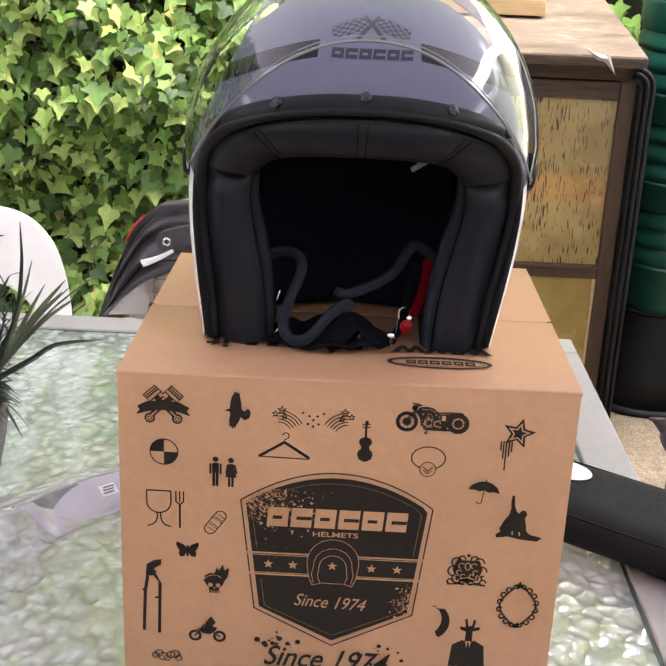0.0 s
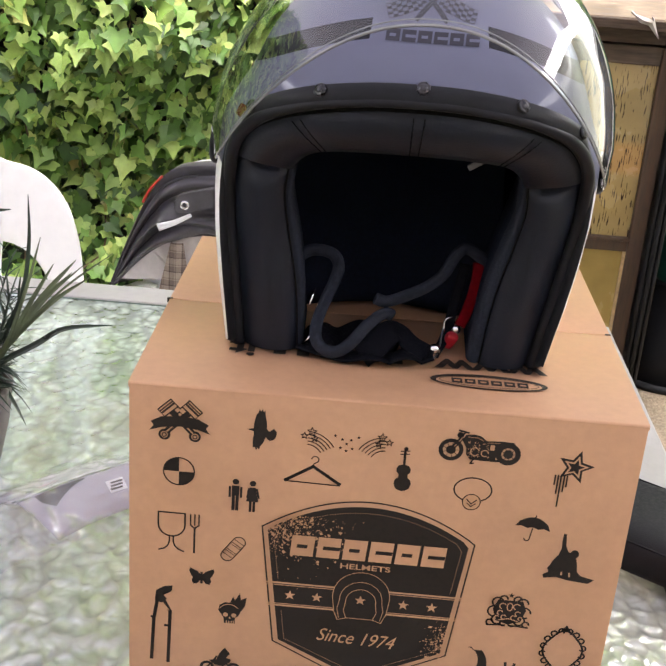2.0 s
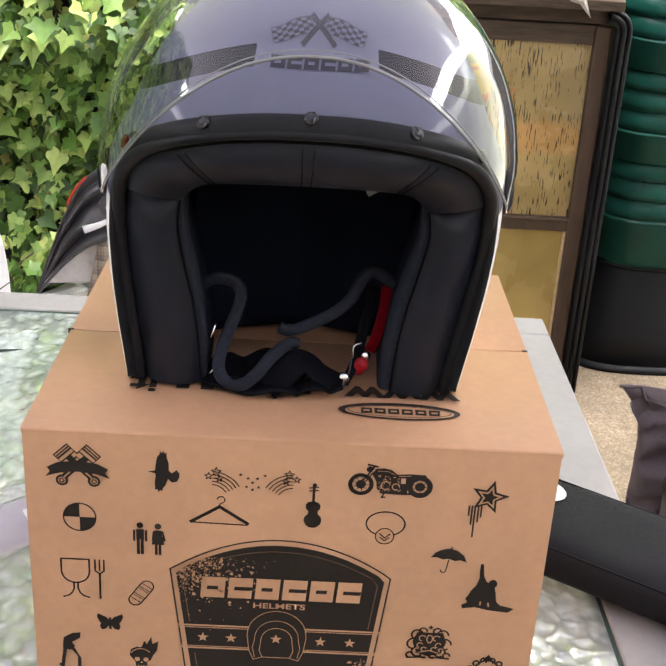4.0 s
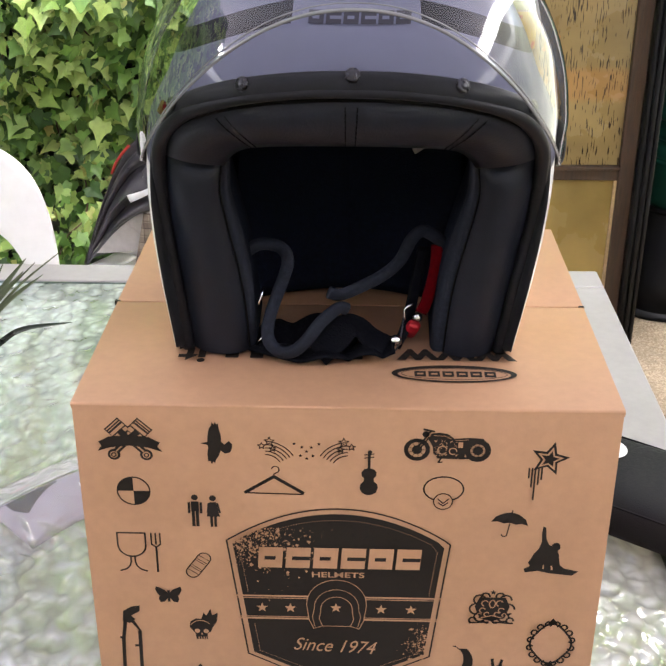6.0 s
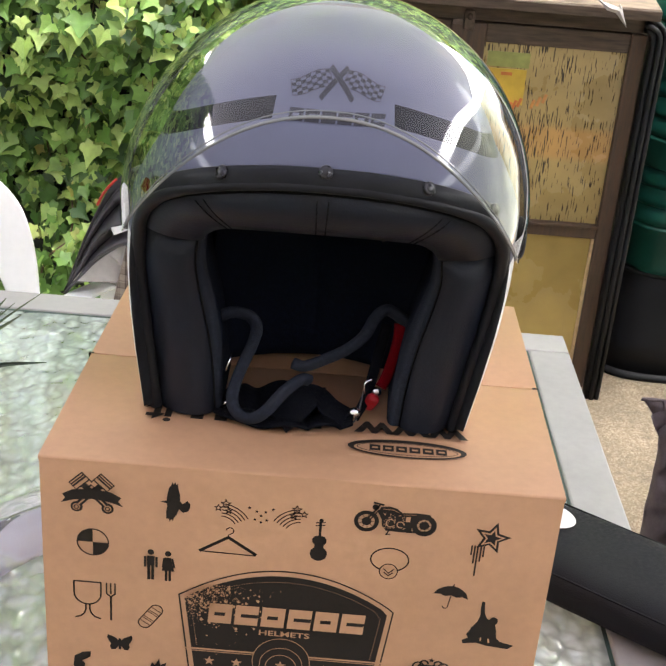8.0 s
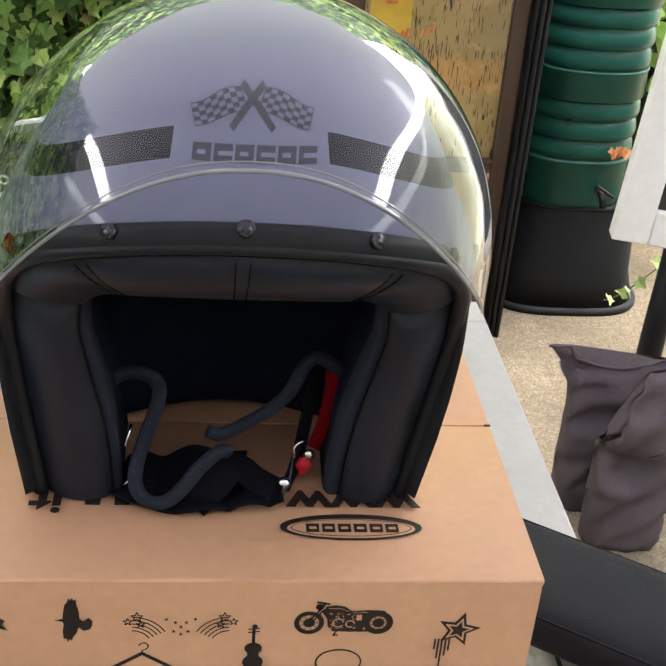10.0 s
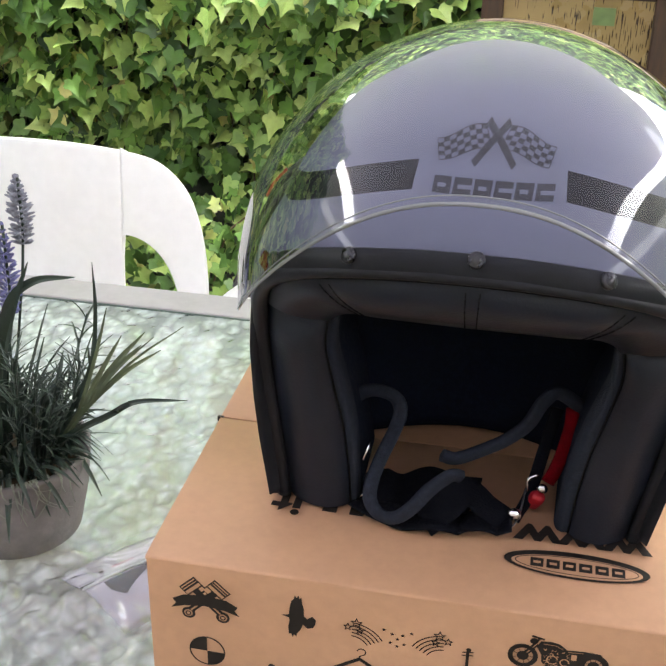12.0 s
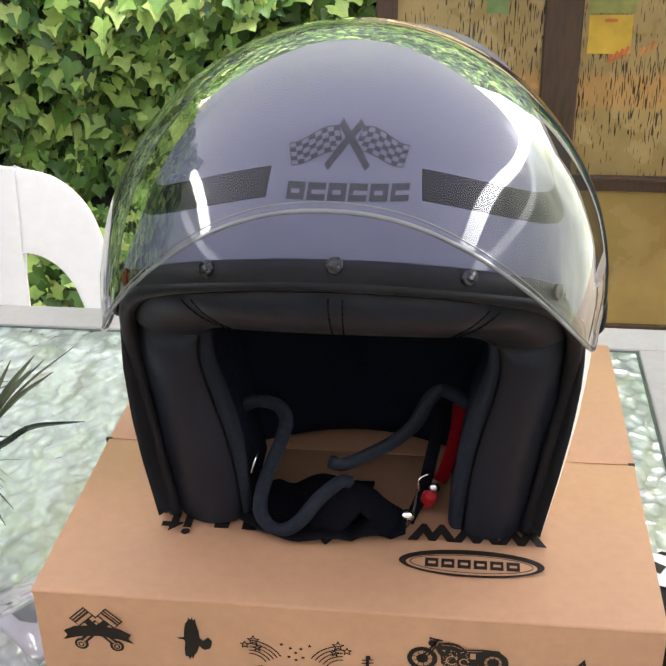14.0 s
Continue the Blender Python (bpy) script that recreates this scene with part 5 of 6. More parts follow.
def ring_size(z, inset=0.0):
    """Half width, front reach and back reach of the shell at a height."""
    if z >= HZ:
        top = 0.1455 - inset
        k = max(0.0, 1 - (min(z - HZ, top) / top) ** 2.7) ** (1 / 2.7)
        return (0.1360 - inset) * k, (0.175 - inset) * k, (0.160 - inset) * k
    w = lerp(WIDE, z)
    t = (HZ - z) / 0.13
    return w - inset, 0.175 - inset, 0.160 - 0.030 * t * t - inset


def ring_point(z, a, inset=0.0):
    """Point of the shell at height z and angle a from straight ahead."""
    w, f, b = ring_size(z, inset)
    c, s = math.cos(a), math.sin(a)
    n = 2 / plan_power(z)
    # the crown narrows towards the back
    up, back = min(1.0, max(0.0, (z - 1.185) / 0.07)), min(1.0, max(0.0, (0.72 - c) / 0.6))
    w *= 1 - 0.165 * up * up * (3 - 2 * up) * back * back * (3 - 2 * back)
    y = -f * abs(c) ** n if c > 0 else b * abs(c) ** n
    return Vector((HX + math.copysign(w * abs(s) ** n, s), HY + y, z))


def shell_front(x, z):
    w, f, b = ring_size(z)
    n = plan_power(z)
    k = max(0.0, 1 - min(1.0, abs(x) / w) ** n) ** (1 / n)
    return HY - f * k


# half of the opening's edge, from the brow to the lower corner
EDGE = [(0.0, BROW), (0.030, 1.2372), (0.060, 1.2323), (0.085, 1.2238), (0.1020, 1.2128), (0.1147, 1.1940), (0.1187, 1.170), (0.1183, 1.140), (0.1140, 1.10), (0.1094, 1.06), (0.1069, 1.0375)]
half = []
for x, z in EDGE:
    y = min(shell_front(x, z), 0.080)
    half.append(Vector((HX + x, y, z)))
half[-3].y, half[-2].y, half[-1].y = 0.068, 0.073, 0.076
half[-4].y, half[-5].y, half[-6].y = 0.063, 0.055, 0.040
rim_path = spline([Vector((2 * HX - p.x, p.y, p.z)) for p in half[:0:-1]] + half, 6)


def edge_angle(z):
    """Angle at which the shell stops beside the opening at height z."""
    if z >= BROW:
        return 0.0
    best = [p for p in rim_path if p.x >= HX]
    for p, q in zip(best, best[1:]):
        if p.z >= z >= q.z:
            t = (p.z - z) / max(1e-6, p.z - q.z)
            x = p.x + (q.x - p.x) * t - HX
            w, f, _ = ring_size(z)
            n = plan_power(z)
            lip = 0.0015 + 0.0045 * min(1.0, max(0.0, (1.2145 - z) / 0.02))
            return math.asin(min(1.0, min(0.999, (min(x + lip, w * 0.992) / w)) ** (n / 2)))
    return math.asin((0.114 / 0.120) ** 1.175)


levels = [1.0365, 1.045, 1.06, 1.075, 1.09, 1.105, 1.12, 1.135, 1.15, 1.165, 1.175, 1.185, 1.193, 1.199, 1.205, 1.210, 1.2145, 1.2185, 1.222, 1.225, 1.2275, 1.2295, 1.2315, 1.2332, 1.2345, 1.2357, 1.2366, 1.2372, 1.2377, 1.2390, 1.2410, 1.2445]
levels += [1.248 + 0.005 * k for k in range(10)] + [1.2975, 1.3005, 1.303, 1.305, 1.3068, 1.3082, 1.3092, 1.3099, 1.3103, 1.31048]
rows = []
for z in levels:
    e = edge_angle(z)
    rows.append([ring_point(z, e + (2 * math.pi - 2 * e) * k / 96) for k in range(97)])
sb = loft(rows)
sb.verts.ensure_lookup_table()
tip = [v for v in sb.verts if v.co.z > 1.3104]
bmesh.ops.remove_doubles(sb, verts=sb.verts, dist=0.0004)
bmesh.ops.holes_fill(sb, edges=[e for e in sb.edges if e.is_boundary and e.verts[0].co.z > 1.3104], sides=200)
shell = part("shell", sb, PAINT, helmet, "glossy silver-grey shell with a broken black band")

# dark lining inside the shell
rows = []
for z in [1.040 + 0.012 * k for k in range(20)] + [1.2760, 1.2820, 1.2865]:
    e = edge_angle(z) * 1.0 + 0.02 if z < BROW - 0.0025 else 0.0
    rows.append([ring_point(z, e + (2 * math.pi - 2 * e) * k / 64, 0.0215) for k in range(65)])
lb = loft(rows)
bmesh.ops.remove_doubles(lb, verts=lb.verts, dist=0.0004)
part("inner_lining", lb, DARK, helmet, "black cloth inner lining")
# thick padded neck roll that closes the lining towards the box
for s in (-1, 1):
    rows = []
    for k in range(13):
        x = s * 0.083 * k / 12
        near = 0.171 - 5.0 * x * x + 0.9 * max(0, abs(x) - 0.05) ** 1.5
        puff = 0.004 * math.sin(math.pi * k / 12) ** 0.5
        prof = [(0.060, 1.0370), (0.010, 1.0370), (0.0, 1.0420), (-0.001, 1.0500), (0.004, 1.0620), (0.016 - puff, 1.085), (0.030 - puff, 1.110), (0.050 - puff, 1.135), (0.075, 1.160), (0.10, 1.18)]
        rows.append([Vector((HX + x, near + dy, z)) for dy, z in prof])
    part("neck_pad", loft(rows), NAVY_SHADED, helmet, "navy quilted neck pad, darkened for the shade inside")


def frames(path):
    """Tangent, outward and away-from-the-opening directions along the rim."""
    out = []
    for k, p in enumerate(path):
        t = (path[min(k + 1, len(path) - 1)] - path[max(k - 1, 0)]).normalized()
        o = Vector(((p.x - HX) / 0.13 ** 2, (p.y - HY) / 0.175 ** 2, max(0, (p.z - HZ)) / 0.1455 ** 2)).normalized()
        b = o.cross(t).normalized()
        if (b.x * (p.x - HX) + b.z * (p.z - 1.13)) < 0:
            b = -b
        o = t.cross(b)
        if o.y > 0:
            o = -o
        out.append((t, o, b))
    return out


FR = frames(rim_path)
N = len(rim_path) - 1
strip = []
for k, (p, (t, o, b)) in enumerate(zip(rim_path, FR)):
    brow = max(0.0, math.cos(math.pi * (k / N - 0.5)))
    w = 0.0015 + 0.0112 * min(1.0, max(0.0, (0.1140 - abs(p.x - HX)) / 0.016)) * (1.0 if p.z > 1.18 else 0.0)
    row = []
    for f, lift in ((0.0, 0.002), (0.25, 0.0032), (0.6, 0.0032), (0.92, 0.0028), (1.0, 0.0010), (1.0, -0.002)):
        q = p + b * (w * f)
        zc = min(q.z, 1.309)
        on = min(1.0, max(0.0, (0.112 - abs(q.x - HX)) / 0.014)) if brow > 0.3 else 0.0
        q.y += on * (shell_front(min(abs(q.x - HX), 0.112), zc) - q.y)
        row.append(q + o * lift)
    strip.append(row)
part("brow_strip", loft(strip), RUBBER, helmet, "black rubber strip with press studs")
part("edge_trim", sweep(rim_path, 0.0088, 0.0085, (0, 1, 0), 12, None, lambda t: 1.0 - 0.36 * math.exp(-((t - 0.5) / 0.17) ** 4)), RUBBER, helmet, "rounded black rubber edge trim")
# dark lip that joins the trim to the shell on both flanks
for s in (1, -1):
    rows = []
    for z in [1.0372 + 0.0062 * k for k in range(28)]:
        best = min((p for p in rim_path if (p.x - HX) * s > 0.05), key=lambda p: abs(p.z - z))
        e = ring_point(z, s * edge_angle(z))
        a0 = Vector((best.x, best.y, z))
        rows.append([a0.lerp(e, t) + Vector((0, -0.0025 * math.sin(math.pi * t), 0)) for t in (0, 0.25, 0.5, 0.75, 1.0)])
    part("edge_lip", loft(rows), RUBBER, helmet, "flat black rubber lip")
inner_path = [p - b * 0.0058 + Vector((0, 0.0095, 0)) for p, (t, o, b) in zip(rim_path, FR)]
# black cord drawn where the groove beside the trim lies in shade
part("piping", sweep(inner_path, 0.0034, 0.0034, (0, 1, 0), 8), THREAD, helmet, "black cord filling the shaded trim groove")
for x, z in ((-0.1010, 1.2215), (-0.0587, 1.2394), (0.0, 1.2460), (0.0587, 1.2394), (0.1010, 1.2215)):
    y = shell_front(x, z)
    nrm = Vector((x / 0.13 ** 2, (y - HY) / 0.175 ** 2, (z - HZ) / 0.1455 ** 2)).normalized()
    m = Matrix.Translation((HX + x, y, z)) @ nrm.to_track_quat("Z", "Y").to_matrix().to_4x4()
    b = lathe([(0.0042, 0.0), (0.0042, 0.0042), (0.0036, 0.0050), (0.0028, 0.0046), (0.0024, 0.0052), (0.001, 0.0056)], (0, 0, 0), 18)
    part("press_stud", turned(b, m), STUD, helmet, "dark metal press stud")

# padding: brow pad and cheek pads, lofted from the trim inwards
half_n = N // 2


def rim_at(f):
    """Inner side of the trim, f from 0 at the brow to 1 at the right lower corner."""
    k = half_n + f * (N - half_n)
    i = min(int(k), N - 1)
    t = k - i
    return inner_path[i].lerp(inner_path[i + 1], t)


brow_low = [(0.0, 0.006, 1.2026), (0.025, 0.0075, 1.2020), (0.048, 0.012, 1.2000), (0.062, 0.022, 1.1955), (0.071, 0.034, 1.1875), (0.0770, 0.045, 1.1780)]
low = spline(brow_low, 6)
rows = []
M = 48
for k in range(-M // 2, M // 2 + 1):
    s, f = (1 if k >= 0 else -1), abs(k) / (M // 2)
    a = rim_at(f * 0.53)
    a = Vector((HX + s * (a.x - HX), a.y, a.z))
    i = f * (len(low) - 1)
    b0 = low[min(int(i), len(low) - 2)].lerp(low[min(int(i), len(low) - 2) + 1], i - min(int(i), len(low) - 2))
    b = Vector((HX + s * b0.x, b0.y, b0.z))
    row = []
    for j in range(9):
        t = j / 8
        q = a.lerp(b, t)
        seam = 1.0
        for g in (0.02, 0.50):
            seam -= 0.55 * math.exp(-((f - g) / 0.035) ** 2)
        q.y -= 0.0075 * math.sin(math.pi * t ** 0.8) * (0.45 + 0.55 * seam)
        row.append(q)
    for d in (0.010, 0.030, 0.070):
        row.append(b + Vector((-s * d * 0.10 * f, d, 0.25 * d)))
    rows.append(row)
part("brow_pad", loft(rows), LEATHER, helmet, "black stitched leatherette brow pad")
for f0, s in ((0.0, 1), (0.5, 1), (0.5, -1)):
    for off in (-0.022, 0.022):
        fr = (s * f0 + off) * (M // 2) + M // 2
        i = min(max(int(fr), 0), M - 1)
        line = [rows[i][j].lerp(rows[i + 1][j], fr - i) + Vector((0, -0.0003, 0)) for j in range(1, 9)]
        stitches = bmesh.new()
        for p, q in zip(line, line[1:]):
            tube([p.lerp(q, 0.05), p.lerp(q, 0.85)], 0.00038, 5, stitches)
        part("stitching", stitches, THREAD, helmet)

for s in (1, -1):
    seam = spline([(0.0775, 0.044, 1.186), (0.0795, 0.048, 1.174), (0.0812, 0.053, 1.157), (0.0778, 0.060, 1.130), (0.0728, 0.066, 1.100), (0.0698, 0.070, 1.070), (0.0686, 0.0745, 1.037)], 5)
    inner = spline([(0.0735, 0.056, 1.186), (0.0745, 0.059, 1.174), (0.0750, 0.064, 1.157), (0.0695, 0.071, 1.130), (0.0640, 0.077, 1.100), (0.0612, 0.081, 1.070), (0.0600, 0.084, 1.037)], 5)
    deep = spline([(0.084, 0.13, 1.190), (0.084, 0.13, 1.174), (0.082, 0.135, 1.157), (0.077, 0.14, 1.130), (0.070, 0.143, 1.100), (0.066, 0.146, 1.070), (0.062, 0.15, 1.037)], 5)
    n = len(seam)
    for k, p in enumerate(seam):
        p.x -= 0.0045 * (k / (n - 1)) ** 1.5 * (s < 0)
    face, side = [], []
    for k in range(n):
        f = k / (n - 1)
        a = rim_at(0.50 + 0.50 * f)
        a = Vector((a.x - HX, a.y, a.z))
        b = seam[k].copy()
        b.z = max(b.z, 1.0368)
        row = []
        for j in range(11):
            t = j / 10
            q = a.lerp(b, t)
            swell = 0.011 * math.sin(math.pi * t) ** 0.7 * min(1.0, 4 * f + 0.15)
            # the hide puckers where it is drawn round under the brow pad
            fold = 0.0032 * math.sin(26 * (f - 0.16 * t) + 0.6) * math.exp(-((f - 0.10) / 0.12) ** 2) * math.sin(math.pi * t) ** 0.6
            # the top corner sinks in behind the brow pad
            sink = 0.012 * math.exp(-((f - 0.035 - 0.11 * t) / 0.075) ** 2) * math.sin(math.pi * min(1.0, 0.12 + t * 0.88))
            q.y -= swell + fold - sink
            row.append(Vector((HX + s * q.x, q.y, max(q.z, 1.0362))))
        face.append(row)
        c, d = inner[k], deep[k]
        row = []
        for p0, p1, steps in ((seam[k], c, 4), (c, d, 6)):
            for j in range(steps + (1 if p1 is d else 0)):
                t = j / steps
                q = p0.lerp(p1, t)
                if p1 is c:
                    q.y -= 0.004 * math.sin(math.pi * t)
                    q.x -= 0.002 * math.sin(math.pi * t)
                row.append(Vector((HX + s * q.x, q.y, max(q.z, 1.0362))))
        side.append(row)
    side_deep = [row[4:] for row in side]
    side = [row[:5] for row in side]
    pad = part("cheek_pad", loft(face), LEATHER, helmet, "black leatherette cheek pad with navy cloth inner side")
    part("cloth_side", loft(side), NAVY, pad, "dark navy cloth")
    part("deep_side", loft(side_deep), NAVY_SHADED, pad, "navy cloth with shade in its colour")
    part("seam", sweep([Vector((HX + s * p.x, p.y - 0.0012, max(p.z, 1.0375))) for p in seam], 0.0013, 0.0013, (0, 1, 0), 6), THREAD, pad)

# straps
def strap(name, pts, wide, thick, material, parent, label="", up=(0, 1, 0.3)):
    return part(name, sweep(spline(pts, 7), wide, thick, up, 12, None, None, 3.0), material, parent, label)


strap("chin_strap", [(-0.0735, 0.1, 1.096), (-0.0605, 0.1, 1.1046), (-0.046, 0.098, 1.1035), (-0.0405, 0.094, 1.0956), (-0.043, 0.087, 1.0847), (-0.0482, 0.078, 1.0719), (-0.0518, 0.068, 1.0599), (-0.0508, 0.06, 1.0510), (-0.0435, 0.055, 1.0455), (-0.0342, 0.053, 1.0465), (-0.0254, 0.055, 1.0535), (-0.0157, 0.06, 1.0653), (-0.0048, 0.066, 1.0728), (0.0013, 0.069, 1.071)], 0.0088, 0.0060, NAVY, helmet, "padded dark navy chin strap")
strap("chin_strap", [(-0.0119, 0.075, 1.0805), (-0.0031, 0.077, 1.0781), (0.0118, 0.084, 1.0819), (0.0254, 0.092, 1.0866), (0.0366, 0.1, 1.0942), (0.0435, 0.106, 1.1065), (0.0509, 0.11, 1.1118), (0.0602, 0.112, 1.1072), (0.0700, 0.112, 1.0991)], 0.0088, 0.0060, NAVY, helmet, "padded dark navy chin strap")
strap("webbing", [(-0.058, 0.078, 1.0385), (-0.044, 0.067, 1.0405), (-0.028, 0.063, 1.0385), (-0.012, 0.062, 1.0425), (0.002, 0.066, 1.0385), (0.014, 0.066, 1.0435), (0.024, 0.069, 1.0395), (0.034, 0.070, 1.0430)], 0.024, 0.004, WEBBING, helmet, "black webbing strap", (0, 0.1, 1))
strap("webbing", [(-0.062, 0.092, 1.0385), (-0.048, 0.086, 1.0440), (-0.034, 0.088, 1.0400), (-0.018, 0.090, 1.0470), (-0.004, 0.092, 1.0420), (0.010, 0.088, 1.0450)], 0.030, 0.004, WEBBING, helmet, "", (0, -0.3, 1))
strap("webbing", [(-0.018, 0.060, 1.0405), (-0.008, 0.064, 1.0490), (0.002, 0.072, 1.0570), (0.010, 0.076, 1.0540), (0.018, 0.075, 1.0470), (0.030, 0.070, 1.0430)], 0.020, 0.004, WEBBING, helmet, "", (0.4, -0.4, 1))
strap("webbing", [(0.036, 0.076, 1.0400), (0.043, 0.090, 1.0500), (0.048, 0.104, 1.0720), (0.053, 0.116, 1.0980)], 0.008, 0.003, WEBBING, helmet, "", (0, 1, 0.2))
strap("red_tab", [(0.0530, 0.096, 1.0560), (0.0565, 0.099, 1.0640), (0.0600, 0.104, 1.0760), (0.0622, 0.109, 1.0900), (0.0620, 0.112, 1.1010)], 0.0085, 0.0028, DARK_RED, helmet, "red webbing release tab", (0.25, 1, 0.2))
part("red_tab_end", turned(slab(-0.0048, 0.0048, -0.0035, 0.0035, -0.0075, 0.0075, 0.003, 3), Matrix.Translation((0.0465, 0.089, 1.0470)) @ pose(0, 0, 0, 25, 22, 0)), RED, helmet, "red pull tab")
part("snap_button", ball((0.0500, 0.0885, 1.0560), 0.0036, 1, 0.7, 1), CHROME, helmet, "chrome snap button")
part("snap_button", ball((0.0350, 0.0740, 1.0450), 0.0045, 1, 0.8, 1), CHROME, helmet, "chrome snap button")
part("buckle_ring", tube(spline([(0.022, 0.068, 1.0405), (0.029, 0.066, 1.0390), (0.036, 0.070, 1.0410), (0.039, 0.078, 1.0480), (0.0400, 0.084, 1.0580)], 5), 0.0006, 6), STUD, helmet, "steel buckle ring")
part("buckle_ring", tube(spline([(0.041, 0.085, 1.0560), (0.0410, 0.086, 1.0640), (0.0465, 0.089, 1.0660)], 5), 0.0008, 6), CHROME, helmet)
part("strap_slider", tube([(-0.0585, 0.072, 1.0720), (-0.0555, 0.078, 1.0830)], 0.0009, 6), CHROME, helmet)
part("strap_slider", tube([(-0.0610, 0.074, 1.0400), (-0.0550, 0.072, 1.0490)], 0.0011, 6), CHROME, helmet)
part("inner_tab", turned(slab(-0.007, 0.007, -0.001, 0.001, -0.0022, 0.0022, 0.0008), Matrix.Translation((0.0440, 0.050, 1.1905)) @ pose(0, 0, 0, 0, -32, 0)), TAB, helmet, "small grey plastic tab")

# visor: a clear bubble swung up about its side pivots
PY, PZ = 0.095, 1.185


def visor_point(u, a):
    """u from -1 to 1 across, a degrees up from straight ahead."""
    reach = lerp([(-40, 0.182), (0, 0.180), (36.5, 0.178), (46, 0.1795), (57.5, 0.1765), (70.6, 0.166), (84, 0.152), (100, 0.1445), (112, 0.144)], a)
    s = math.sin(u * math.pi / 2 * 0.965)
    x = 0.1362 * s - 0.0042 * s ** 7 * min(1.0, max(0.0, (26 - a) / 30))
    k = max(0.0, 1 - abs(s) ** 1.98) ** (1 / 1.98)
    r = reach * k
    return Vector((HX + x, PY - r * math.cos(radians(a)), PZ + r * math.sin(radians(a))))


def low_angle(u):
    s = abs(math.sin(u * math.pi / 2 * 0.965))
    return 35.65 - 27.5 * s ** 2.3 - 22 * s ** 10


rows = []
US = [math.copysign(abs(k / 40) ** 0.85, k) for k in range(-40, 41)]
for u in US:
    a0, a1 = low_angle(u), 112 - 6 * abs(u)
    rows.append([visor_point(u, a0 + (a1 - a0) * j / 26) for j in range(27)])
visor = part("visor", loft(rows), VISOR, helmet, "clear bubble visor, raised")
visor.visible_shadow = False
part("visor_edge", sweep([visor_point(u, low_angle(u)) for u in US], 0.0016, 0.0020, (0, 0.3, 1), 8), VISOR_EDGE, visor, "polished clear edge")
part("edge_bead", sweep([visor_point(u, low_angle(u) + 1.2) for u in US], 0.0007, 0.0008, (0, 0.3, 1), 6), VISOR_EDGE, visor, "bright moulded bead")
part("visor_edge", sweep([visor_point(u, 112 - 6 * abs(u)) for u in US], 0.0012, 0.0012, (0, 0.3, 1), 8), VISOR_EDGE, visor)
for s in (1, -1):
    # pale strip round the visor ends: their lit edge is put into its colour
    lip = [visor_point(s * u, a) for u, a in ((0.90, -6), (0.925, -1), (0.950, 5), (0.968, 14), (0.975, 26), (0.976, 40), (0.974, 55), (0.970, 70))]
    part("end_lip", sweep(spline(lip, 5), 0.0016, 0.0012, (s, 0, 0.2), 8, None, lambda f: 1.5 - 1.1 * f), PIVOT, visor, "pale strip for the lit visor end")
    m = Matrix.Translation((HX + s * 0.1300, PY - 0.004, PZ - 0.004)) @ pose(0, 0, 0, 0, 90 * s, 0)
    b = lathe([(0.015, 0.0), (0.0147, 0.0040), (0.0125, 0.0062), (0.008, 0.0068), (0.006, 0.0060), (0.001, 0.0062)], (0, 0, 0), 28, 1.25)
    part("pivot_cover", turned(b, m), RUBBER, helmet, "oval visor pivot cover")

# small red mark beside one pivot
part("red_tag", turned(slab(-0.0012, 0.0012, -0.0060, 0.0060, -0.0040, 0.0040, 0.0010), Matrix.Translation((HX - 0.1090, 0.0290, 1.2165)) @ pose(0, 0, 0, 15, 20, 45)), DARK_RED, helmet, "small red mark")

# slot vents low on the flanks
for s in (1, -1):
    vb = slab(-0.0015, 0.0015, -0.004, 0.004, -0.013, 0.013, 0.0014, 3)
    part("side_vent", turned(vb, Matrix.Translation((HX + s * 0.1205, 0.108, 1.082)) @ pose(0, 0, 0, 0, s * 8, 0)), RUBBER, helmet, "small black slot vent")

# flags and brand mark on the brow
def shell_map(u, v, lift):
    x, z = u / 1000, ZT + v / 1000
    return (HX + x, shell_front(x, z) - 0.0007 - lift, z)


for s in (1, -1):
    pole = [[(1.4 + s * p[0], p[1]) for p in q] for q in stroke([(-9.0, 247.8), (-3, 254.1), (4.6, 260.6)], 2.8)]
    flag, edge = [], []

    def flag_uv(i, j):
        a, b = i / 8, j / 5
        x = 6.1 + 22.0 * a
        y = 260.0 - 7.3 * b - 5.3 * a * (1 - 0.12 * b) + 0.9 * math.sin(a * 5.5)
        return (1.4 + s * (x - 4.0 * b * (1 - a * 0.4)), y)

    for i in range(8):
        for j in range(5):
            if (i + j) % 2 == 0:
                flag.append([flag_uv(i, j), flag_uv(i + 1, j), flag_uv(i + 1, j + 1), flag_uv(i, j + 1)])
    out = [flag_uv(i, 0) for i in range(9)] + [flag_uv(8, j) for j in range(1, 6)] + [flag_uv(i, 5) for i in range(7, -1, -1)]
    print_on("flag_decal", [(0, stroke(out, 0.35, True) + flag), (0, pole)], shell_map, helmet, "dark grey chequered flag decal", [DECAL, DECAL_LIGHT])
marks = [rect(-25.3 + 9.55 * k, 236.0, -25.3 + 9.55 * k + 8.3, 242.2, 0.4) for k in range(6)]
cuts = [rect(-25.3 + 9.55 * k + 2.2, 238.3, -25.3 + 9.55 * k + (8.5 if k % 2 else 6.0), 239.8, 0.1) for k in range(6)]
for block, cut in zip(marks, cuts):
    print_on("brand_block", [(0, [block]), (1, [cut])], shell_map, helmet, "dark grey block of the brand mark", [DECAL, DECAL_LIGHT])

# the whole helmet leans a little to one side on its soft pads
lean = Matrix.Identity(4)
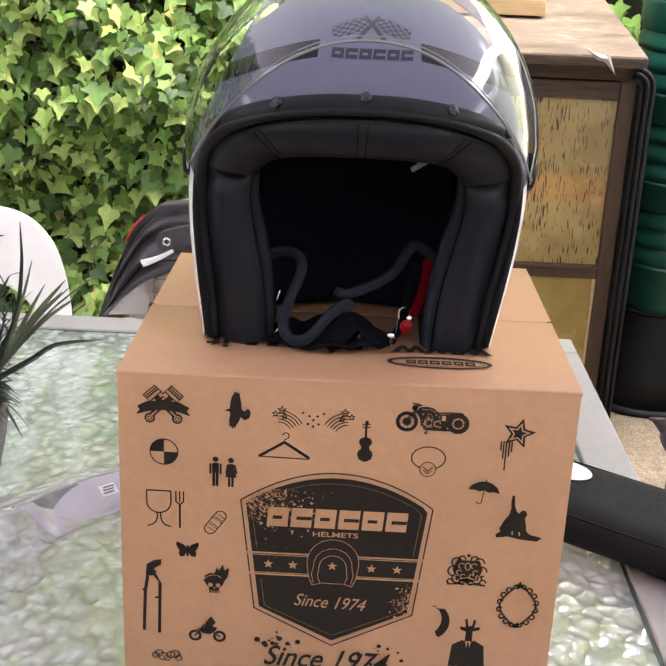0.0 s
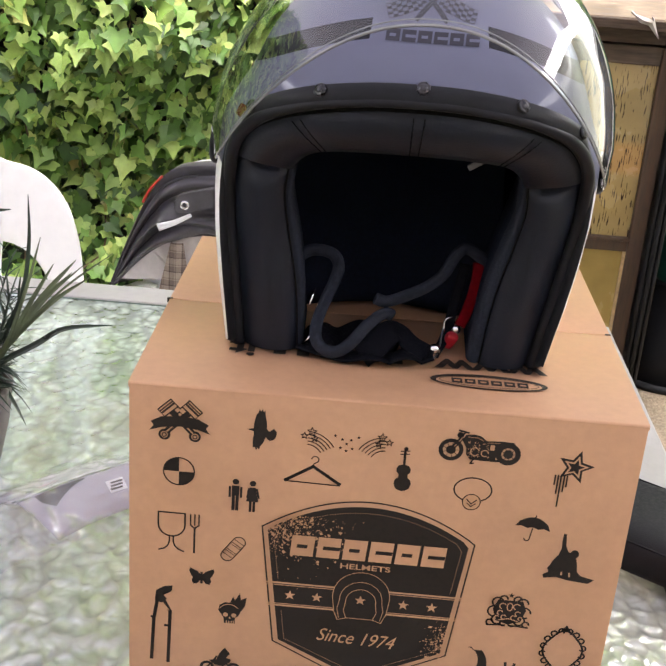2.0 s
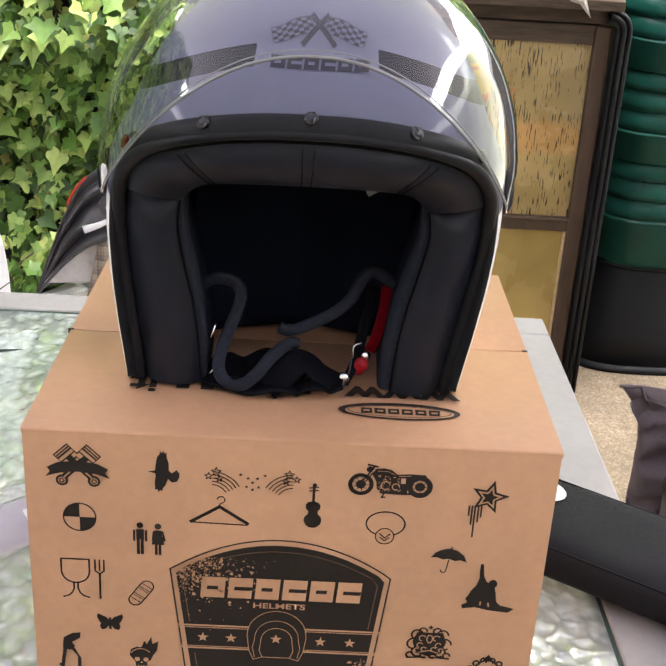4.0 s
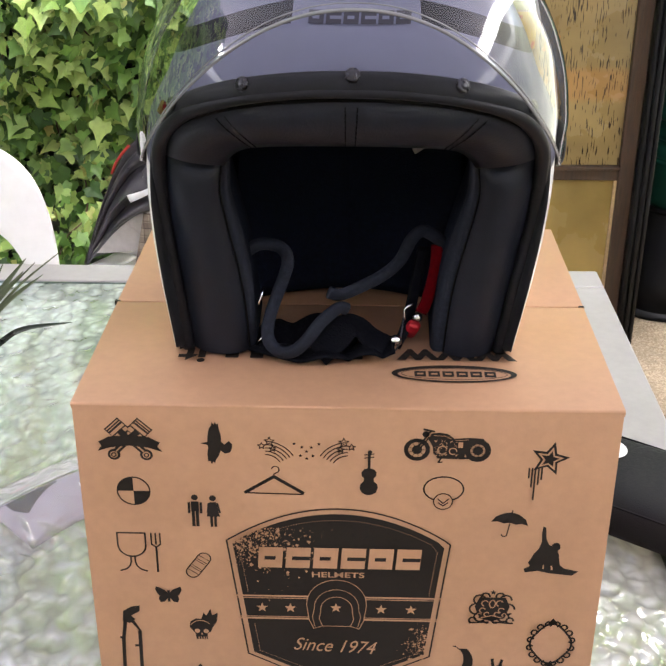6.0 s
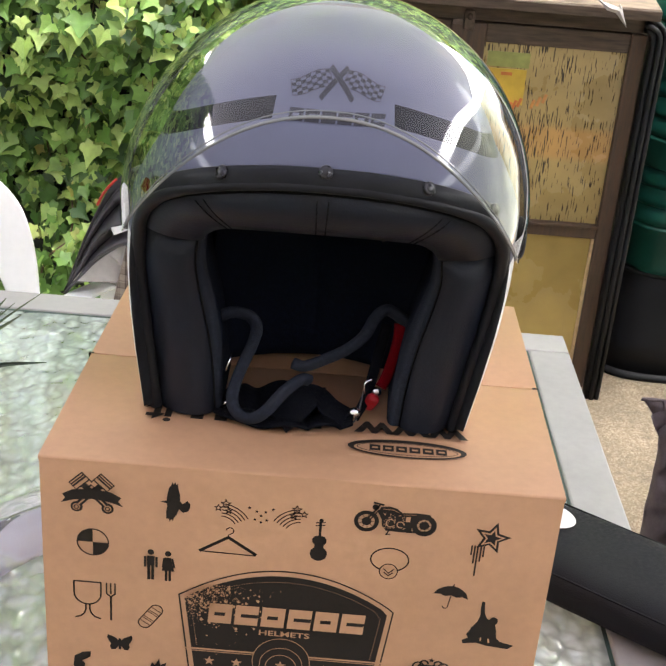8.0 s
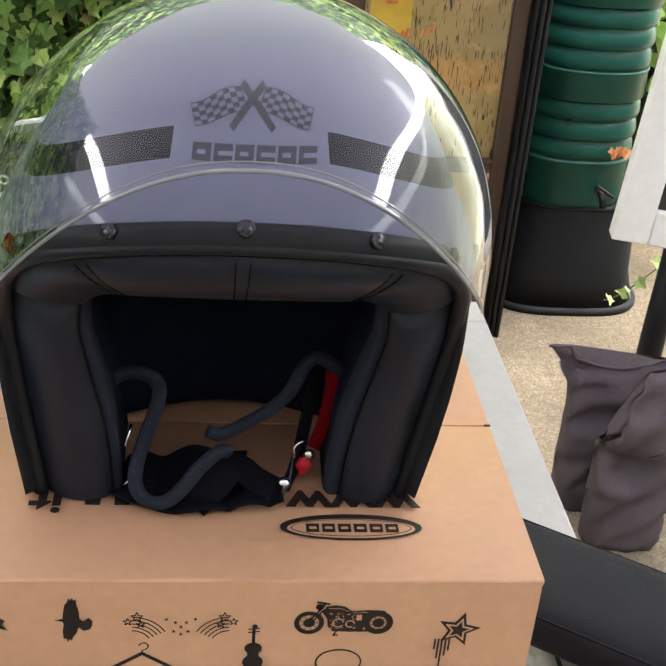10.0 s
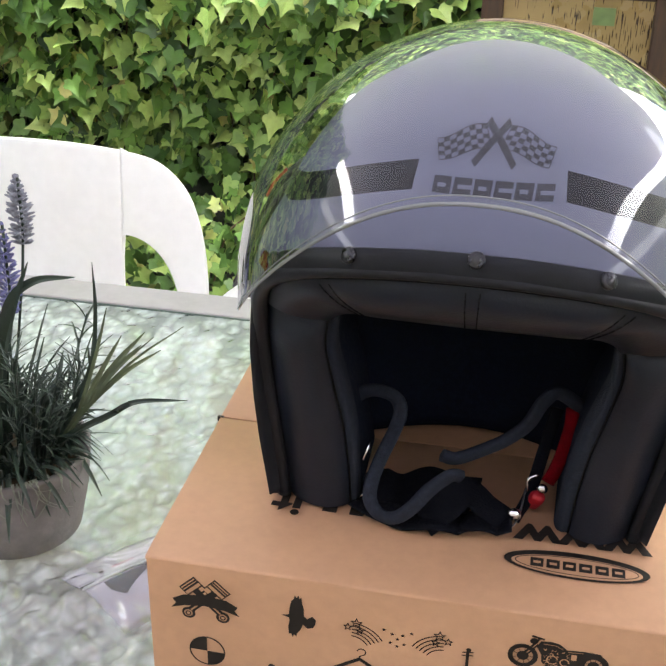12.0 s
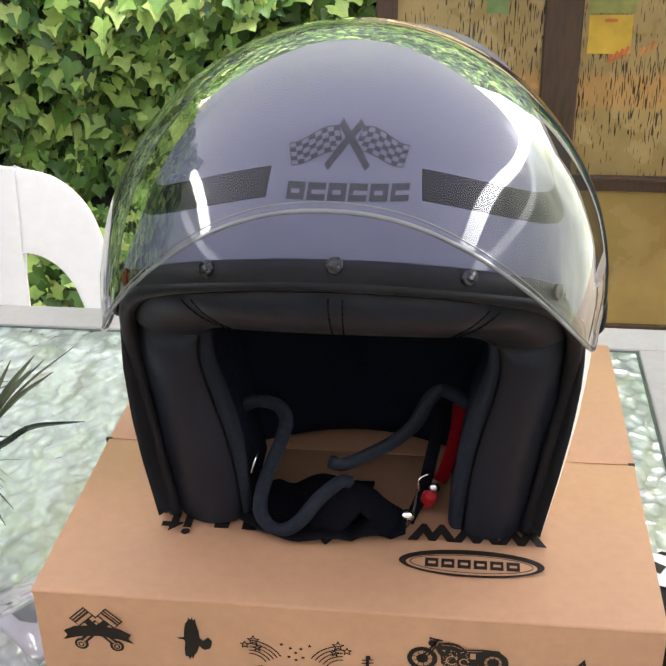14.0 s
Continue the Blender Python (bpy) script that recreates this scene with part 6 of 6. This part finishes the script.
lean[0][2], lean[0][3] = LEAN, -0.125 * LEAN
for ob in helmet.children_recursive:
    ob.data.transform(lean)

# ---- black padded case on the table ----
case = thing("padded_case", (0.30, 0.36, TABLE + 0.003), "black padded fabric case with a white oval label", "case")
cu, cn = Vector((0.827, -0.562, 0)), Vector((0.562, 0.827, 0))
rows = []
L0, L1 = -0.004, 0.43
for k in range(31):
    t = k / 30
    end = min(1.0, min(t, 1 - t) / 0.05)
    u = L0 + (L1 - L0) * t
    row = []
    for j in range(28):
        a = 2 * math.pi * j / 28
        c, s = math.cos(a), math.sin(a)
        n = math.copysign(abs(c) ** 0.55, c) * (0.067 - 0.004 * (1 - end))
        h = math.copysign(abs(s) ** 0.7, s) * 0.024 * (0.78 + 0.22 * end ** 0.5)
        h += 0.0020 * wave(u, n, 3, 18) * (1 if s > 0 else 0)
        p = cu * u + cn * (0.402 + n)
        row.append((p.x, p.y, max(TABLE + 0.0035, TABLE + 0.0275 + h)))
    rows.append(row)
body = part("body", loft(rows, True, None, True), CASE, case)
for sgn in (-1, 1):
    pts = [cu * (L0 + 0.008 + (L1 - L0 - 0.016) * k / 16) + cn * (0.402 + sgn * 0.0600) + Vector((0, 0, TABLE + 0.0438)) for k in range(17)]
    part("seam", sweep(pts, 0.0022, 0.0022), CASE, case)
lab = bmesh.new()
lc = cu * 0.014 + cn * 0.418
vs = [lab.verts.new((lc.x + 0.029 * math.cos(a) * cu.x + 0.0205 * math.sin(a) * cn.x, lc.y + 0.029 * math.cos(a) * cu.y + 0.0205 * math.sin(a) * cn.y, TABLE + 0.0535)) for a in [2 * math.pi * k / 32 for k in range(32)]]
lab.faces.new(vs)
r = bmesh.ops.extrude_face_region(lab, geom=lab.faces[:])
for v in r["geom"]:
    if isinstance(v, bmesh.types.BMVert):
        v.co.z += 0.0006
part("label", lab, PAPER, case, "white oval label", False)
q = lc - cu * 0.006
part("print_bar", turned(slab(-0.008, 0.008, -0.006, 0.006, TABLE + 0.0543, TABLE + 0.0547, 0.0), Matrix.Translation((q.x, q.y, 0)) @ pose(0, 0, 0, 0, 0, -33)), INK, case, smooth=False)

# ---- spare visor in a clear film bag ----
T3 = TABLE + 0.003
spare = thing("wrapped_visor", (-0.30, 0.30, T3), "grey-lilac spare visor wrapped in clear plastic film", "visor")
VA, VB = Vector((-0.338, 0.243, 0)), Vector((-0.236, 0.340, 0))
va = (VB - VA).normalized()
vb_ = Vector((-va.y, va.x, 0))


def ridge(t):
    return VA.lerp(VB, t) + vb_ * (0.006 * math.sin(math.pi * t)) + Vector((0, 0, T3 + 0.0235 + 0.003 * t))


def face(t, s, front):
    """Point of the folded plate: s from the ridge down to the table, on its near or far side."""
    out = -(0.050 - 0.008 * t) if front else 0.050 + 0.012 * t
    shift = 0.018 * (1 - t) if front else -0.006
    drop = (T3 + 0.002) - ridge(t).z
    return ridge(t) + vb_ * (out * s) + va * (shift * s) + Vector((0, 0, drop * (s ** 1.35 if front else s ** 0.8)))


def plate(front):
    return [[face(k / 24, j / 10, front) for j in range(11)] for k in range(25)]


def lie(t, s, front):
    """Matrix of a flat mark lying on the plate."""
    p = face(t, s, front)
    a = (face(t + 0.02, s, front) - p).normalized()
    b = (face(t, s + 0.02, front) - p).normalized() * (-1 if front else 1)
    n = a.cross(b).normalized()
    b = n.cross(a)
    return Matrix(((a.x, b.x, n.x, p.x), (a.y, b.y, n.y, p.y), (a.z, b.z, n.z, p.z), (0, 0, 0, 1)))


for name, front, lab in (("visor_plate", True, "curved grey-lilac plastic plate"), ("back_plate", False, "pale lilac back of the plate")):
    ob = part(name, loft(plate(front)), SMOKE if front else SMOKE_PALE, spare, lab)
    m = ob.modifiers.new("sheet", "SOLIDIFY")
    m.thickness, m.offset = 0.0016, 0
part("plate_rim", sweep([ridge(k / 24) + Vector((0, 0, 0.001)) for k in range(25)], 0.003, 0.0034), PIVOT, spare, "pale polished upper edge")
# dark patch laid on the plate in place of the shade under its edge
slot = []
for k in range(13):
    t = 0.13 + 0.40 * k / 12
    deep = 0.04 + 0.44 * (1 - k / 12) ** 1.4 * min(1.0, 0.35 + k / 3)
    slot.append([face(t, 0.05 + deep * j / 5, True) + Vector((0, -0.0011, 0.0011)) for j in range(6)])
part("shaded_slot", loft(slot), CASE, spare, "dark patch for the shade under the plate edge")
part("paper_label", turned(slab(-0.0095, 0.0095, -0.0070, 0.0070, 0.0006, 0.0010), lie(0.70, 0.46, True)), PAPER, spare, "small white paper label", False)
part("tip_notch", turned(slab(-0.007, 0.007, -0.0022, 0.0022, 0.0008, 0.0016), lie(0.045, 0.10, False)), CASE, spare, "dark notch", False)
for d in (-0.0036, 0.0, 0.0036):
    part("print_bar", turned(slab(-0.0065, 0.0065, -0.0010, 0.0010, 0.0011, 0.0016), lie(0.70, 0.46, True) @ Matrix.Translation((d * 0.4, d, 0))), INK, spare, smooth=False)
part("print_bar", turned(slab(-0.011, 0.011, -0.0016, 0.0016, 0.0008, 0.0013), lie(0.36, 0.42, False)), FAINT_RED, spare, "faint red print", False)
part("print_bar", turned(slab(-0.0022, 0.0022, -0.0018, 0.0018, 0.0008, 0.0013), lie(0.20, 0.42, False)), INK, spare, smooth=False)
rows = []
for k in range(61):
    t = -0.52 + 1.50 * k / 60
    row = []
    for j in range(41):
        v = -0.074 + 0.142 * j / 40
        tc = min(1.0, max(0.0, t))
        sv = v / (0.050 + 0.012 * tc) if v > 0 else -v / (0.050 - 0.008 * tc)
        under = (face(tc, min(sv, 1.0), v < 0).z - T3) * math.exp(-(max(0.0, -t) / 0.22) ** 2)
        p = VA.lerp(VB, t) + vb_ * v + va * (0.018 * (1 - tc) * min(sv, 1.0) if v < 0 else 0.0)
        loose = min(1.0, 0.25 + max(0.0, 0.25 - t) * 2.2 + max(0.0, sv - 1) * 1.2)
        fold = abs(wave(p.x, p.y, 0, 45)) * 0.015 + abs(wave(p.x, p.y, 5, 90)) * 0.004
        row.append((p.x, p.y, T3 + 0.0046 + under + fold * loose))
    rows.append(row)
film = part("film_bag", loft(rows), FILM, spare, "crumpled clear plastic film")
film.visible_shadow = False

# ---- potted artificial lavender ----
PX, PY2 = -0.454, 0.351
pot = thing("potted_lavender", (PX, PY2, TABLE), "artificial lavender with grassy leaves in a grey cement pot", "potted plant")
pp = [(0.058, 0.0005), (0.062, 0.004), (0.0725, 0.05), (0.0780, 0.092), (0.0770, 0.0955), (0.0715, 0.0950), (0.0685, 0.078)]
part("pot", lathe(pp, (PX, PY2, TABLE), 44), POT, pot, "grey cement pot")
mound = lathe([(0.0680, 0.076), (0.058, 0.084), (0.035, 0.096), (0.01, 0.100)], (PX, PY2, TABLE), 30)
for v in mound.verts:
    v.co.z += 0.005 * wave(v.co.x, v.co.y, 0, 70)
part("soil", mound, SOIL, pot, "mossy brown filling")
rg = random.Random(3)


def blade(bm, base, heading, reach, rise, droop, wide, n=7):
    """A tapering folded leaf that arches over."""
    d = Vector((math.cos(heading), math.sin(heading), 0))
    side = Vector((-d.y, d.x, 0))
    rows = []
    for k in range(n + 1):
        t = k / n
        p = base + d * (reach * t ** 1.3) + Vector((0, 0, rise * t - droop * t * t))
        w = wide * (0.55 + 1.2 * t) * (1 - t) ** 0.6 / 1.1 if t < 1 else 0.0004
        rows.append([p - side * w, p + Vector((0, 0, -w * 0.6)), p + side * w])
    return loft(rows, False, bm)


for k in range(6):
    a = rg.uniform(0, 2 * math.pi)
    base = Vector((PX + 0.035 * math.cos(a) * rg.random(), PY2 + 0.035 * math.sin(a) * rg.random(), TABLE + 0.088))
    bm = blade(bmesh.new(), base, a, rg.uniform(0.03, 0.12), rg.uniform(0.07, 0.15), rg.uniform(0.0, 0.07), rg.uniform(0.0024, 0.0048))
    part("blade", bm, BLADE, pot, smooth=False)


def ribbon(points, wide, material, label=""):
    """A long folded leaf through a few points, broadest a third of the way up."""
    line, rows = spline(points, 6), []
    for k, p in enumerate(line):
        t = k / (len(line) - 1)
        d = line[min(k + 1, len(line) - 1)] - line[max(k - 1, 0)]
        side = d.cross(Vector((0, -1, 0.35))).normalized()
        w = wide * (0.6 + 1.3 * t) * (1 - t) ** 0.7 if t < 1 else 0.0003
        rows.append([p - side * w, p + Vector((0, 0.45 * w, -0.3 * w)), p + side * w])
    part("blade", loft(rows), material, pot, label, False)


FOOT = (PX + 0.045, PY2 - 0.008, TABLE + 0.088)
ribbon([FOOT, (-0.380, 0.345, 0.900), (-0.356, 0.34, 0.950), (-0.347, 0.34, 1.004), (-0.346, 0.34, 1.054)], 0.0032, BLADE, "upright dark green blade")
ribbon([FOOT, (-0.385, 0.335, 0.872), (-0.341, 0.335, 0.902), (-0.312, 0.335, 0.921), (-0.264, 0.335, 0.929)], 0.0040, BLADE, "long arching green blade")
ribbon([(PX, PY2, TABLE + 0.09), (-0.446, 0.345, 0.950), (-0.432, 0.345, 1.002), (-0.402, 0.34, 1.030), (-0.363, 0.34, 1.038)], 0.0058, BLADE, "long arching green blade")
ribbon([(PX, PY2, TABLE + 0.09), (-0.448, 0.345, 0.930), (-0.430, 0.34, 0.990), (-0.406, 0.34, 1.048)], 0.0062, BLADE)
ribbon([(PX - 0.01, PY2, TABLE + 0.09), (-0.470, 0.345, 0.950), (-0.472, 0.34, 1.010), (-0.486, 0.33, 1.055)], 0.0062, BLADE)
for dx, dz, w in ((0.040, 0.080, 0.0034), (0.058, 0.073, 0.0040), (0.076, 0.070, 0.0034), (0.028, 0.106, 0.0026), (0.098, 0.096, 0.0018), (0.062, 0.086, 0.0042), (0.048, 0.062, 0.0040), (0.070, 0.082, 0.0022)):
    ribbon([FOOT, (-0.376, 0.340, 0.890), (-0.362 + 0.45 * dx, 0.338, 0.908 + 0.52 * dz), (-0.362 + dx, 0.335, 0.908 + dz)], w, PALE_GRASS, "pale green upright blade")
# leafy sprigs: short curved leaves set along thin stalks
for k in range(13):
    a, lean = rg.uniform(0, 2 * math.pi), rg.uniform(0.15, 0.75)
    base = Vector((PX + 0.018 + 0.038 * math.cos(a), PY2 + 0.030 * math.sin(a), TABLE + 0.085))
    tip = base + Vector((0.060 * lean * math.cos(a) + 0.012, 0.05 * lean * math.sin(a), rg.uniform(0.095, 0.150)))
    sprig_bm = bmesh.new()
    tube([base, base.lerp(tip, 0.5) + Vector((0, 0, 0.006)), tip], 0.0009, 5, sprig_bm)
    for j in range(22):
        p = base.lerp(tip, 0.25 + 0.75 * j / 21)
        blade(sprig_bm, p, 2.4 * j + rg.uniform(-0.4, 0.4), rg.uniform(0.016, 0.034), rg.uniform(0.012, 0.034), rg.uniform(-0.004, 0.016), rg.uniform(0.0011, 0.0019), 4)
    part("leaf_sprig", sprig_bm, BLADE, pot, "dark sprig of short narrow leaves", False)
tuft = bmesh.new()
for k in range(400):
    a = rg.uniform(0, 2 * math.pi)
    rr = 0.060 * math.sqrt(rg.random())
    base = Vector((PX + rr * math.cos(a), PY2 + rr * math.sin(a), TABLE + 0.082 + rg.uniform(0, 0.03)))
    blade(tuft, base, a + rg.gauss(0, 0.6), rg.uniform(0.015, 0.060), rg.uniform(0.02, 0.095), rg.uniform(0.01, 0.080), rg.uniform(0.0016, 0.0044), 5)
tf = part("leaf_tuft", tuft, BLADE, pot, "dense tuft of narrow leaves", False)
tf["kind"] = "stuff"
roots = bmesh.new()
for k in range(22):
    a = -1.05 + rg.gauss(0, 0.42)
    n, low, swing = 6, rg.uniform(0.012, 0.050), rg.gauss(0, 0.22)
    strand = []
    for q in range(n + 1):
        u = q / n
        ang = a + swing * u * u
        z = 0.097 - low * u + 0.006 * math.sin(math.pi * min(1.0, 2 * u))
        rad = 0.070 + 0.010 * min(1.0, 3 * u) - 0.28 * max(0.0, low * u - 0.004) * 0.4
        strand.append(Vector((PX + rad * math.cos(ang), PY2 + rad * math.sin(ang), TABLE + z)))
    side = Vector((-math.sin(a), math.cos(a), 0))
    loft([[p - side * 0.0011 * (1 - q / (n + 2)), p + Vector((math.cos(a), math.sin(a), 0)) * 0.0006, p + side * 0.0011 * (1 - q / (n + 2))] for q, p in enumerate(strand)], False, roots)
part("hanging_blades", roots, PALE_BLADE, pot, "pale dry strands hanging over the rim", False)
for x, y, z0, z1, mt in ((-0.440, 0.40, 1.036, 1.102, LAVENDER_GREY), (-0.447, 0.375, 0.975, 1.065, LAVENDER), (-0.485, 0.395, 1.00, 1.085, LAVENDER)):
    stem = spline([(PX, PY2, TABLE + 0.10), ((PX + x) / 2, (PY2 + y) / 2, 0.93), (x, y, z0), (x + 0.002, y, z1)], 5)
    part("flower_stem", tube(stem, 0.0014, 5), BLADE, pot)
    fb = bmesh.new()
    n = 13
    for k in range(n):
        f = k / (n - 1)
        zz = z0 + (z1 - z0) * f
        long = (0.0135 * math.sin(math.pi * min(1.0, 0.28 + 0.66 * f)) + 0.0012) * (0.82 if k % 4 == 3 else 1.0)
        for j in range(12):
            a = 2 * math.pi * j / 12 + k * 0.5 + rg.uniform(-0.2, 0.2)
            q = long * rg.uniform(0.75, 1.1)
            m = Matrix.Translation((x, y, zz)) @ Euler((0, radians(rg.uniform(-38, -12)), a)).to_matrix().to_4x4() @ Matrix.Translation((0.58 * q, 0, 0)) @ Matrix.Diagonal((0.45 * q, 0.0012, 0.0015, 1))
            bmesh.ops.create_uvsphere(fb, u_segments=5, v_segments=4, radius=1, matrix=m @ pose(0, 0, 0, 0, 90, 0))
    part("florets", fb, mt, pot, "lavender flower spike", False)["kind"] = "stuff"

# ---- leather jacket over the far chair ----
jk = thing("leather_jacket", (-0.25, 1.22, 0.60), "black leather jacket draped over a white plastic chair", "jacket")


top_line = spline([(-0.470, 0, 0.632), (-0.456, 0, 0.672), (-0.425, 0, 0.752), (-0.399, 0, 0.808), (-0.376, 0, 0.845), (-0.340, 0, 0.868), (-0.270, 0, 0.875), (-0.180, 0, 0.868), (-0.08, 0, 0.845), (0.03, 0, 0.78)], 8)
hem_line = spline([(-0.468, 0, 0.630), (-0.441, 0, 0.664), (-0.411, 0, 0.697), (-0.377, 0, 0.724), (-0.348, 0, 0.737), (-0.318, 0, 0.746), (-0.275, 0, 0.748), (-0.200, 0, 0.730), (-0.10, 0, 0.69), (0.03, 0, 0.64)], 8)


def swell(v, a, b, tall):
    """A soft rounded ridge between two shares of the way down."""
    return tall * math.sin(math.pi * (v - a) / (b - a)) ** 0.75 if a < v < b else 0.0


rows = []
for i, (a, b) in enumerate(zip(top_line, hem_line)):
    u = i / (len(top_line) - 1)
    room = min(1.0, (a - b).length / 0.085)
    row = []
    for k in range(-6, 61):
        v = max(0.0, k / 60)
        p = a.lerp(b, v)
        back = 0.014 * max(0, -k)
        g = v + 0.05 * math.sin(5 * u + 1.0)
        # shoulder panel, a deep crease, the sleeve, and the rolled hem
        relief = swell(g, -0.20, 0.15, 0.010) + swell(g, 0.13, 0.36, 0.016) + swell(g, 0.37, 0.78, 0.026) + swell(v, 0.74, 1.04, 0.030)
        relief += 0.010 * math.exp(-((v - 0.50 - 0.9 * (u - 0.28)) / 0.06) ** 2)
        fold = 0.0045 * wave(p.x * 0.8 + p.z * 0.6, 0, p.z * 1.4 - p.x, 16) + 0.0012 * wave(p.x, 7, p.z, 60)
        y = 1.185 - room * relief + fold
        row.append((p.x + 0.3 * back, y + back + 0.03 * (0 if k >= 0 else 1), p.z - 0.25 * back + 0.3 * fold))
    rows.append(row)
jb = part("body", loft(rows), JACKET, jk)
m = jb.modifiers.new("hide", "SOLIDIFY")
m.thickness = 0.004
part("hem_seam", sweep([Vector((p.x, 1.172, p.z + 0.001)) for p in hem_line], 0.005, 0.005, (0, 1, 0), 8), JACKET, jk)
part("upper_seam", sweep([a.lerp(b, 0.16) + Vector((0, 1.176, 0)) for a, b in zip(top_line, hem_line)][10:44], 0.003, 0.004, (0, 1, 0), 6), JACKET, jk)
rows = [[(-0.350 + 0.070 * t + 0.004 * math.cos(c), 1.134 + 0.003 * math.sin(2.5 * t), 0.811 + 0.018 * t + 0.017 * c * math.sqrt(max(0.05, 1 - (1 - min(1.0, t / 0.28)) ** 2))) for c in (-1.0, -0.9, -0.5, 0.0, 0.5, 0.9, 1.0)] for t in [k / 10 for k in range(11)]]
tb = part("shoulder_tab", loft(rows), JACKET, jk, "stitched black leather tab")
m = tb.modifiers.new("hide", "SOLIDIFY")
m.thickness = 0.004
part("tab_edge", tube([r[-1] for r in rows] , 0.0016, 6), JACKET, jk)
part("tab_edge", tube([r[0] for r in rows] , 0.0016, 6), JACKET, jk)
ring = lathe([(0.0040, 0.0), (0.0075, 0.0), (0.0080, 0.0012), (0.0075, 0.0024), (0.0040, 0.0024)], (0, 0, 0), 24)
bmesh.ops.delete(ring, geom=[f for f in ring.faces if len(f.verts) > 4], context="FACES")
part("eyelet", turned(ring, Matrix.Translation((-0.3285, 1.131, 0.8130)) @ pose(0, 0, 0, 90, 0, 0)), CHROME, jk, "metal eyelet")
part("white_flash", sweep(spline([(-0.375, 1.139, 0.7670), (-0.347, 1.137, 0.7785), (-0.318, 1.135, 0.7950)], 5), 0.004, 0.014, (0, 0, 1), 8, None, lambda t: 1.0 - 0.55 * t), PAPER, jk, "white leather stripe")
part("red_flash", sweep(spline([(-0.4095, 1.180, 0.797), (-0.3965, 1.178, 0.822), (-0.3755, 1.176, 0.847)], 5), 0.0050, 0.006, (0, 1, 0), 8), RED_TRIM, jk, "red leather piping")
low = [Vector((p.x, 0, p.z)) for p in hem_line if p.x < -0.27]
rows = [[(p.x + 0.012 + 0.075 * t, 1.180 + 0.006 * math.sin(40 * p.x) * t, p.z + 0.022 - (p.z + 0.022 - 0.558 - 0.098 * min(1.0, max(0.0, (-0.395 - p.x) / 0.02))) * t) for p in low] for t in (0, 0.25, 0.5, 0.75, 1.0)]
part("lining", loft(rows), LINING_GREY, jk, "pale grey lining")
rows = [[(-0.358 + 0.022 * j / 6 - 0.034 * t + 0.060 * t * j / 6, 1.168 - 0.004 * math.sin(math.pi * j / 6), 0.733 - 0.155 * t) for j in range(7)] for t in (0, 0.25, 0.5, 0.75, 1.0)]
part("plaid_facing", loft(rows), PLAID, jk, "brown checked lining")


# ---- the ivy leaves that hang nearest ----
leaf_meshes = []
for lv, lf in LEAVES:
    me = bpy.data.meshes.new("leaf")
    me.from_pydata(lv, [], lf)
    me.materials.append(IVY)
    leaf_meshes.append(me)
for kind_of_leaf, m in PICKED:
    ob = new("leaf", leaf_meshes[kind_of_leaf])
    ob.parent = hedge
    ob.matrix_local = Matrix.Translation(-hedge.location) @ m
